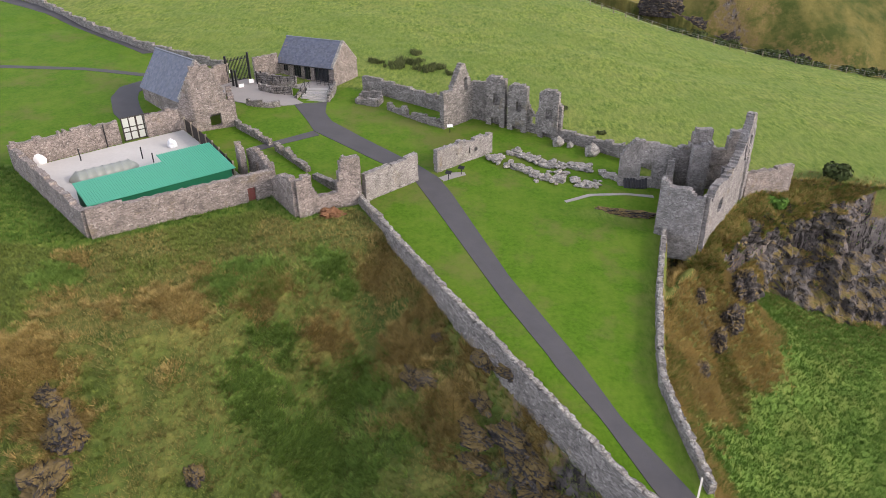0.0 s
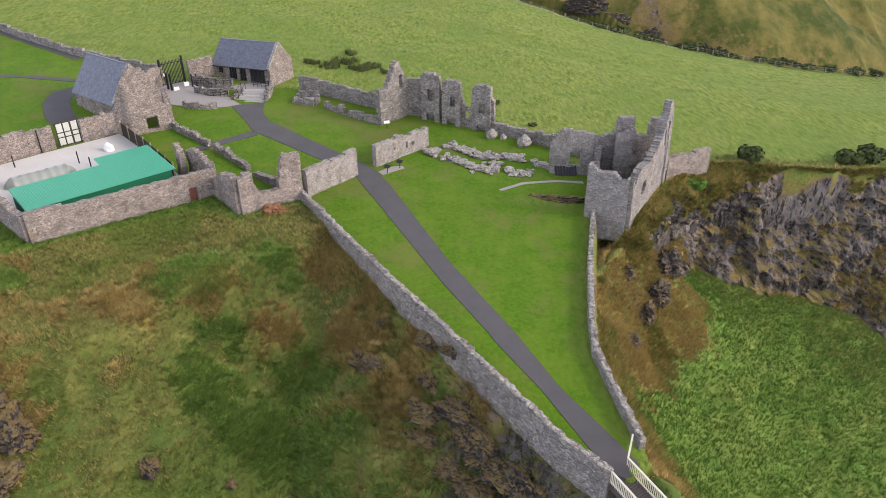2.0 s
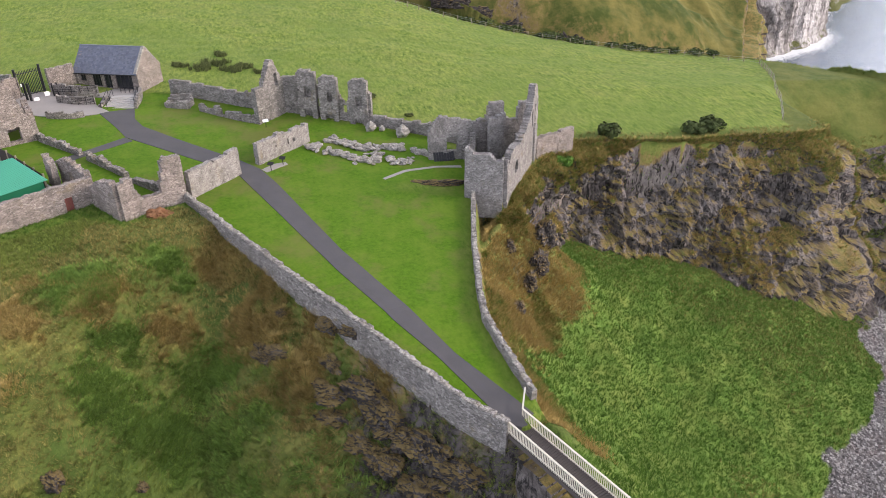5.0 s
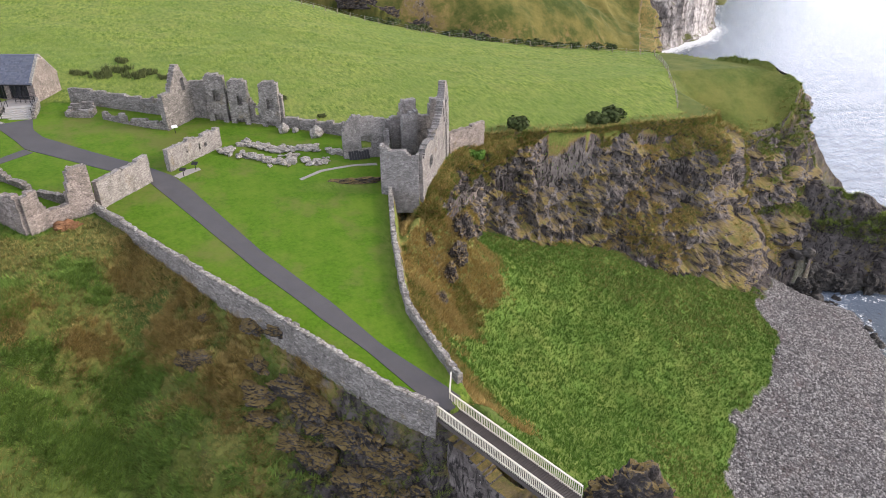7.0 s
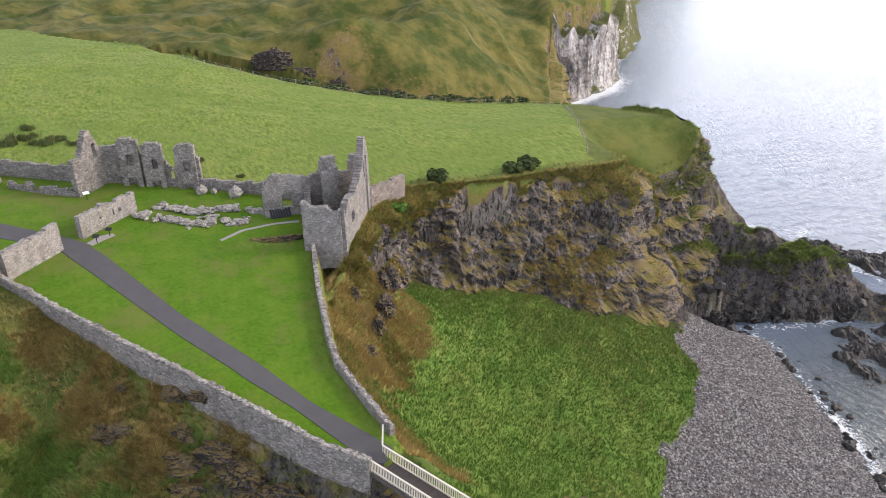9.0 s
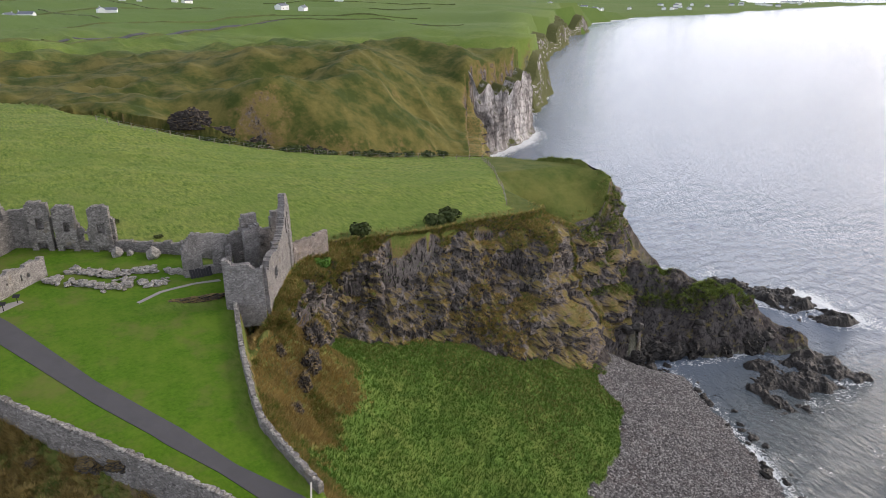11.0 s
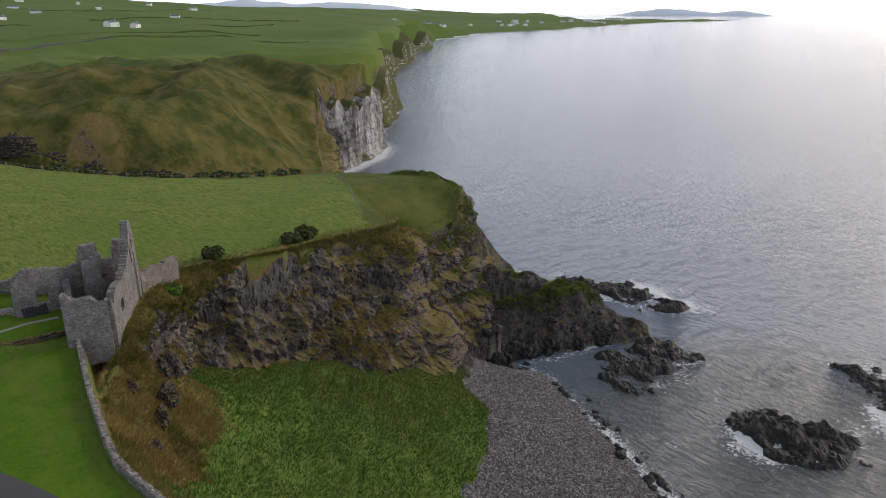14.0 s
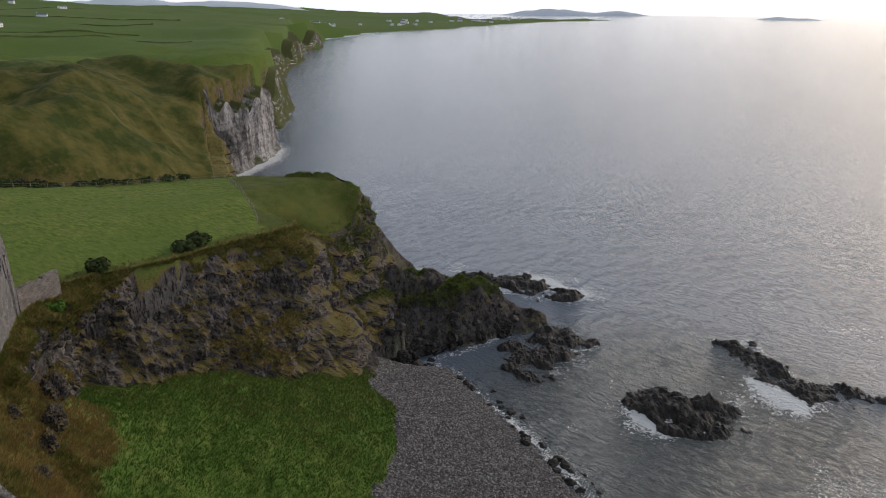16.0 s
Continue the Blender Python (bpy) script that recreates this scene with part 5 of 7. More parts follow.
def slated_roof(house, a, b, c, d, courses, per_row, name="roof"):
    """A slope with eave a-b and ridge d-c, covered in rows of lapped slates."""
    a, b, c, d = (Vector(v) for v in (a, b, c, d))
    deck = part(name, quad_slab(bmesh.new(), [a, b, c, d], 0.14), M_SLATE, house, "dark blue-grey slate roof slope")
    n = (b - a).cross(d - a).normalized()
    if n.z < 0:
        n = -n
    rnd = random.Random(3)
    bm = bmesh.new()
    for r in range(courses):
        t0, t1 = r / courses, min(1.0, (r + 1.12) / courses)
        for k in range(per_row):
            o = 0.5 * (r % 2)
            s0, s1 = max(0, (k + o - 0.5)) / per_row, min(per_row, k + o + 0.5) / per_row
            if s1 - s0 < 0.01:
                continue
            lo, hi = (lambda s, t: a.lerp(b, s).lerp(d.lerp(c, s), t)), None
            l0 = 0.035 + rnd.uniform(0, 0.012)
            vs = [lo(s0 + 0.0006, t0) + n * l0, lo(s1 - 0.0006, t0) + n * l0, lo(s1 - 0.0006, t1) + n * 0.008, lo(s0 + 0.0006, t1) + n * 0.008]
            up = [bm.verts.new(v) for v in vs]
            dn = [bm.verts.new(v - n * 0.03) for v in vs[:2]]
            bm.faces.new(up)
            bm.faces.new((dn[0], dn[1], up[1], up[0]))
    ob = part("slating", bm, M_SLATE, deck)
    ob["kind"] = "stuff"
    return deck


def gable_house(name, f, a, p, length, width, floor, eave, ridge, label, wall_mat, front_holes=(), over=0.25):
    """A house: f is its front corner, a runs along the front away from it, p goes back over the gable."""
    f, a, p = Vector((*f, 0)), Vector((*a, 0)).normalized(), Vector((*p, 0)).normalized()
    xy = lambda s, t: (f + a * s + p * t)[:2]
    mid = xy(length / 2, width / 2)
    house = empty(name, mid[0], mid[1], floor, label, "building")
    flat = lambda u: floor - 0.8
    ruin_wall("front_wall", [xy(0.3, 0.3), xy(length - 0.3, 0.3)], 0.5, lambda u: eave, flat, wall_mat, house, holes=front_holes, cell=0.25, rough=0.03, seed=61.0)
    ruin_wall("rear_wall", [xy(0.3, width - 0.3), xy(length - 0.3, width - 0.3)], 0.5, lambda u: eave, flat, wall_mat, house, cell=0.3, rough=0.03, seed=62.0)
    gab = lambda u: eave + (ridge - eave) * (1 - abs(u - width / 2) / (width / 2)) + 0.02
    for s in (0.25, length - 0.25):
        ruin_wall("gable_wall", [xy(s, 0.0), xy(s, width)], 0.5, gab, flat, wall_mat, house, cell=0.2, rough=0.03, seed=63.0 + s)
    v = lambda s, t, z: Vector((*xy(s, t), z))
    k = (ridge - eave) / (width / 2) * over
    slated_roof(house, v(0.12, -over, eave - k + 0.1), v(length + over, -over, eave - k + 0.1), v(length + over, width / 2, ridge + 0.1), v(0.12, width / 2, ridge + 0.1), 18, 34)
    slated_roof(house, v(0.12, width + over, eave - k + 0.1), v(length + over, width + over, eave - k + 0.1), v(length + over, width / 2, ridge + 0.1), v(0.12, width / 2, ridge + 0.1), 18, 34)
    bm = bar(bmesh.new(), v(0.1, width / 2, ridge + 0.1), v(length + over, width / 2, ridge + 0.1), 0.22)
    part("ridge_tiles", bm, M_SLATE, house)
    for s in (0.22,):   # raised skews on the visible gable
        bm = bmesh.new()
        bar(bm, v(s, -0.1, eave + 0.1), v(s, width / 2, ridge + 0.22), 0.5, 0.16)
        bar(bm, v(s, width + 0.1, eave + 0.1), v(s, width / 2, ridge + 0.22), 0.5, 0.16)
        part("skew", bm, M_COPE, house)
    return house, xy


# the visitors' building
vc, vxy = gable_house("visitor_building", (-16.8, 107.4), (-0.9, 0.436), (0.5, 0.87), 10.6, 6.0, 6.9, 9.4, 12.7, "small stone visitor building with a slate roof and glazed front", M_WARM,
                      front_holes=[(0.7, 3.5, 7.0, 9.2), (4.2, 5.4, 7.0, 9.2), (6.0, 7.6, 7.3, 9.2), (8.6, 9.6, 8.0, 9.1)])
for _s0, _s1, _z0, _n in ((0.7, 3.5, 7.0, 4), (4.2, 5.4, 7.0, 2), (6.0, 7.6, 7.3, 3), (8.6, 9.6, 8.0, 2)):
    _a, _b = vxy(0.3 + _s0, 0.28), vxy(0.3 + _s1, 0.28)
    win = part("window", bar(bmesh.new(), (*_a, 9.2), (*_b, 9.2), 0.14), M_BLACK, vc, "black window frame")
    _bm = bmesh.new()
    for _k in range(_n + 1):
        _q = Vector(_a).lerp(Vector(_b), _k / _n)
        bar(_bm, (*_q, _z0), (*_q, 9.2), 0.12)
    bar(_bm, (*_a, _z0 + 0.05), (*_b, _z0 + 0.05), 0.12)
    part("mullion", _bm, M_BLACK, win)
    _bm = bmesh.new()
    _c, _d = vxy(0.3 + _s0, 0.36), vxy(0.3 + _s1, 0.36)
    quad_slab(_bm, [(*_c, _z0), (*_d, _z0), (*_d, 9.2), (*_c, 9.2)], 0.03)
    part("pane", _bm, M_GLASS, win)
_bm = bmesh.new()
bar(_bm, (*vxy(0.2, -0.3), 9.25), (*vxy(10.7, -0.3), 9.25), 0.13)
part("gutter", _bm, M_BLACK, vc, "black gutter")

# raised terrace, steps and ramp before it
terrace = empty("terrace", -21.0, 105.5, 6.3, "raised stone terrace with steps before the glazed front", "terrace", kind="structure")
_bm = bmesh.new()
quad_slab(_bm, [(-17.0, 104.2, 6.95), (-16.6, 107.6, 6.95), (-26.4, 112.2, 6.95), (-25.8, 106.6, 6.95)], 1.3)
part("terrace_floor", _bm, M_PAVE, terrace)
_sa, _sb = Vector((-21.6, 101.4, 0)), Vector((-17.3, 101.0, 0))
_dir = Vector((0.12, 0.99, 0)) * 0.5
for _k in range(6):
    _bm = bmesh.new()
    _z = 6.12 + 0.165 * (_k + 1)
    _a, _b = _sa + _dir * _k, _sb + _dir * _k
    _e = _sa + Vector((0.9, 3.6, 0)), _sb + Vector((0.4, 3.6, 0))
    quad_slab(_bm, [(_a.x + 0.15 * _k, _a.y, _z), (_b.x, _b.y, _z), (_e[1].x, _e[1].y, _z), (_e[0].x, _e[0].y, _z)], 0.165 + 0.3 * (_k == 0))
    part("step", _bm, M_STEP, terrace, "pale stone step")
for _p, _h in (([(-17.0, 101.0), (-16.6, 104.6), (-16.7, 107.0)], 1.15), ([(-21.9, 101.6), (-21.0, 105.0)], 1.0)):
    ruin_wall("cheek_wall", _p, 0.4, lambda u, h=_h: 6.35 + h * min(1, 0.35 + u * 0.25), lambda u: 5.8, M_STONE, terrace, cell=0.22, rough=0.03, seed=65.0)
simple_wall("wall_curved", [(-28.3, 98.4), (-26.6, 97.9), (-25.0, 97.9), (-23.6, 98.5)], 0.5, 0.85, M_STONE, "low curved stone wall at the forecourt's edge", amp=0.05, seed=66.0, cell=0.22)
simple_wall("wall_ramp", [(-27.8, 104.2), (-25.6, 103.2), (-22.6, 103.0)], 0.4, 1.1, M_STONE, "stone ramp wall before the terrace", amp=0.05, seed=67.0, cell=0.22)
simple_wall("wall_ramp", [(-29.0, 107.4), (-25.4, 106.0), (-22.4, 106.0)], 0.4, 1.7, M_STONE, "stone ramp wall before the terrace", amp=0.05, seed=68.0, cell=0.22)
simple_wall("wall_gate", [(-29.6, 109.4), (-26.4, 112.0)], 0.55, 3.2, M_WARM, "tall rubble wall between the gates and the building", amp=0.06, seed=69.0)
simple_wall("wall_gate", [(-37.4, 101.2), (-33.0, 106.6)], 0.55, 3.0, M_WARM, "tall rubble wall beside the black gates", amp=0.06, seed=70.0)


def railing(pts, height, label, posts=5, rails=3):
    r = empty("handrail", *pts[0], label, "railing", "handrails at the terrace")
    for k in range(posts):
        u = k / (posts - 1) * (len(pts) - 1)
        i = min(int(u), len(pts) - 2)
        q = Vector(pts[i]).lerp(Vector(pts[i + 1]), u - i)
        part("post", bar(bmesh.new(), q, q + Vector((0, 0, height)), 0.07), M_BLACK, r)
    for j in range(rails):
        z = Vector((0, 0, height * (j + 1) / rails - 0.03))
        bm = bmesh.new()
        for a, b in zip(pts, pts[1:]):
            bar(bm, Vector(a) + z, Vector(b) + z, 0.05)
        part("rail", bm, M_BLACK, r)
    return r


railing([(-27.6, 103.9, 6.5), (-25.4, 102.9, 6.6), (-22.7, 102.7, 6.8)], 1.1, "black steel handrail on the stone ramp", 6)
railing([(-28.6, 107.0, 7.6), (-25.4, 105.7, 7.7), (-22.6, 105.7, 7.7)], 1.0, "black steel handrail on the stone ramp", 6)
railing([(-21.7, 101.5, 6.3), (-21.0, 104.8, 7.2)], 0.95, "black steel handrail beside the steps", 3, 1)
railing([(-20.9, 101.3, 6.3), (-20.3, 104.6, 7.2)], 0.95, "black steel handrail beside the steps", 3, 1)
railing([(-17.1, 101.2, 6.5), (-16.8, 104.6, 7.3)], 0.95, "black steel handrail beside the steps", 3, 1)
railing([(-19.5, 106.9, 6.95), (-16.9, 105.8, 6.95)], 1.0, "black steel balustrade on the terrace", 5, 3)

# black entrance gates and notices
gates = empty("entrance_gates", -31.4, 107.4, 7.4, "tall black steel gates standing open, with small notices", "gate")
for _k, (_x, _y) in enumerate(((-33.0, 106.4), (-30.2, 108.8), (-31.9, 105.2), (-31.3, 104.8))):
    part("gate_post", box(bmesh.new(), at(_x, _y, gz(_x, _y)), 0.3, 0.3, 4.1 if _k < 2 else 2.6, 0.03), M_BLACK, gates)
for _p0, _p1, _h in (((-33.0, 106.4), (-31.6, 107.6), 3.7), ((-31.6, 107.6), (-30.2, 108.8), 3.7)):
    _z = gz(*_p0)
    leaf = part("gate_leaf", bar(bmesh.new(), (*_p0, _z + 0.2), (*_p1, _z + 0.2), 0.1), M_BLACK, gates)
    for _k in range(9):
        _q = Vector(_p0).lerp(Vector(_p1), _k / 8)
        part("gate_bar", bar(bmesh.new(), (*_q, _z + 0.1), (*_q, _z + _h), 0.08), M_BLACK, leaf)
    part("gate_rail", bar(bmesh.new(), (*_p0, _z + _h - 0.4), (*_p1, _z + _h - 0.4), 0.1), M_BLACK, leaf)
for _x, _y, _z, _s in ((-32.2, 106.0, 9.3, 0.5), (-30.6, 105.0, 7.2, 0.75), (-29.4, 106.4, 7.6, 0.7)):
    part("notice", box(bmesh.new(), at(_x, _y - 0.2, _z, 30), _s, 0.05, _s * 0.9), M_WHITE, gates, "white notice board")
for _x, _y in ((-28.6, 106.6), (-28.0, 106.9)):
    _b = empty("bollard", _x, _y, gz(_x, _y), "tall black square bollard by the gates", "bollard", "bollards by the gates")
    part("shaft", box(bmesh.new(), at(_x, _y, gz(_x, _y)), 0.2, 0.2, 2.0, 0.02), M_BLACK, _b)

# the old stone house by the yard
lodge, lxy = gable_house("stone_lodge", (-34.9, 90.6), (-0.72, 0.69), (0.69, 0.72), 11.0, 6.4, 6.0, 9.7, 14.2, "stone lodge with slate roof and a tall bare gable", M_WARM)
ruin_wall("gable_screen", [(-35.2, 89.2), (-32.6, 88.6), (-28.0, 91.4)], 0.8, ragged([(0, 8.2), (1.2, 10.4), (3.2, 14.6), (5.2, 14.8), (6.4, 12.0), (7.2, 9.6), (8.1, 9.0)], 0.12, 1.0, 3.0), lambda u: 5.2, M_WARM, lodge,
          holes=[(4.6, 6.0, 6.3, 8.1)], cell=0.25, seed=72.0)
ruin_wall("buttress", [(-28.2, 91.2), (-29.6, 94.8)], 0.7, ragged([(0, 9.6), (3.8, 10.4)], 0.15, 1.0, 6.0), lambda u: 5.2, M_WARM, lodge, cell=0.25, seed=73.0)

# ---------------------------------------------------------------- in the yard
strip("yard_floor", [(-48.6, 75.9), (-41.4, 82.6), (-34.4, 88.6)], [(-35.4, 63.2), (-28.5, 68.2), (-22.0, 74.6)], M_CONC, "pale concrete yard floor with worn gravel", "floor", 0.08, 1.0)
shed = empty("shed", -31.0, 71.5, 4.0, "long low shed of green sheet metal", "shed")
_f, _b = Vector((0.784, 0.621, 0)), Vector((-0.621, 0.784, 0))
_o = Vector((-36.3, 64.4, 0))
SX_ = lambda s, t, z: tuple(_o + _f * s + _b * t + Vector((0, 0, z)))
for _n, _p in (("front_wall", ((0.2, 0.2), (15.6, 0.2))), ("end_wall", ((0.2, 0.2), (0.2, 5.0))), ("end_wall", ((15.6, 0.2), (15.6, 7.0))), ("rear_wall", ((0.2, 5.0), (15.6, 5.0)))):
    _bm = bmesh.new()
    (s0, t0), (s1, t1) = _p
    _ln = math.hypot(s1 - s0, t1 - t0)
    _n2 = int(_ln / 0.3)
    for _k in range(_n2):   # ribbed cladding
        q0, q1 = _k / _n2, (_k + 0.55) / _n2
        a_ = SX_(s0 + (s1 - s0) * q0, t0 + (t1 - t0) * q0, 3.6)
        b_ = SX_(s0 + (s1 - s0) * q1, t0 + (t1 - t0) * q1, 3.6)
        quad_slab(_bm, [a_, b_, (b_[0], b_[1], 6.55), (a_[0], a_[1], 6.55)], 0.06)
    a_, b_ = SX_(s0, t0, 3.6), SX_(s1, t1, 3.6)
    quad_slab(_bm, [a_, b_, (b_[0], b_[1], 6.55), (a_[0], a_[1], 6.55)], 0.03)
    part(_n, _bm, M_DGREEN, shed, "dark green ribbed wall")
for _k in range(20):
    _s0, _s1 = _k * 0.8, _k * 0.8 + 0.79
    _dp = 5.3 if _s0 < 9.5 else 7.2
    _za, _zb = 6.75, 6.75 + 0.13 * _dp
    _bm = bmesh.new()
    quad_slab(_bm, [SX_(_s0, -0.2, _za), SX_(_s1, -0.2, _za), SX_(_s1, _dp, _zb), SX_(_s0, _dp, _zb)], 0.03)
    for _j in (0.08, 0.34, 0.60):
        quad_slab(_bm, [SX_(_s0 + _j, -0.2, _za + 0.055), SX_(_s0 + _j + 0.09, -0.2, _za + 0.055), SX_(_s0 + _j + 0.09, _dp, _zb + 0.055), SX_(_s0 + _j, _dp, _zb + 0.055)], 0.05)
    part("roof_sheet", _bm, M_GREEN, shed, "green ribbed roof sheet")

# cloche tunnel on the yard floor
tun = empty("cloche_tunnel", -39.4, 75.8, gz(-39.4, 75.8) + 0.08, "long cloche tunnel under clear green sheeting", "tunnel")
_t0, _t1 = Vector((-42.4, 73.0, 0)), Vector((-36.4, 77.9, 0))
_ax = (_t1 - _t0).normalized()
_sd = Vector((-_ax.y, _ax.x, 0))
_A, _V = np.meshgrid(np.linspace(0, np.pi, 17), np.linspace(0, 1, 41), indexing="ij")
_tz = gz(-39.4, 75.8) + 0.08
_rad = 1.05 * np.clip(np.minimum(_V, 1 - _V) * 9, 0.02, 1) ** 0.5 + 0.03 * np.cos(_V * 2 * np.pi * 8)
_px = _t0.x + (_t1.x - _t0.x) * _V + _sd.x * np.cos(_A) * _rad
_py = _t0.y + (_t1.y - _t0.y) * _V + _sd.y * np.cos(_A) * _rad
place("sheeting", set_mesh("sheeting", np.stack([_px, _py, _tz + np.sin(_A) * _rad * 0.95], -1).reshape(-1, 3), grid_faces(17, 41), M_TARP), tun)
for _k in range(1, 8):
    _c = _t0.lerp(_t1, _k / 8)
    _bm = bmesh.new()
    _pr = None
    for _j in range(9):
        _an = math.pi * _j / 8
        _q = _c + _sd * math.cos(_an) * 1.1 + Vector((0, 0, _tz + math.sin(_an) * 1.06))
        if _pr is not None:
            bar(_bm, _pr, _q, 0.05)
        _pr = _q
    part("hoop", _bm, M_STEEL, tun, "grey hoop")

# gate of the yard
yg = empty("yard_gate", -38.6, 85.7, gz(-38.6, 85.7), "tall pale grey double gate of the yard, closed", "gate")
_g0, _g1 = Vector((-40.3, 84.2, gz(-40, 84.6) + 0.1)), Vector((-37.6, 86.6, gz(-37.4, 86.4) + 0.1))
for _k in range(2):
    _a, _b = _g0.lerp(_g1, _k / 2 + 0.01), _g0.lerp(_g1, _k / 2 + 0.49)
    _bm = bmesh.new()
    quad_slab(_bm, [_a, _b, _b + Vector((0, 0, 3.0)), _a + Vector((0, 0, 3.0))], 0.05)
    lf = part("gate_leaf", _bm, M_GREY, yg)
    _bm = bmesh.new()
    for _h in (0.06, 1.1, 1.7, 2.94):
        bar(_bm, _a + Vector((0, 0, _h)), _b + Vector((0, 0, _h)), 0.12)
    for _q in (_a, _a.lerp(_b, 0.5), _b):
        bar(_bm, _q, _q + Vector((0, 0, 3.0)), 0.12)
    part("frame", _bm, M_DARKWOOD, lf, "dark green frame bars")


def board_fence(pts, height, label):
    f = empty("board_fence", *pts[0], gz(*pts[0]), label, "fence")
    n = int(length_of(pts) / 1.9)
    prev = None
    for k in range(n + 1):
        x, y, a = on_line(pts, length_of(pts) * k / n * 0.9999)
        z = gz(x, y)
        part("post", box(bmesh.new(), at(x, y, z - 0.1, math.degrees(a)), 0.12, 0.2, height + 0.35, 0.01), M_POST, f)
        if prev:
            bm = bmesh.new()
            for j in range(9):
                h0 = 0.1 + j * (height - 0.1) / 9
                quad_slab(bm, [(prev[0], prev[1], prev[2] + h0), (x, y, z + h0), (x, y, z + h0 + height / 9 - 0.03), (prev[0], prev[1], prev[2] + h0 + height / 9 - 0.03)], 0.05)
            part("boards", bm, M_DARKWOOD, f)["kind"] = "stuff"
        prev = (x, y, z)
    return f


board_fence([(-33.8, 88.0), (-29.2, 82.6), (-24.6, 76.4)], 1.9, "dark boarded fence with pale posts along the yard")
for _x, _y, _h in ((-43.4, 78.4, 1.6), (-36.6, 79.8, 1.6), (-35.0, 79.0, 1.3), (-41.8, 82.4, 3.0)):
    _b = empty("yard_post", _x, _y, gz(_x, _y), "slim dark post standing in the yard", "post", "posts in the yard")
    part("shaft", box(bmesh.new(), at(_x, _y, gz(_x, _y)), 0.12, 0.12, _h, 0.01), M_BLACK, _b)
for _x, _y, _s in ((-34.2, 83.4, 0.9), (-32.0, 80.9, 0.75), (-47.6, 77.2, 1.0)):
    _ob = tagged(new("sandbag", boulder_mesh("sandbag", _x, M_WHITE, 0.8)), "white bulk bag on the yard floor", "bag")
    _ob.matrix_world = at(_x, _y, gz(_x, _y) + 0.5 * _s, 20) @ Matrix.Diagonal((_s * 0.7, _s * 0.7, _s, 1))
door = empty("red_door", -21.4, 71.4, gz(-21.4, 71.4), "narrow weathered red plank door in the yard wall", "door")
_dx = on_line(YARD["front"], 16.8)
_bm = bmesh.new()
for _k in range(4):
    box(_bm, at(_dx[0], _dx[1], 3.6, math.degrees(_dx[2])) @ Matrix.Translation((-0.36 + _k * 0.24, 0, 0)), 0.22, 0.07, 1.95, 0.01)
part("planks", _bm, M_RED, door)

# ---------------------------------------------------------------- bridge
bridge = empty("footbridge", 19.0, 28.0, -3.8, "timber footbridge with pale picket rails", "bridge")
BL, BR = (Vector((15.9, 33.2, -3.75)), Vector((20.7, 20.6, -4.0))), (Vector((17.6, 34.2, -3.75)), Vector((22.6, 21.0, -4.0)))
for _k in range(62):
    _a, _b = BL[0].lerp(BL[1], _k / 62), BR[0].lerp(BR[1], _k / 62)
    _c, _d = BL[0].lerp(BL[1], (_k + 0.82) / 62), BR[0].lerp(BR[1], (_k + 0.82) / 62)
    part("deck_plank", quad_slab(bmesh.new(), [_a, _b, _d, _c], 0.07), M_DECK, bridge)
for _s in (BL, BR):
    part("beam", bar(bmesh.new(), _s[0] - Vector((0, 0, 0.3)), _s[1] - Vector((0, 0, 0.3)), 0.22, 0.4), M_DECK, bridge)
    part("handrail", bar(bmesh.new(), _s[0] + Vector((0, 0, 1.12)), _s[1] + Vector((0, 0, 1.12)), 0.16, 0.09), M_RAIL, bridge, "pale flat handrail")
    part("lower_rail", bar(bmesh.new(), _s[0] + Vector((0, 0, 0.12)), _s[1] + Vector((0, 0, 0.12)), 0.08), M_RAIL, bridge)
    for _k in range(76):
        _q = _s[0].lerp(_s[1], _k / 75)
        part("picket", bar(bmesh.new(), _q + Vector((0, 0, -0.1)), _q + Vector((0, 0, 1.1)), 0.055), M_RAIL, bridge)
part("wing_rail", bar(bmesh.new(), BR[0] + Vector((0, 0, 1.12)), (18.6, 36.2, -2.2), 0.14, 0.09), M_RAIL, bridge)
ruin_wall("abutment", [(16.9, 31.6), (19.0, 26.2), (21.2, 21.4)], 1.5, lambda u: -5.0 - 1.8 * math.exp(-((u - 6) / 2.8) ** 2), lambda u: -13.0, M_CLIFF_DARK, bridge, cell=0.3, seed=77.0, batter=0.05)

# lectern boards and bench
for _x, _y, _t in ((0.6, 78.7, -30), (2.2, 80.2, -30), (0.9, 92.6, 10)):
    _b = empty("information_lectern", _x, _y, gz(_x, _y), "dark information lectern beside the path", "sign", "lecterns on the lawn")
    part("leg", box(bmesh.new(), at(_x, _y, gz(_x, _y)), 0.09, 0.09, 0.95), M_BLACK, _b)
    part("panel", box(bmesh.new(), at(_x, _y, gz(_x, _y) + 0.95, _t) @ pose(0, 0, 0, 30, 0, 0), 0.8, 0.5, 0.05), M_BLACK if _y < 90 else M_WHITE, _b)
strip("lectern_pad", [(-0.6, 79.0), (1.2, 80.6), (2.6, 80.8)], [(0.0, 78.2), (1.6, 79.4), (2.8, 80.2)], M_PAVE, "small pale paved pad", "paving", 0.06)


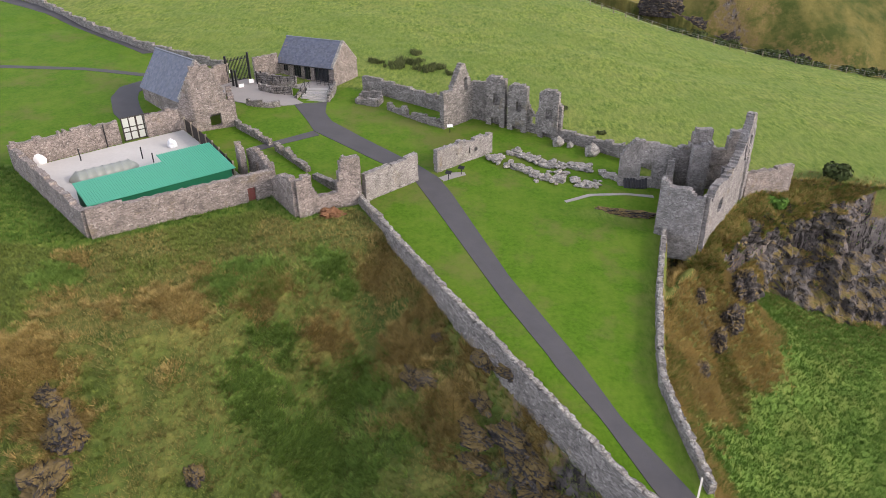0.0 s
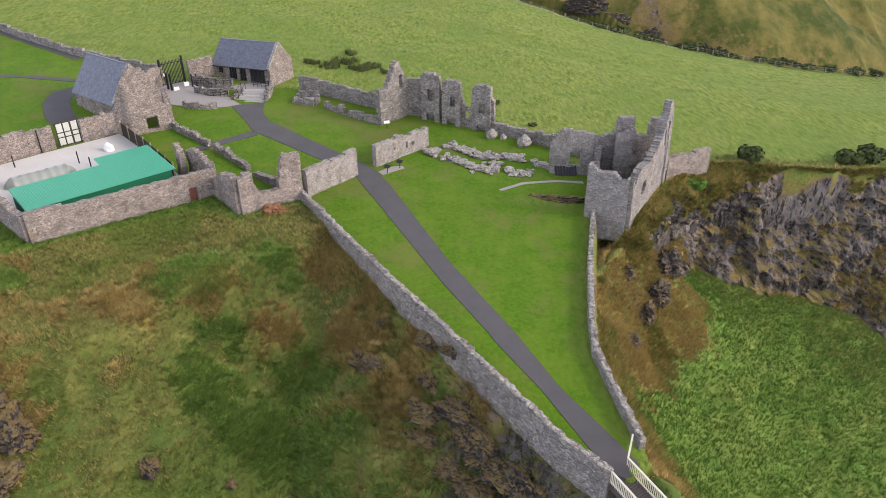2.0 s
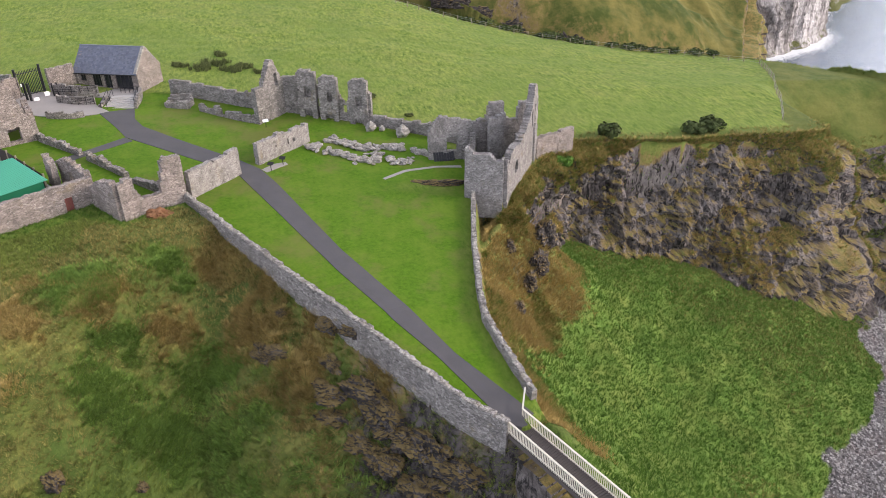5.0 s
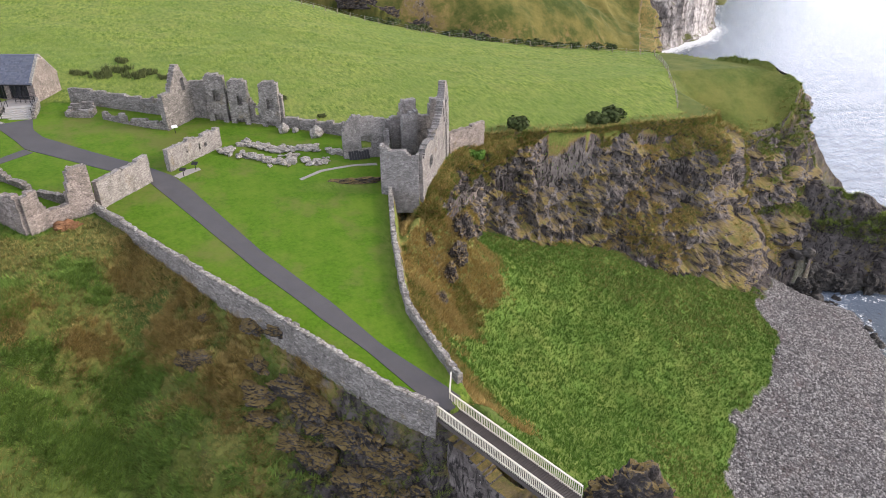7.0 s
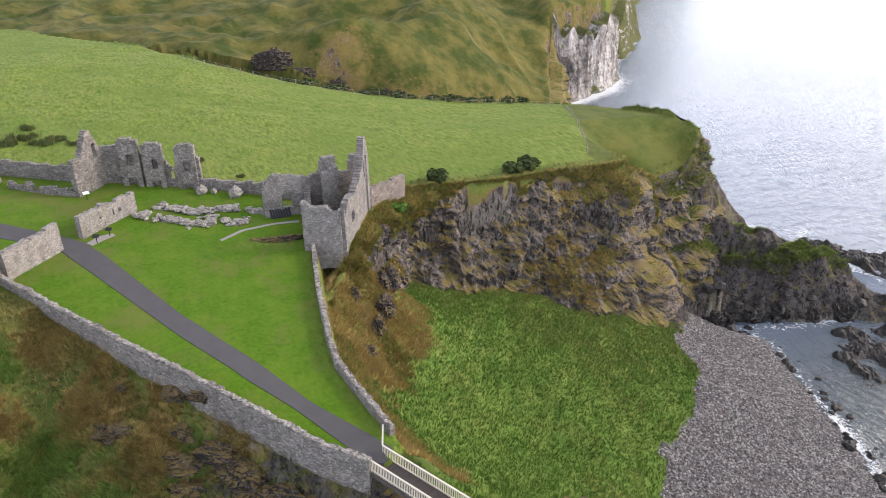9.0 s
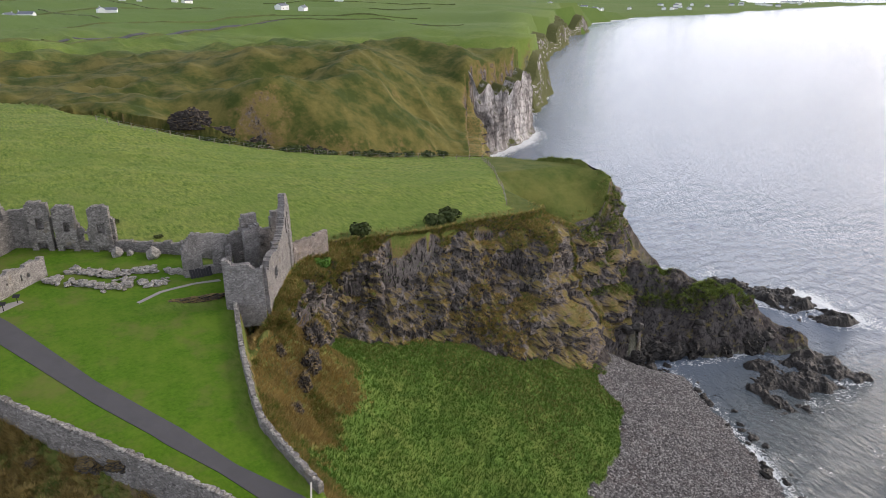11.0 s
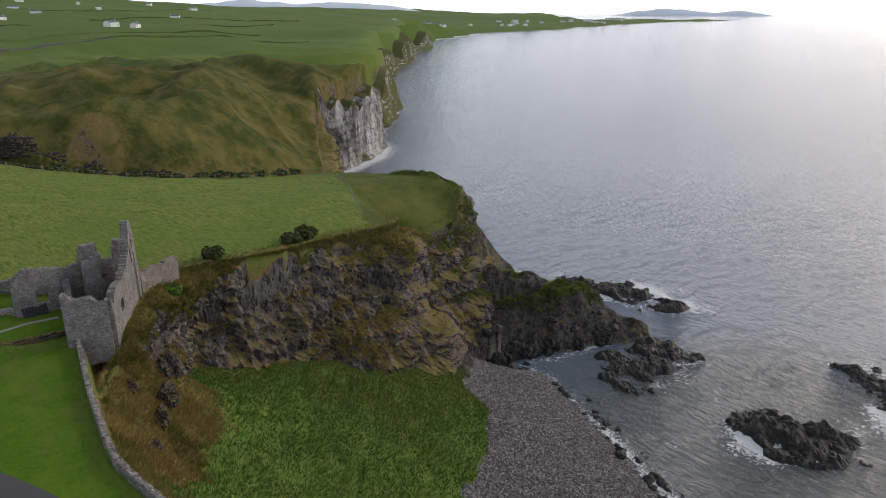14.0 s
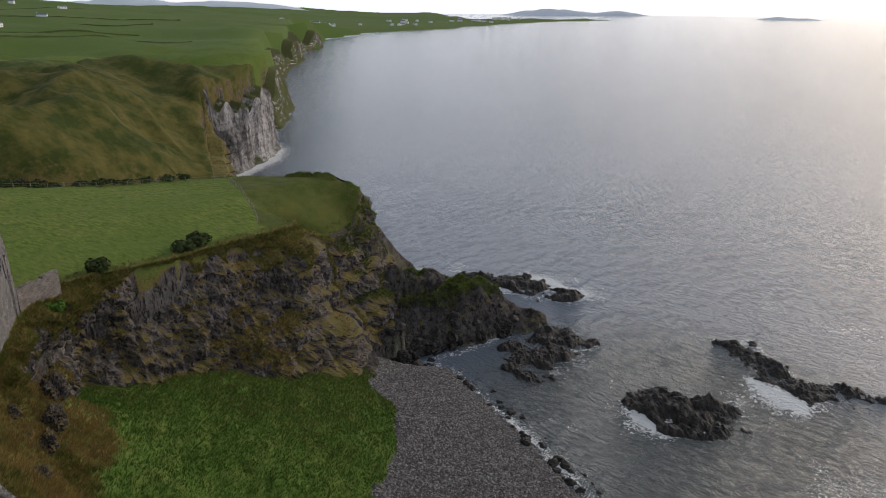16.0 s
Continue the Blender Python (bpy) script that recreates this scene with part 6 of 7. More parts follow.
# ---------------------------------------------------------------- plants, fences and distance
def tufts(name, count, where, material, size, label, seed, blades=7, lean=0.85):
    """Many grass tufts as one mesh: each a few bent blades. where(rng, n) gives x, y, z arrays."""
    rng = np.random.default_rng(seed)
    x, y, z = where(rng, count)
    n = len(x)
    s = size * rng.uniform(0.6, 1.4, n)
    verts, faces = [], []
    idx = np.arange(n) * 3 * blades
    V = np.zeros((n, blades, 3, 3))
    for b in range(blades):
        a = rng.uniform(0, 2 * np.pi, n)
        w = 0.085 * s * rng.uniform(0.7, 1.3, n)
        ox, oy = 0.35 * s * np.cos(a), 0.35 * s * np.sin(a)
        px, py = -np.sin(a) * w, np.cos(a) * w
        h = s * rng.uniform(0.5, 1.0, n)
        k = lean * s * rng.uniform(0.5, 1.4, n)
        V[:, b, 0] = np.stack([x + 0.3 * ox + px, y + 0.3 * oy + py, z - 0.06], -1)
        V[:, b, 1] = np.stack([x + 0.3 * ox - px, y + 0.3 * oy - py, z - 0.06], -1)
        V[:, b, 2] = np.stack([x + 0.3 * ox + np.cos(a) * k, y + 0.3 * oy + np.sin(a) * k, z + h], -1)
    F = np.arange(n * blades * 3).reshape(-1, 3)
    me = set_mesh(name, V.reshape(-1, 3), F, material, False)
    return tagged(new(name, me), label, "grass", kind="stuff")


def pick(x0, x1, y0, y1, keep, lift=0.0):
    """Random spots of the ground inside a stretch of the plan for which keep(x, y, z) holds."""
    def f(rng, n):
        x, y = rng.uniform(x0, x1, n), rng.uniform(y0, y1, n)
        z = surf(x, y)
        k = keep(x, y, z)
        return x[k], y[k], z[k] + lift
    return f


def west_of(x, y):
    return ((x - 17.5) * 12.8 + (y - 34.2) * 5.2) < 0


def bank(x, y, z):
    return ~inside(x, y, MAIN) & west_of(x, y)


def hollow(x, y, z):
    return ~inside(x, y, MAIN) & ~west_of(x, y) & ~on_beach(x, y) & (z < -2)


nz = lambda x, y, s, k: fbm(x * s, y * s, k, 3)
near_wall = lambda x, y: seg_dist(x, y, E_WALL)[0] + 2.2 * vnoise(x * 7, y * 7) < 4.5 + 8.0 * smooth(44, 62, y) + 4.0 * fbm(x * 0.15, y * 0.15, 2.0, 4)
some = lambda x, y: 0.5 + 0.5 * vnoise(x * 9, y * 9, 5.0)
tufts("bank_grass", 90000, pick(-62, 18, 28, 76, lambda x, y, z: bank(x, y, z) & (nz(x, y, 0.12, 5.0) < 0.45) & (lobes(x, y, OCHRE) < some(x, y)) & (lobes(x, y, DARK) < some(x, y))), M_TUFT_GRN, 0.34, "coarse green grass on the bank", 1)
tufts("dry_bank_grass", 60000, pick(-62, 18, 28, 74, lambda x, y, z: bank(x, y, z) & (nz(x, y, 0.12, 5.0) + 0.3 * vnoise(x * 7, y * 7) > 0.3) & (lobes(x, y, DARK) < 0.5)), M_TUFT_DRY, 0.36, "dry ochre grass on the bank", 2)
tufts("red_bank_grass", 120000, pick(-42, 18, 28, 66, lambda x, y, z: bank(x, y, z) & ((lobes(x, y, OCHRE) > some(x, y)) | (nz(x, y, 0.17, 15.0) + 0.3 * vnoise(x * 7, y * 7) > 0.85 - 0.3 * smooth(-12, 4, x)))), M_TUFT_RED, 0.42, "red-brown dead grass on the bank", 3)
tufts("ochre_bank_grass", 90000, pick(-42, 14, 34, 66, lambda x, y, z: bank(x, y, z) & (lobes(x, y, OCHRE) > 0.25 + some(x, y))), M_TUFT_OCHRE, 0.42, "ochre dead grass on the bank", 31)
tufts("nettle_growth", 120000, pick(-40, 4, 34, 66, lambda x, y, z: bank(x, y, z) & (lobes(x, y, DARK) > some(x, y))), M_TUFT_DARK, 0.42, "dark green nettles on the bank", 32)
tufts("hollow_grass", 110000, pick(18, 92, 14, 84, lambda x, y, z: hollow(x, y, z) & ~near_wall(x, y)), M_TUFT_LUSH, 0.30, "lush green grass in the hollow", 4)
tufts("hollow_dry_grass", 52000, pick(18, 92, 14, 84, lambda x, y, z: hollow(x, y, z) & ~near_wall(x, y) & (nz(x, y, 0.06, 9.0) + 0.012 * (x - 45) + 0.4 * vnoise(x * 5, y * 5) > 0.35)), M_TUFT_DRY, 0.30, "yellowing grass in the hollow", 5)
tufts("cliff_top_grass", 48000, pick(18, 45, 34, 82, lambda x, y, z: hollow(x, y, z) & near_wall(x, y)), M_TUFT_OCHRE, 0.42, "dry ochre grass under the cliff-edge wall", 6)
tufts("cliff_green_grass", 34000, pick(18, 45, 34, 82, lambda x, y, z: hollow(x, y, z) & near_wall(x, y) & (nz(x, y, 0.2, 13.0) > -0.1)), M_TUFT_GRN, 0.42, "green grass under the cliff-edge wall", 17)
tufts("gully_growth", 12000, pick(-24, 6, 36, 66, lambda x, y, z: bank(x, y, z) & (seg_dist(x, y, [(-17.0, 60.0), (-12.0, 52.0), (-4.0, 43.0), (2.0, 38.0)])[0] + 1.8 * vnoise(x * 7, y * 7) < 2.6 + 4.5 * nz(x, y, 0.14, 4.0))), M_TUFT_DARK, 0.5, "dark green undergrowth in the gully", 18)
tufts("cliff_red_grass", 4000, pick(18, 45, 44, 82, lambda x, y, z: hollow(x, y, z) & near_wall(x, y) & (nz(x, y, 0.25, 3.0) > 0.0)), M_TUFT_RED, 0.42, "red-brown grass under the cliff-edge wall", 7)
tufts("rim_grass", 16000, pick(27, 131, 60, 130, lambda x, y, z: inside(x, y, MAIN) & (seg_dist(x, y, CLIFF + HEAD[1:7])[0] < 3.2) & (x > 28)), M_TUFT_DRY, 0.42, "long dry grass along the cliff rim", 8)
tufts("headland_grass", 26000, pick(90, 140, 70, 140, lambda x, y, z: ~inside(x, y, MAIN) & (z > -15) & (nz(x, y, 0.15, 3.0) > -0.1)), M_TUFT_GRN, 0.6, "grass on the headland's slopes", 9)
tufts("spit_grass", 16000, pick(112, 140, 62, 92, lambda x, y, z: ~inside(x, y, MAIN) & (z > -30) & (nz(x, y, 0.17, 23.0) + 0.4 * vnoise(x * 4, y * 4) > 0.1)), M_TUFT_GRN, 0.55, "green grass on the shelf of the headland", 35)
tufts("verge_grass", 26000, pick(-60, -8, 52, 80, lambda x, y, z: inside(x, y, MAIN) & ~inside(x, y, LAWN_COURT) & ~inside(x, y, YARD["front"] + YARD["back"][::-1])), M_TUFT_LUSH, 0.32, "lush grass round the yard walls", 10)


def on_cliff(name, share):
    """Spots on the less steep, clumped parts of a rock face."""
    me = bpy.data.objects[name].data
    co = np.zeros(len(me.vertices) * 3, np.float32)
    no = np.zeros(len(me.vertices) * 3, np.float32)
    me.vertices.foreach_get("co", co)
    me.vertices.foreach_get("normal", no)
    co, no = co.reshape(-1, 3), no.reshape(-1, 3)

    def f(rng, n):
        i = rng.integers(0, len(co), n)
        p, q = co[i], no[i]
        soft = np.abs(q[:, 2]) + 0.8 * fbm(p[:, 0] * 0.16, p[:, 1] * 0.16, p[:, 2] * 0.22, 4)
        k = soft > share
        p = p[k] + rng.normal(0, 0.12, (k.sum(), 3))
        return p[:, 0], p[:, 1], p[:, 2]
    return f


def on_rim(name):
    """Spots on the top few metres of a rock face, in ragged tongues."""
    me = bpy.data.objects[name].data
    co = np.zeros(len(me.vertices) * 3, np.float32)
    me.vertices.foreach_get("co", co)
    co = co.reshape(-1, 3)
    co = co[co[:, 2] > plateau(co[:, 0], co[:, 1] + 3) - 1.2 - 5.0 * np.maximum(0, 0.35 + fbm(co[:, 0] * 0.2, co[:, 1] * 0.2, 81.0, 4))]

    def f(rng, n):
        p = co[rng.integers(0, len(co), n)] + rng.normal(0, 0.12, (n, 3))
        return p[:, 0], p[:, 1], p[:, 2]
    return f


tufts("rim_ochre_grass", 16000, on_rim("cliff_cove"), M_TUFT_OCHRE, 0.44, "ochre grass hanging over the cliff rim", 33, lean=0.9)
tufts("rim_green_grass", 16000, on_rim("cliff_cove"), M_TUFT_GRN, 0.44, "green grass hanging over the cliff rim", 34, lean=0.9)
tufts("ledge_grass", 40000, on_cliff("cliff_cove", 1.0), M_TUFT_OCHRE, 0.46, "ochre grass on the cliff ledges", 11, lean=0.9)
tufts("ledge_red_grass", 26000, on_cliff("cliff_cove", 1.08), M_TUFT_RED, 0.46, "red-brown grass on the cliff ledges", 12, lean=0.9)
tufts("ledge_green_grass", 20000, on_cliff("cliff_cove", 1.1), M_TUFT_GRN, 0.46, "green grass on the cliff ledges", 13, lean=0.9)
tufts("head_ledge_grass", 22000, on_cliff("cliff_headland", 0.95), M_TUFT_GRN, 0.6, "green grass on the headland's ledges", 14, lean=0.9)


def shingle_stones(count, seed):
    """Loose stones over the beach as one mesh of small eight-sided pebbles."""
    rng = np.random.default_rng(seed)
    x, y = rng.uniform(45, 111, count), rng.uniform(8, 74, count)
    z = surf(x, y)
    k = on_beach(x, y) & (z < -29.2) & (z > SEA - 0.2)
    x, y, z = x[k], y[k], z[k]
    n = len(x)
    r = 0.10 + 0.20 * rng.random(n) ** 3
    a = rng.uniform(0, 6.28, n)
    e = rng.uniform(0.6, 1.0, n)
    ca, sa = np.cos(a) * r, np.sin(a) * r
    V = np.stack([np.stack([x + ca, y + sa, z], -1), np.stack([x - sa * e, y + ca * e, z], -1), np.stack([x - ca, y - sa, z], -1), np.stack([x + sa * e, y - ca * e, z], -1),
                  np.stack([x, y, z + r * 0.65], -1)], 1)
    b = (np.arange(n) * 5)[:, None]
    F = np.concatenate([b + np.array(t)[None] for t in ((0, 1, 4), (1, 2, 4), (2, 3, 4), (3, 0, 4))])
    me = set_mesh("shingle_stones", V.reshape(-1, 3), F, M_PEBBLE, True)
    return tagged(new("shingle_stones", me), "loose grey stones of the shingle beach", "shingle", kind="stuff")


M_PEBBLE = Mat("pebble")
M_PEBBLE = M_PEBBLE.done(M_PEBBLE.ramp(M_PEBBLE.island(), (0.0, (0.04, 0.036, 0.035)), (0.6, (0.14, 0.128, 0.122)), (0.95, (0.38, 0.36, 0.34))), 0.8)
shingle_stones(90000, 21)


def bush(name, x, y, r, h, material, label, category="bush", group="", leaves=700, seed=0, z=None):
    """A bush: stems from the ground and a crown of many small leaves in uneven clumps."""
    rng = np.random.default_rng(seed)
    z = gz(x, y) if z is None else z
    b = empty(name, x, y, z, label, category, group)
    bm = bmesh.new()
    for k in range(6):
        a = k * 1.05 + rng.uniform(0, 0.5)
        bar(bm, (x, y, z - 0.1), (x + math.cos(a) * r * 0.6, y + math.sin(a) * r * 0.6, z + h * 0.6), 0.06)
    part("stem", bm, M_POST, b)
    nc = 16
    ca, cr = rng.uniform(0, 2 * np.pi, nc), np.sqrt(rng.uniform(0, 1, nc)) * 0.75
    cx, cy, cz = cr * np.cos(ca) * r, cr * np.sin(ca) * r, h * rng.uniform(0.3, 0.75, nc)
    i = rng.integers(0, nc, leaves)
    d = rng.normal(0, 1, (leaves, 3))
    d /= np.linalg.norm(d, axis=1)[:, None]
    R = np.array([0.42 * r, 0.42 * r, 0.34 * h]) * rng.uniform(0.7, 1.05, (leaves, 1))
    c = np.stack([x + cx[i], y + cy[i], z + cz[i]], -1) + d * R
    c[:, 2] = np.maximum(c[:, 2], z + 0.05)
    s = 0.16 * r * rng.uniform(0.6, 1.3, (leaves, 1))
    u = np.cross(d, rng.normal(0, 1, (leaves, 3)))
    u /= np.linalg.norm(u, axis=1)[:, None] + 1e-9
    w = np.cross(d, u) + 0.5 * d
    V = np.stack([c - u * s, c + w * s * 0.6, c + u * s, c - w * s * 0.6], 1).reshape(-1, 3)
    place("crown", set_mesh("crown", V, np.arange(leaves * 4).reshape(-1, 4), material, False), b)
    return b


def rush_clump(x, y, r, h, label, blades=900, seed=0):
    """A clump of upright rush blades that lean outwards from many small tufts."""
    rng = np.random.default_rng(seed + 40)
    ca, cr = rng.uniform(0, 6.283, 22), np.sqrt(rng.uniform(0, 1, 22)) * r
    i = rng.integers(0, 22, blades)
    px = x + (cr * np.cos(ca))[i] + rng.normal(0, 0.10 * r, blades)
    py = y + (cr * np.sin(ca))[i] * 0.8 + rng.normal(0, 0.10 * r, blades)
    pz = np.array([gz(float(a), float(b)) for a, b in zip(px, py)]) - 0.04
    hh = h * rng.uniform(0.35, 1.0, blades) * rng.uniform(0.5, 1.0, 22)[i]
    a = rng.uniform(0, 6.283, blades)
    w = 0.045 * rng.uniform(0.7, 1.4, blades)
    lean = rng.normal(0, 0.28, (2, blades)) * hh
    foot = np.stack([px, py, pz], -1)
    side = np.stack([np.cos(a) * w, np.sin(a) * w, 0 * a], -1)
    tip = foot + np.stack([lean[0], lean[1], hh], -1)
    V = np.stack([foot - side, foot + side, tip + side * 0.25, tip - side * 0.25], 1).reshape(-1, 3)
    me = set_mesh("rush_clump", V, np.arange(blades * 4).reshape(-1, 4), M_RUSH, False)
    return tagged(new("rush_clump", me), label, "rushes")


for _k, (_x, _y, _r, _h, _l) in enumerate([(51.2, 84.6, 1.9, 2.0, "round dark gorse bush on the cliff rim"), (66.5, 84.4, 1.9, 1.7, "dark gorse bush on the cliff rim"), (70.6, 85.8, 2.2, 1.9, "wide dark gorse bush on the cliff rim"),
                                          (-11.5, 120.0, 1.3, 0.9, "low dark rush clump in the pasture"), (-8.2, 118.4, 1.7, 1.1, "low dark rush clump in the pasture"), (-5.6, 121.0, 2.2, 1.3, "low dark rush clump in the pasture"),
                                          (-3.0, 117.4, 1.9, 1.1, "low dark rush clump in the pasture"), (-1.0, 119.0, 1.4, 0.9, "low dark rush clump in the pasture"), (-4.6, 125.6, 1.2, 1.0, "low dark rush clump in the pasture"),
                                          (1.4, 116.0, 1.0, 0.8, "low dark rush clump in the pasture"), (18.2, 103.0, 0.8, 0.9, "small bush beyond the ruined lodging"), (22.5, 95.0, 0.7, 0.6, "small bush beyond the broken wall")]):
    if "rush" in _l:
        rush_clump(_x, _y, _r, _h, _l, seed=_k)
    else:
        bush("gorse_bush" if _k < 3 else "small_bush", _x, _y, _r, _h * (1 if _k < 3 else 0.75), M_BUSH if _k < 3 else M_RUSH, _l, seed=_k)
for _k, (_x, _y, _z, _r) in enumerate([(37.0, 79.6, -1.0, 1.5), (38.4, 78.9, -1.2, 1.7), (40.3, 79.8, -0.6, 1.6), (37.6, 77.9, -2.4, 1.4), (41.2, 78.9, -0.8, 1.4), (38.9, 77.8, -2.0, 1.5), (36.2, 78.6, -2.2, 1.2)]):
    bush("shrub", _x, _y, _r, 1.6, M_SHRUB, "bright green shrub growing on the cliff below the tower", group="shrubs below the tower", seed=40 + _k, z=_z - 0.8)
_r = random.Random(4)
for _k in range(16):
    _u = 8 + _k * 4.2 + _r.uniform(-1, 1)
    _x, _y, _a = on_line([(46.0, 162.0), (60.0, 155.8), (86.0, 147.6), (100.0, 141.5)], _u)
    bush("hedge_bush", _x + _r.uniform(-0.5, 0.5), _y + 1.6, _r.uniform(1.4, 2.3), _r.uniform(1.0, 1.9), M_BUSH, "dark gorse along the far fence", group="gorse along the fence", leaves=260, seed=60 + _k)
crag("bracken_heap", -12.4, 69.3, gz(-12.4, 69.3) - 0.1, 1.3, 0.9, 0.8, 20, 61.0, "heap of dead brown bracken against the ruin", M_BRAKEN)


def field_fence(pts, label, step=3.4):
    f = empty("field_fence", *pts[0], gz(*pts[0]), label, "fence", "wire fences round the pasture")
    post = bpy.data.meshes.new("post")
    bm = box(bmesh.new(), Matrix.Identity(4), 0.16, 0.16, 1.35, 0.02)
    bm.to_mesh(post)
    bm.free()
    post.materials.append(M_POST)
    n = int(length_of(pts) / step)
    xy = [on_line(pts, length_of(pts) * k / n * 0.9999) for k in range(n + 1)]
    zz = surf(np.array([p[0] for p in xy]), np.array([p[1] for p in xy]))
    for (x, y, a), z in zip(xy, zz):
        place("post", post, f, m=at(x, y, z - 0.1, math.degrees(a)))
    for h in (0.35, 0.75, 1.15):
        bm = bmesh.new()
        rings = []
        for (x, y, a), z in zip(xy, zz):
            nx, ny = -math.sin(a) * 0.011, math.cos(a) * 0.011
            rings.append([bm.verts.new((x + nx * u, y + ny * u, z + h + v)) for u, v in ((-1, -0.011), (1, -0.011), (1, 0.011), (-1, 0.011))])
        for a, b in zip(rings, rings[1:]):
            for k in range(4):
                bm.faces.new((a[k], a[(k + 1) % 4], b[(k + 1) % 4], b[k]))
        part("wire", bm, M_STEEL, f)
    return f


field_fence([(31.0, 178.0), (35.0, 172.0), (45.0, 160.8), (59.5, 153.0), (85.0, 146.8), (103.0, 138.6), (112.5, 128.0)], "post and wire fence along the pasture's far edge")
field_fence([(112.5, 128.0), (104.0, 114.0), (95.0, 100.0), (86.5, 88.5)], "post and wire fence down to the cliff rim")


# far houses, white among the fields
def cottage(x, y, w, d, h, turn, roof_mat, label):
    z = gz(x, y)
    c = empty("cottage", x, y, z, label, "house", "far houses")
    m = at(x, y, z - 1.0, turn)
    part("wall", box(bmesh.new(), m, w, d, h + 1.0), M_RENDER, c, "white rendered wall")
    bm = bmesh.new()
    P = lambda a, b, e: tuple(m @ Vector((a, b, e)))
    quad_slab(bm, [P(-w / 2 - 0.3, -d / 2 - 0.3, h + 0.95), P(w / 2 + 0.3, -d / 2 - 0.3, h + 0.95), P(w / 2 + 0.3, 0, h + 3.4), P(-w / 2 - 0.3, 0, h + 3.4)], 0.2)
    quad_slab(bm, [P(-w / 2 - 0.3, d / 2 + 0.3, h + 0.95), P(w / 2 + 0.3, d / 2 + 0.3, h + 0.95), P(w / 2 + 0.3, 0, h + 3.4), P(-w / 2 - 0.3, 0, h + 3.4)], 0.2)
    part("roof", bm, roof_mat, c, "dark slate roof")
    for s in (-1, 1):
        bm = bmesh.new()
        vs = [bm.verts.new(P(s * w / 2, -d / 2, h + 1.0)), bm.verts.new(P(s * w / 2, d / 2, h + 1.0)), bm.verts.new(P(s * w / 2, 0, h + 3.3))]
        bm.faces.new(vs)
        part("gable", bm, M_RENDER, c)
    for s in (-0.25, 0.25):
        part("window", box(bmesh.new(), m @ Matrix.Translation((s * w, -d / 2 - 0.02, 2.0)), 1.4, 0.1, 1.2), M_GLASS, c)
    part("chimney", box(bmesh.new(), m @ Matrix.Translation((w / 2 - 0.6, 0, h + 2.6)), 0.9, 0.7, 1.8), M_RENDER, c)
    return c


_r = random.Random(12)
for _k in range(34):
    _t = _r.uniform(-8, 30)      # degrees east of north
    _d = _r.choice((900, 1300, 1500, 1700, 1900, 2100))
    _x, _y = _d * math.sin(radians(_t)), _d * math.cos(radians(_t))
    cottage(_x, _y, _r.uniform(9, 22), _r.uniform(7, 9), _r.uniform(3, 5.5), _r.uniform(0, 180), M_SLATE, "white rendered farmhouse with a slate roof")
for _k in range(40):
    _x, _y = _r.uniform(1150, 3000), 0
    _y = np.interp(_x, [1140, 1500, 1930, 2900], [1052, 1200, 1200, 1360]) + _r.uniform(60, 420)
    cottage(_x, float(_y), _r.uniform(12, 26), 9, _r.uniform(4, 8), _r.uniform(0, 180), M_SLATE, "distant white house of the seaside town")


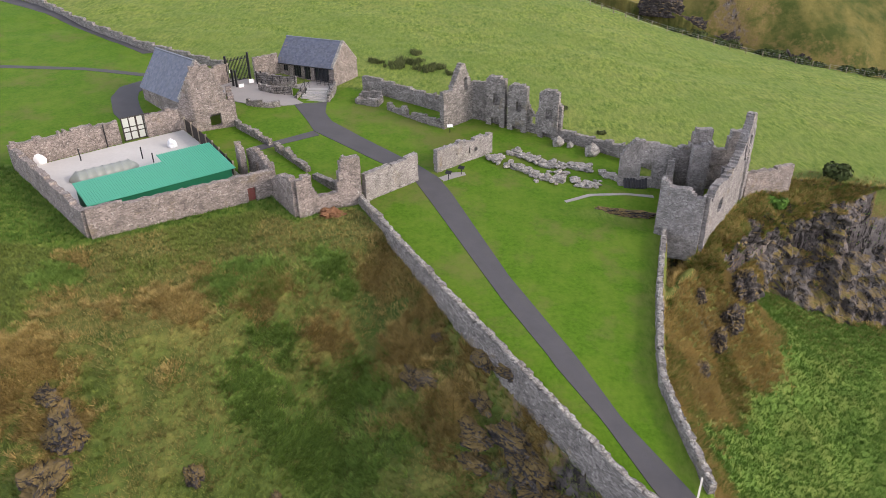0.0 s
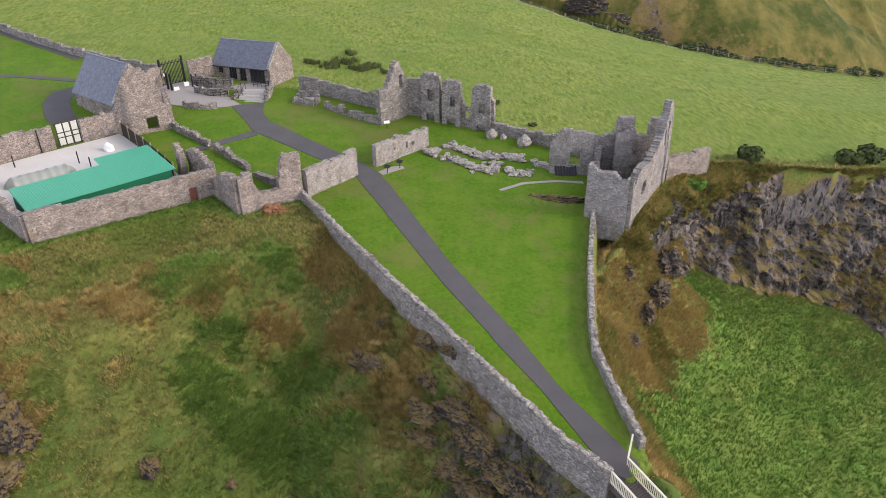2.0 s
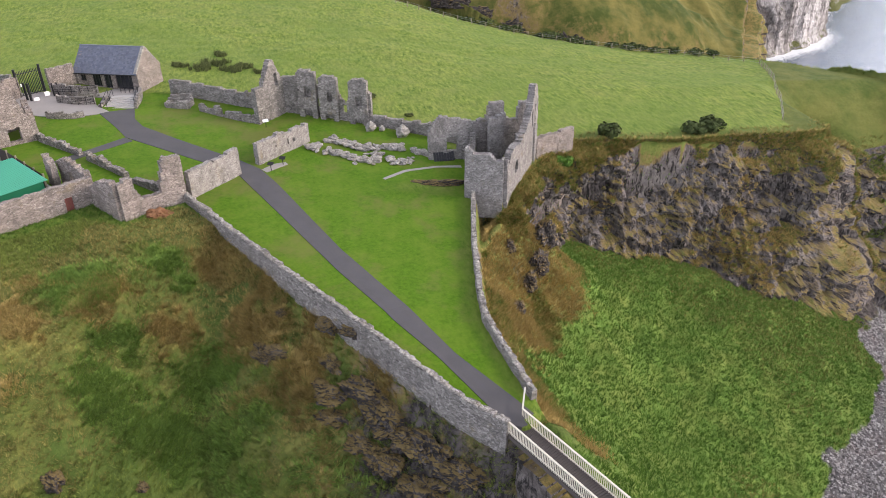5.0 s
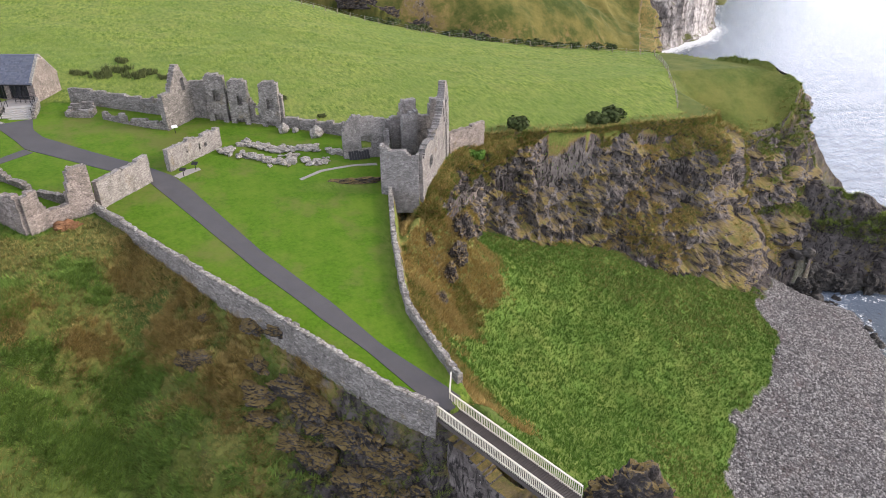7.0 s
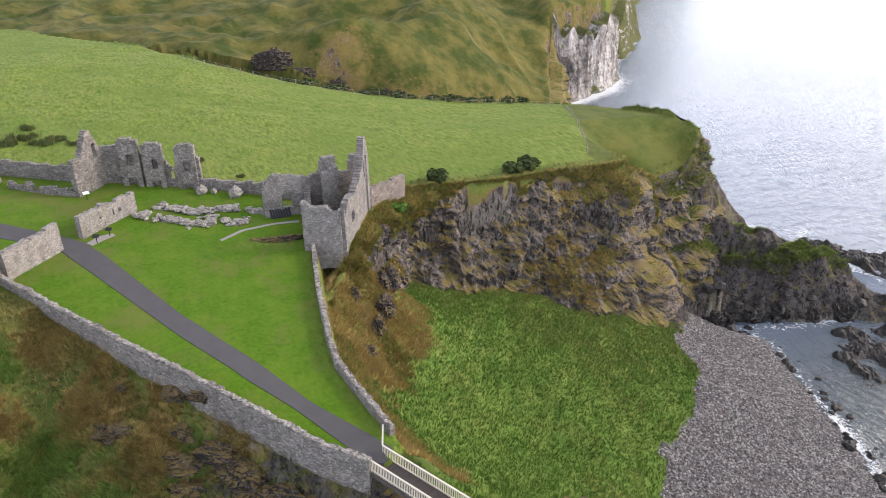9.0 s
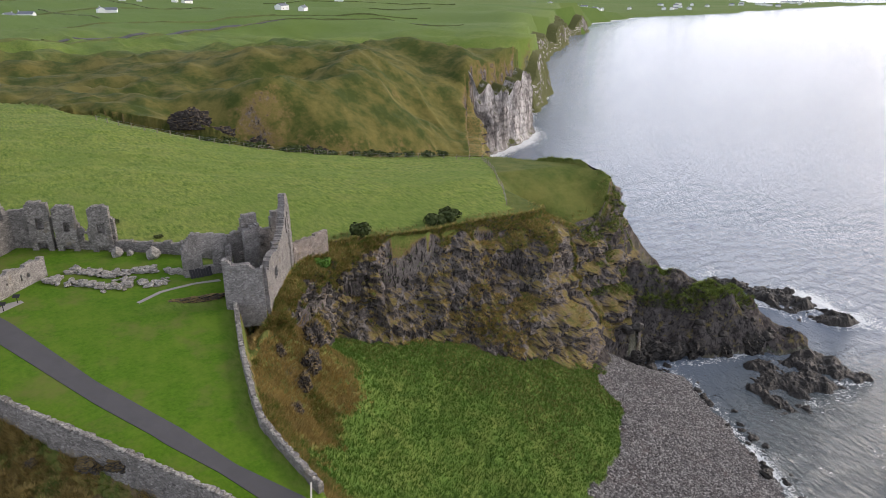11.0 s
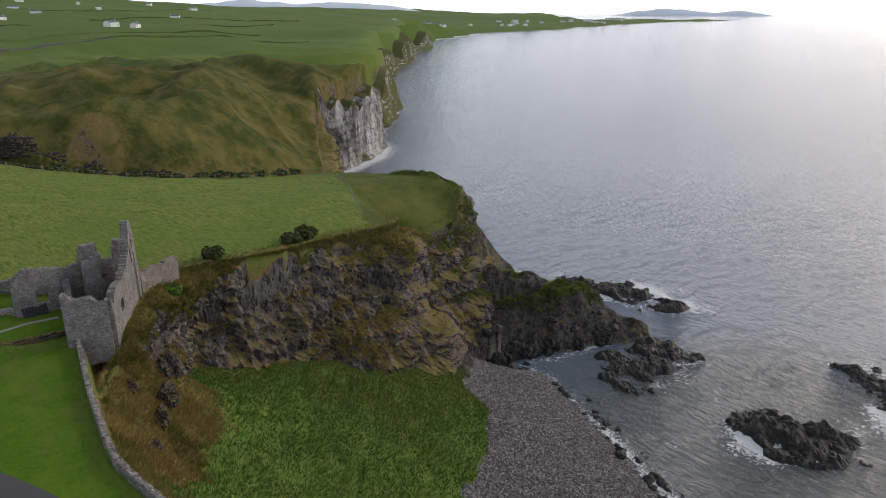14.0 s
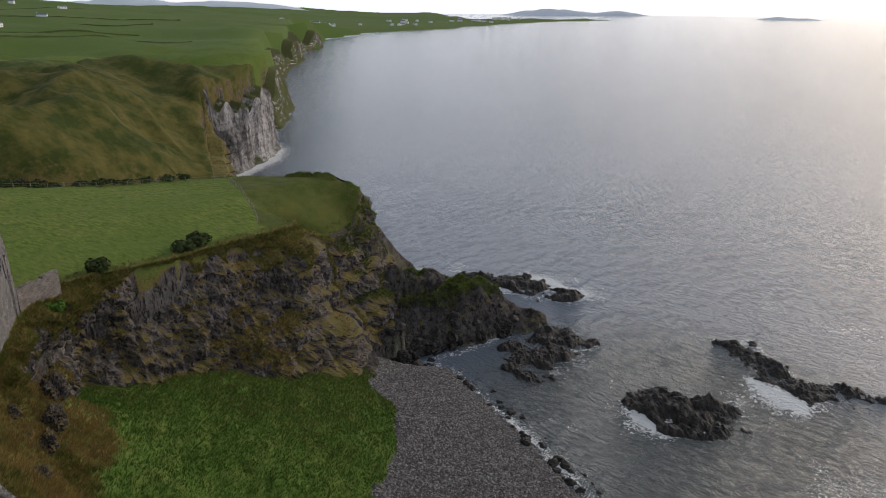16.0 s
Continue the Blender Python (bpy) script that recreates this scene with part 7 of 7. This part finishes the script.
def hedge(x0, y0, x1, y1, seed):
    pts = [(x0, y0), (x1, y1)]
    n = int(length_of(pts) / 6)
    us = np.linspace(0, 1, n + 1)
    x, y = x0 + (x1 - x0) * us, y0 + (y1 - y0) * us
    z = surf(x, y)
    hh = 1.1 + 0.6 * fbm(us * n * 0.4, seed, 0.0, 2)
    a = math.atan2(y1 - y0, x1 - x0)
    ox, oy = -math.sin(a) * 1.3, math.cos(a) * 1.3
    V = np.stack([np.stack([x - ox, y - oy, z - 0.3], -1), np.stack([x - ox * 0.7, y - oy * 0.7, z + hh], -1), np.stack([x + ox * 0.7, y + oy * 0.7, z + hh * 0.95], -1), np.stack([x + ox, y + oy, z - 0.3], -1)], 1)
    me = set_mesh("field_hedge", V.reshape(-1, 3), grid_faces(n + 1, 4)[:, ::-1], M_RUSH, False)
    return tagged(new("field_hedge", me), "dark hedge between far pastures", "hedge", "field hedges")


for _k, (_a, _b, _c, _d) in enumerate([(60, 470, 250, 590), (250, 590, 440, 560), (-40, 420, 60, 470), (40, 640, 330, 760), (330, 760, 480, 700), (0, 900, 420, 1000), (420, 1000, 640, 900), (150, 760, 130, 1000), (300, 960, 260, 1350),
                                       (100, 1350, 700, 1500), (500, 1200, 800, 1050), (-200, 700, 40, 640), (350, 1600, 900, 1500)]):
    hedge(_a, _b, _c, _d, _k)
strip("coast_road", [(-60, 395), (60, 480), (180, 555), (300, 600), (420, 590)], [(-62, 399), (58, 485), (178, 561), (300, 606), (421, 596)], M_PATH, "narrow grey coast road across the fields", "road", 0.4, 6.0)


# land on the horizon
def far_ridge(name, cx, cy, half, height, turn, seed, label):
    u = np.linspace(-1, 1, 120)
    prof = height * (1 - np.abs(u) ** 2.5) * (0.75 + 0.25 * fbm(u * 3, seed, 0.0, 4))
    a = radians(turn)
    ux, uy = math.cos(a), math.sin(a)
    row = []
    for off, k in ((-60, 0.0), (-40, 0.6), (0, 1.0), (60, 1.0), (160, 0.0)):
        row.append(np.stack([cx + ux * u * half - uy * off, cy + uy * u * half + ux * off, SEA - 1 + prof * k + 1], -1))
    me = set_mesh(name, np.stack(row, 1).reshape(-1, 3), grid_faces(120, 5), M_HAZE, True)
    return tagged(new(name, me), label, "hills", kind="structure")


# aerial haze is painted into this land's base colour as a pale blue-grey
M_HAZE = make_plain("far_land_painted_haze", (0.74, 0.79, 0.85), 1.0, 0.05, 0.002)
far_ridge("far_hills", 2600, 3580, 950, 112, -36, 1.0, "hills along the horizon, painted pale for haze")
far_ridge("far_hills", 1500, 4500, 1300, 120, -20, 2.0, "hills along the horizon, painted pale for haze")
far_ridge("far_island", 4450, 1900, 480, 48, -66, 3.0, "island on the horizon, painted pale for haze")
far_ridge("far_skerry", 4050, 560, 150, 16, -80, 4.0, "low dark islets far out at sea")
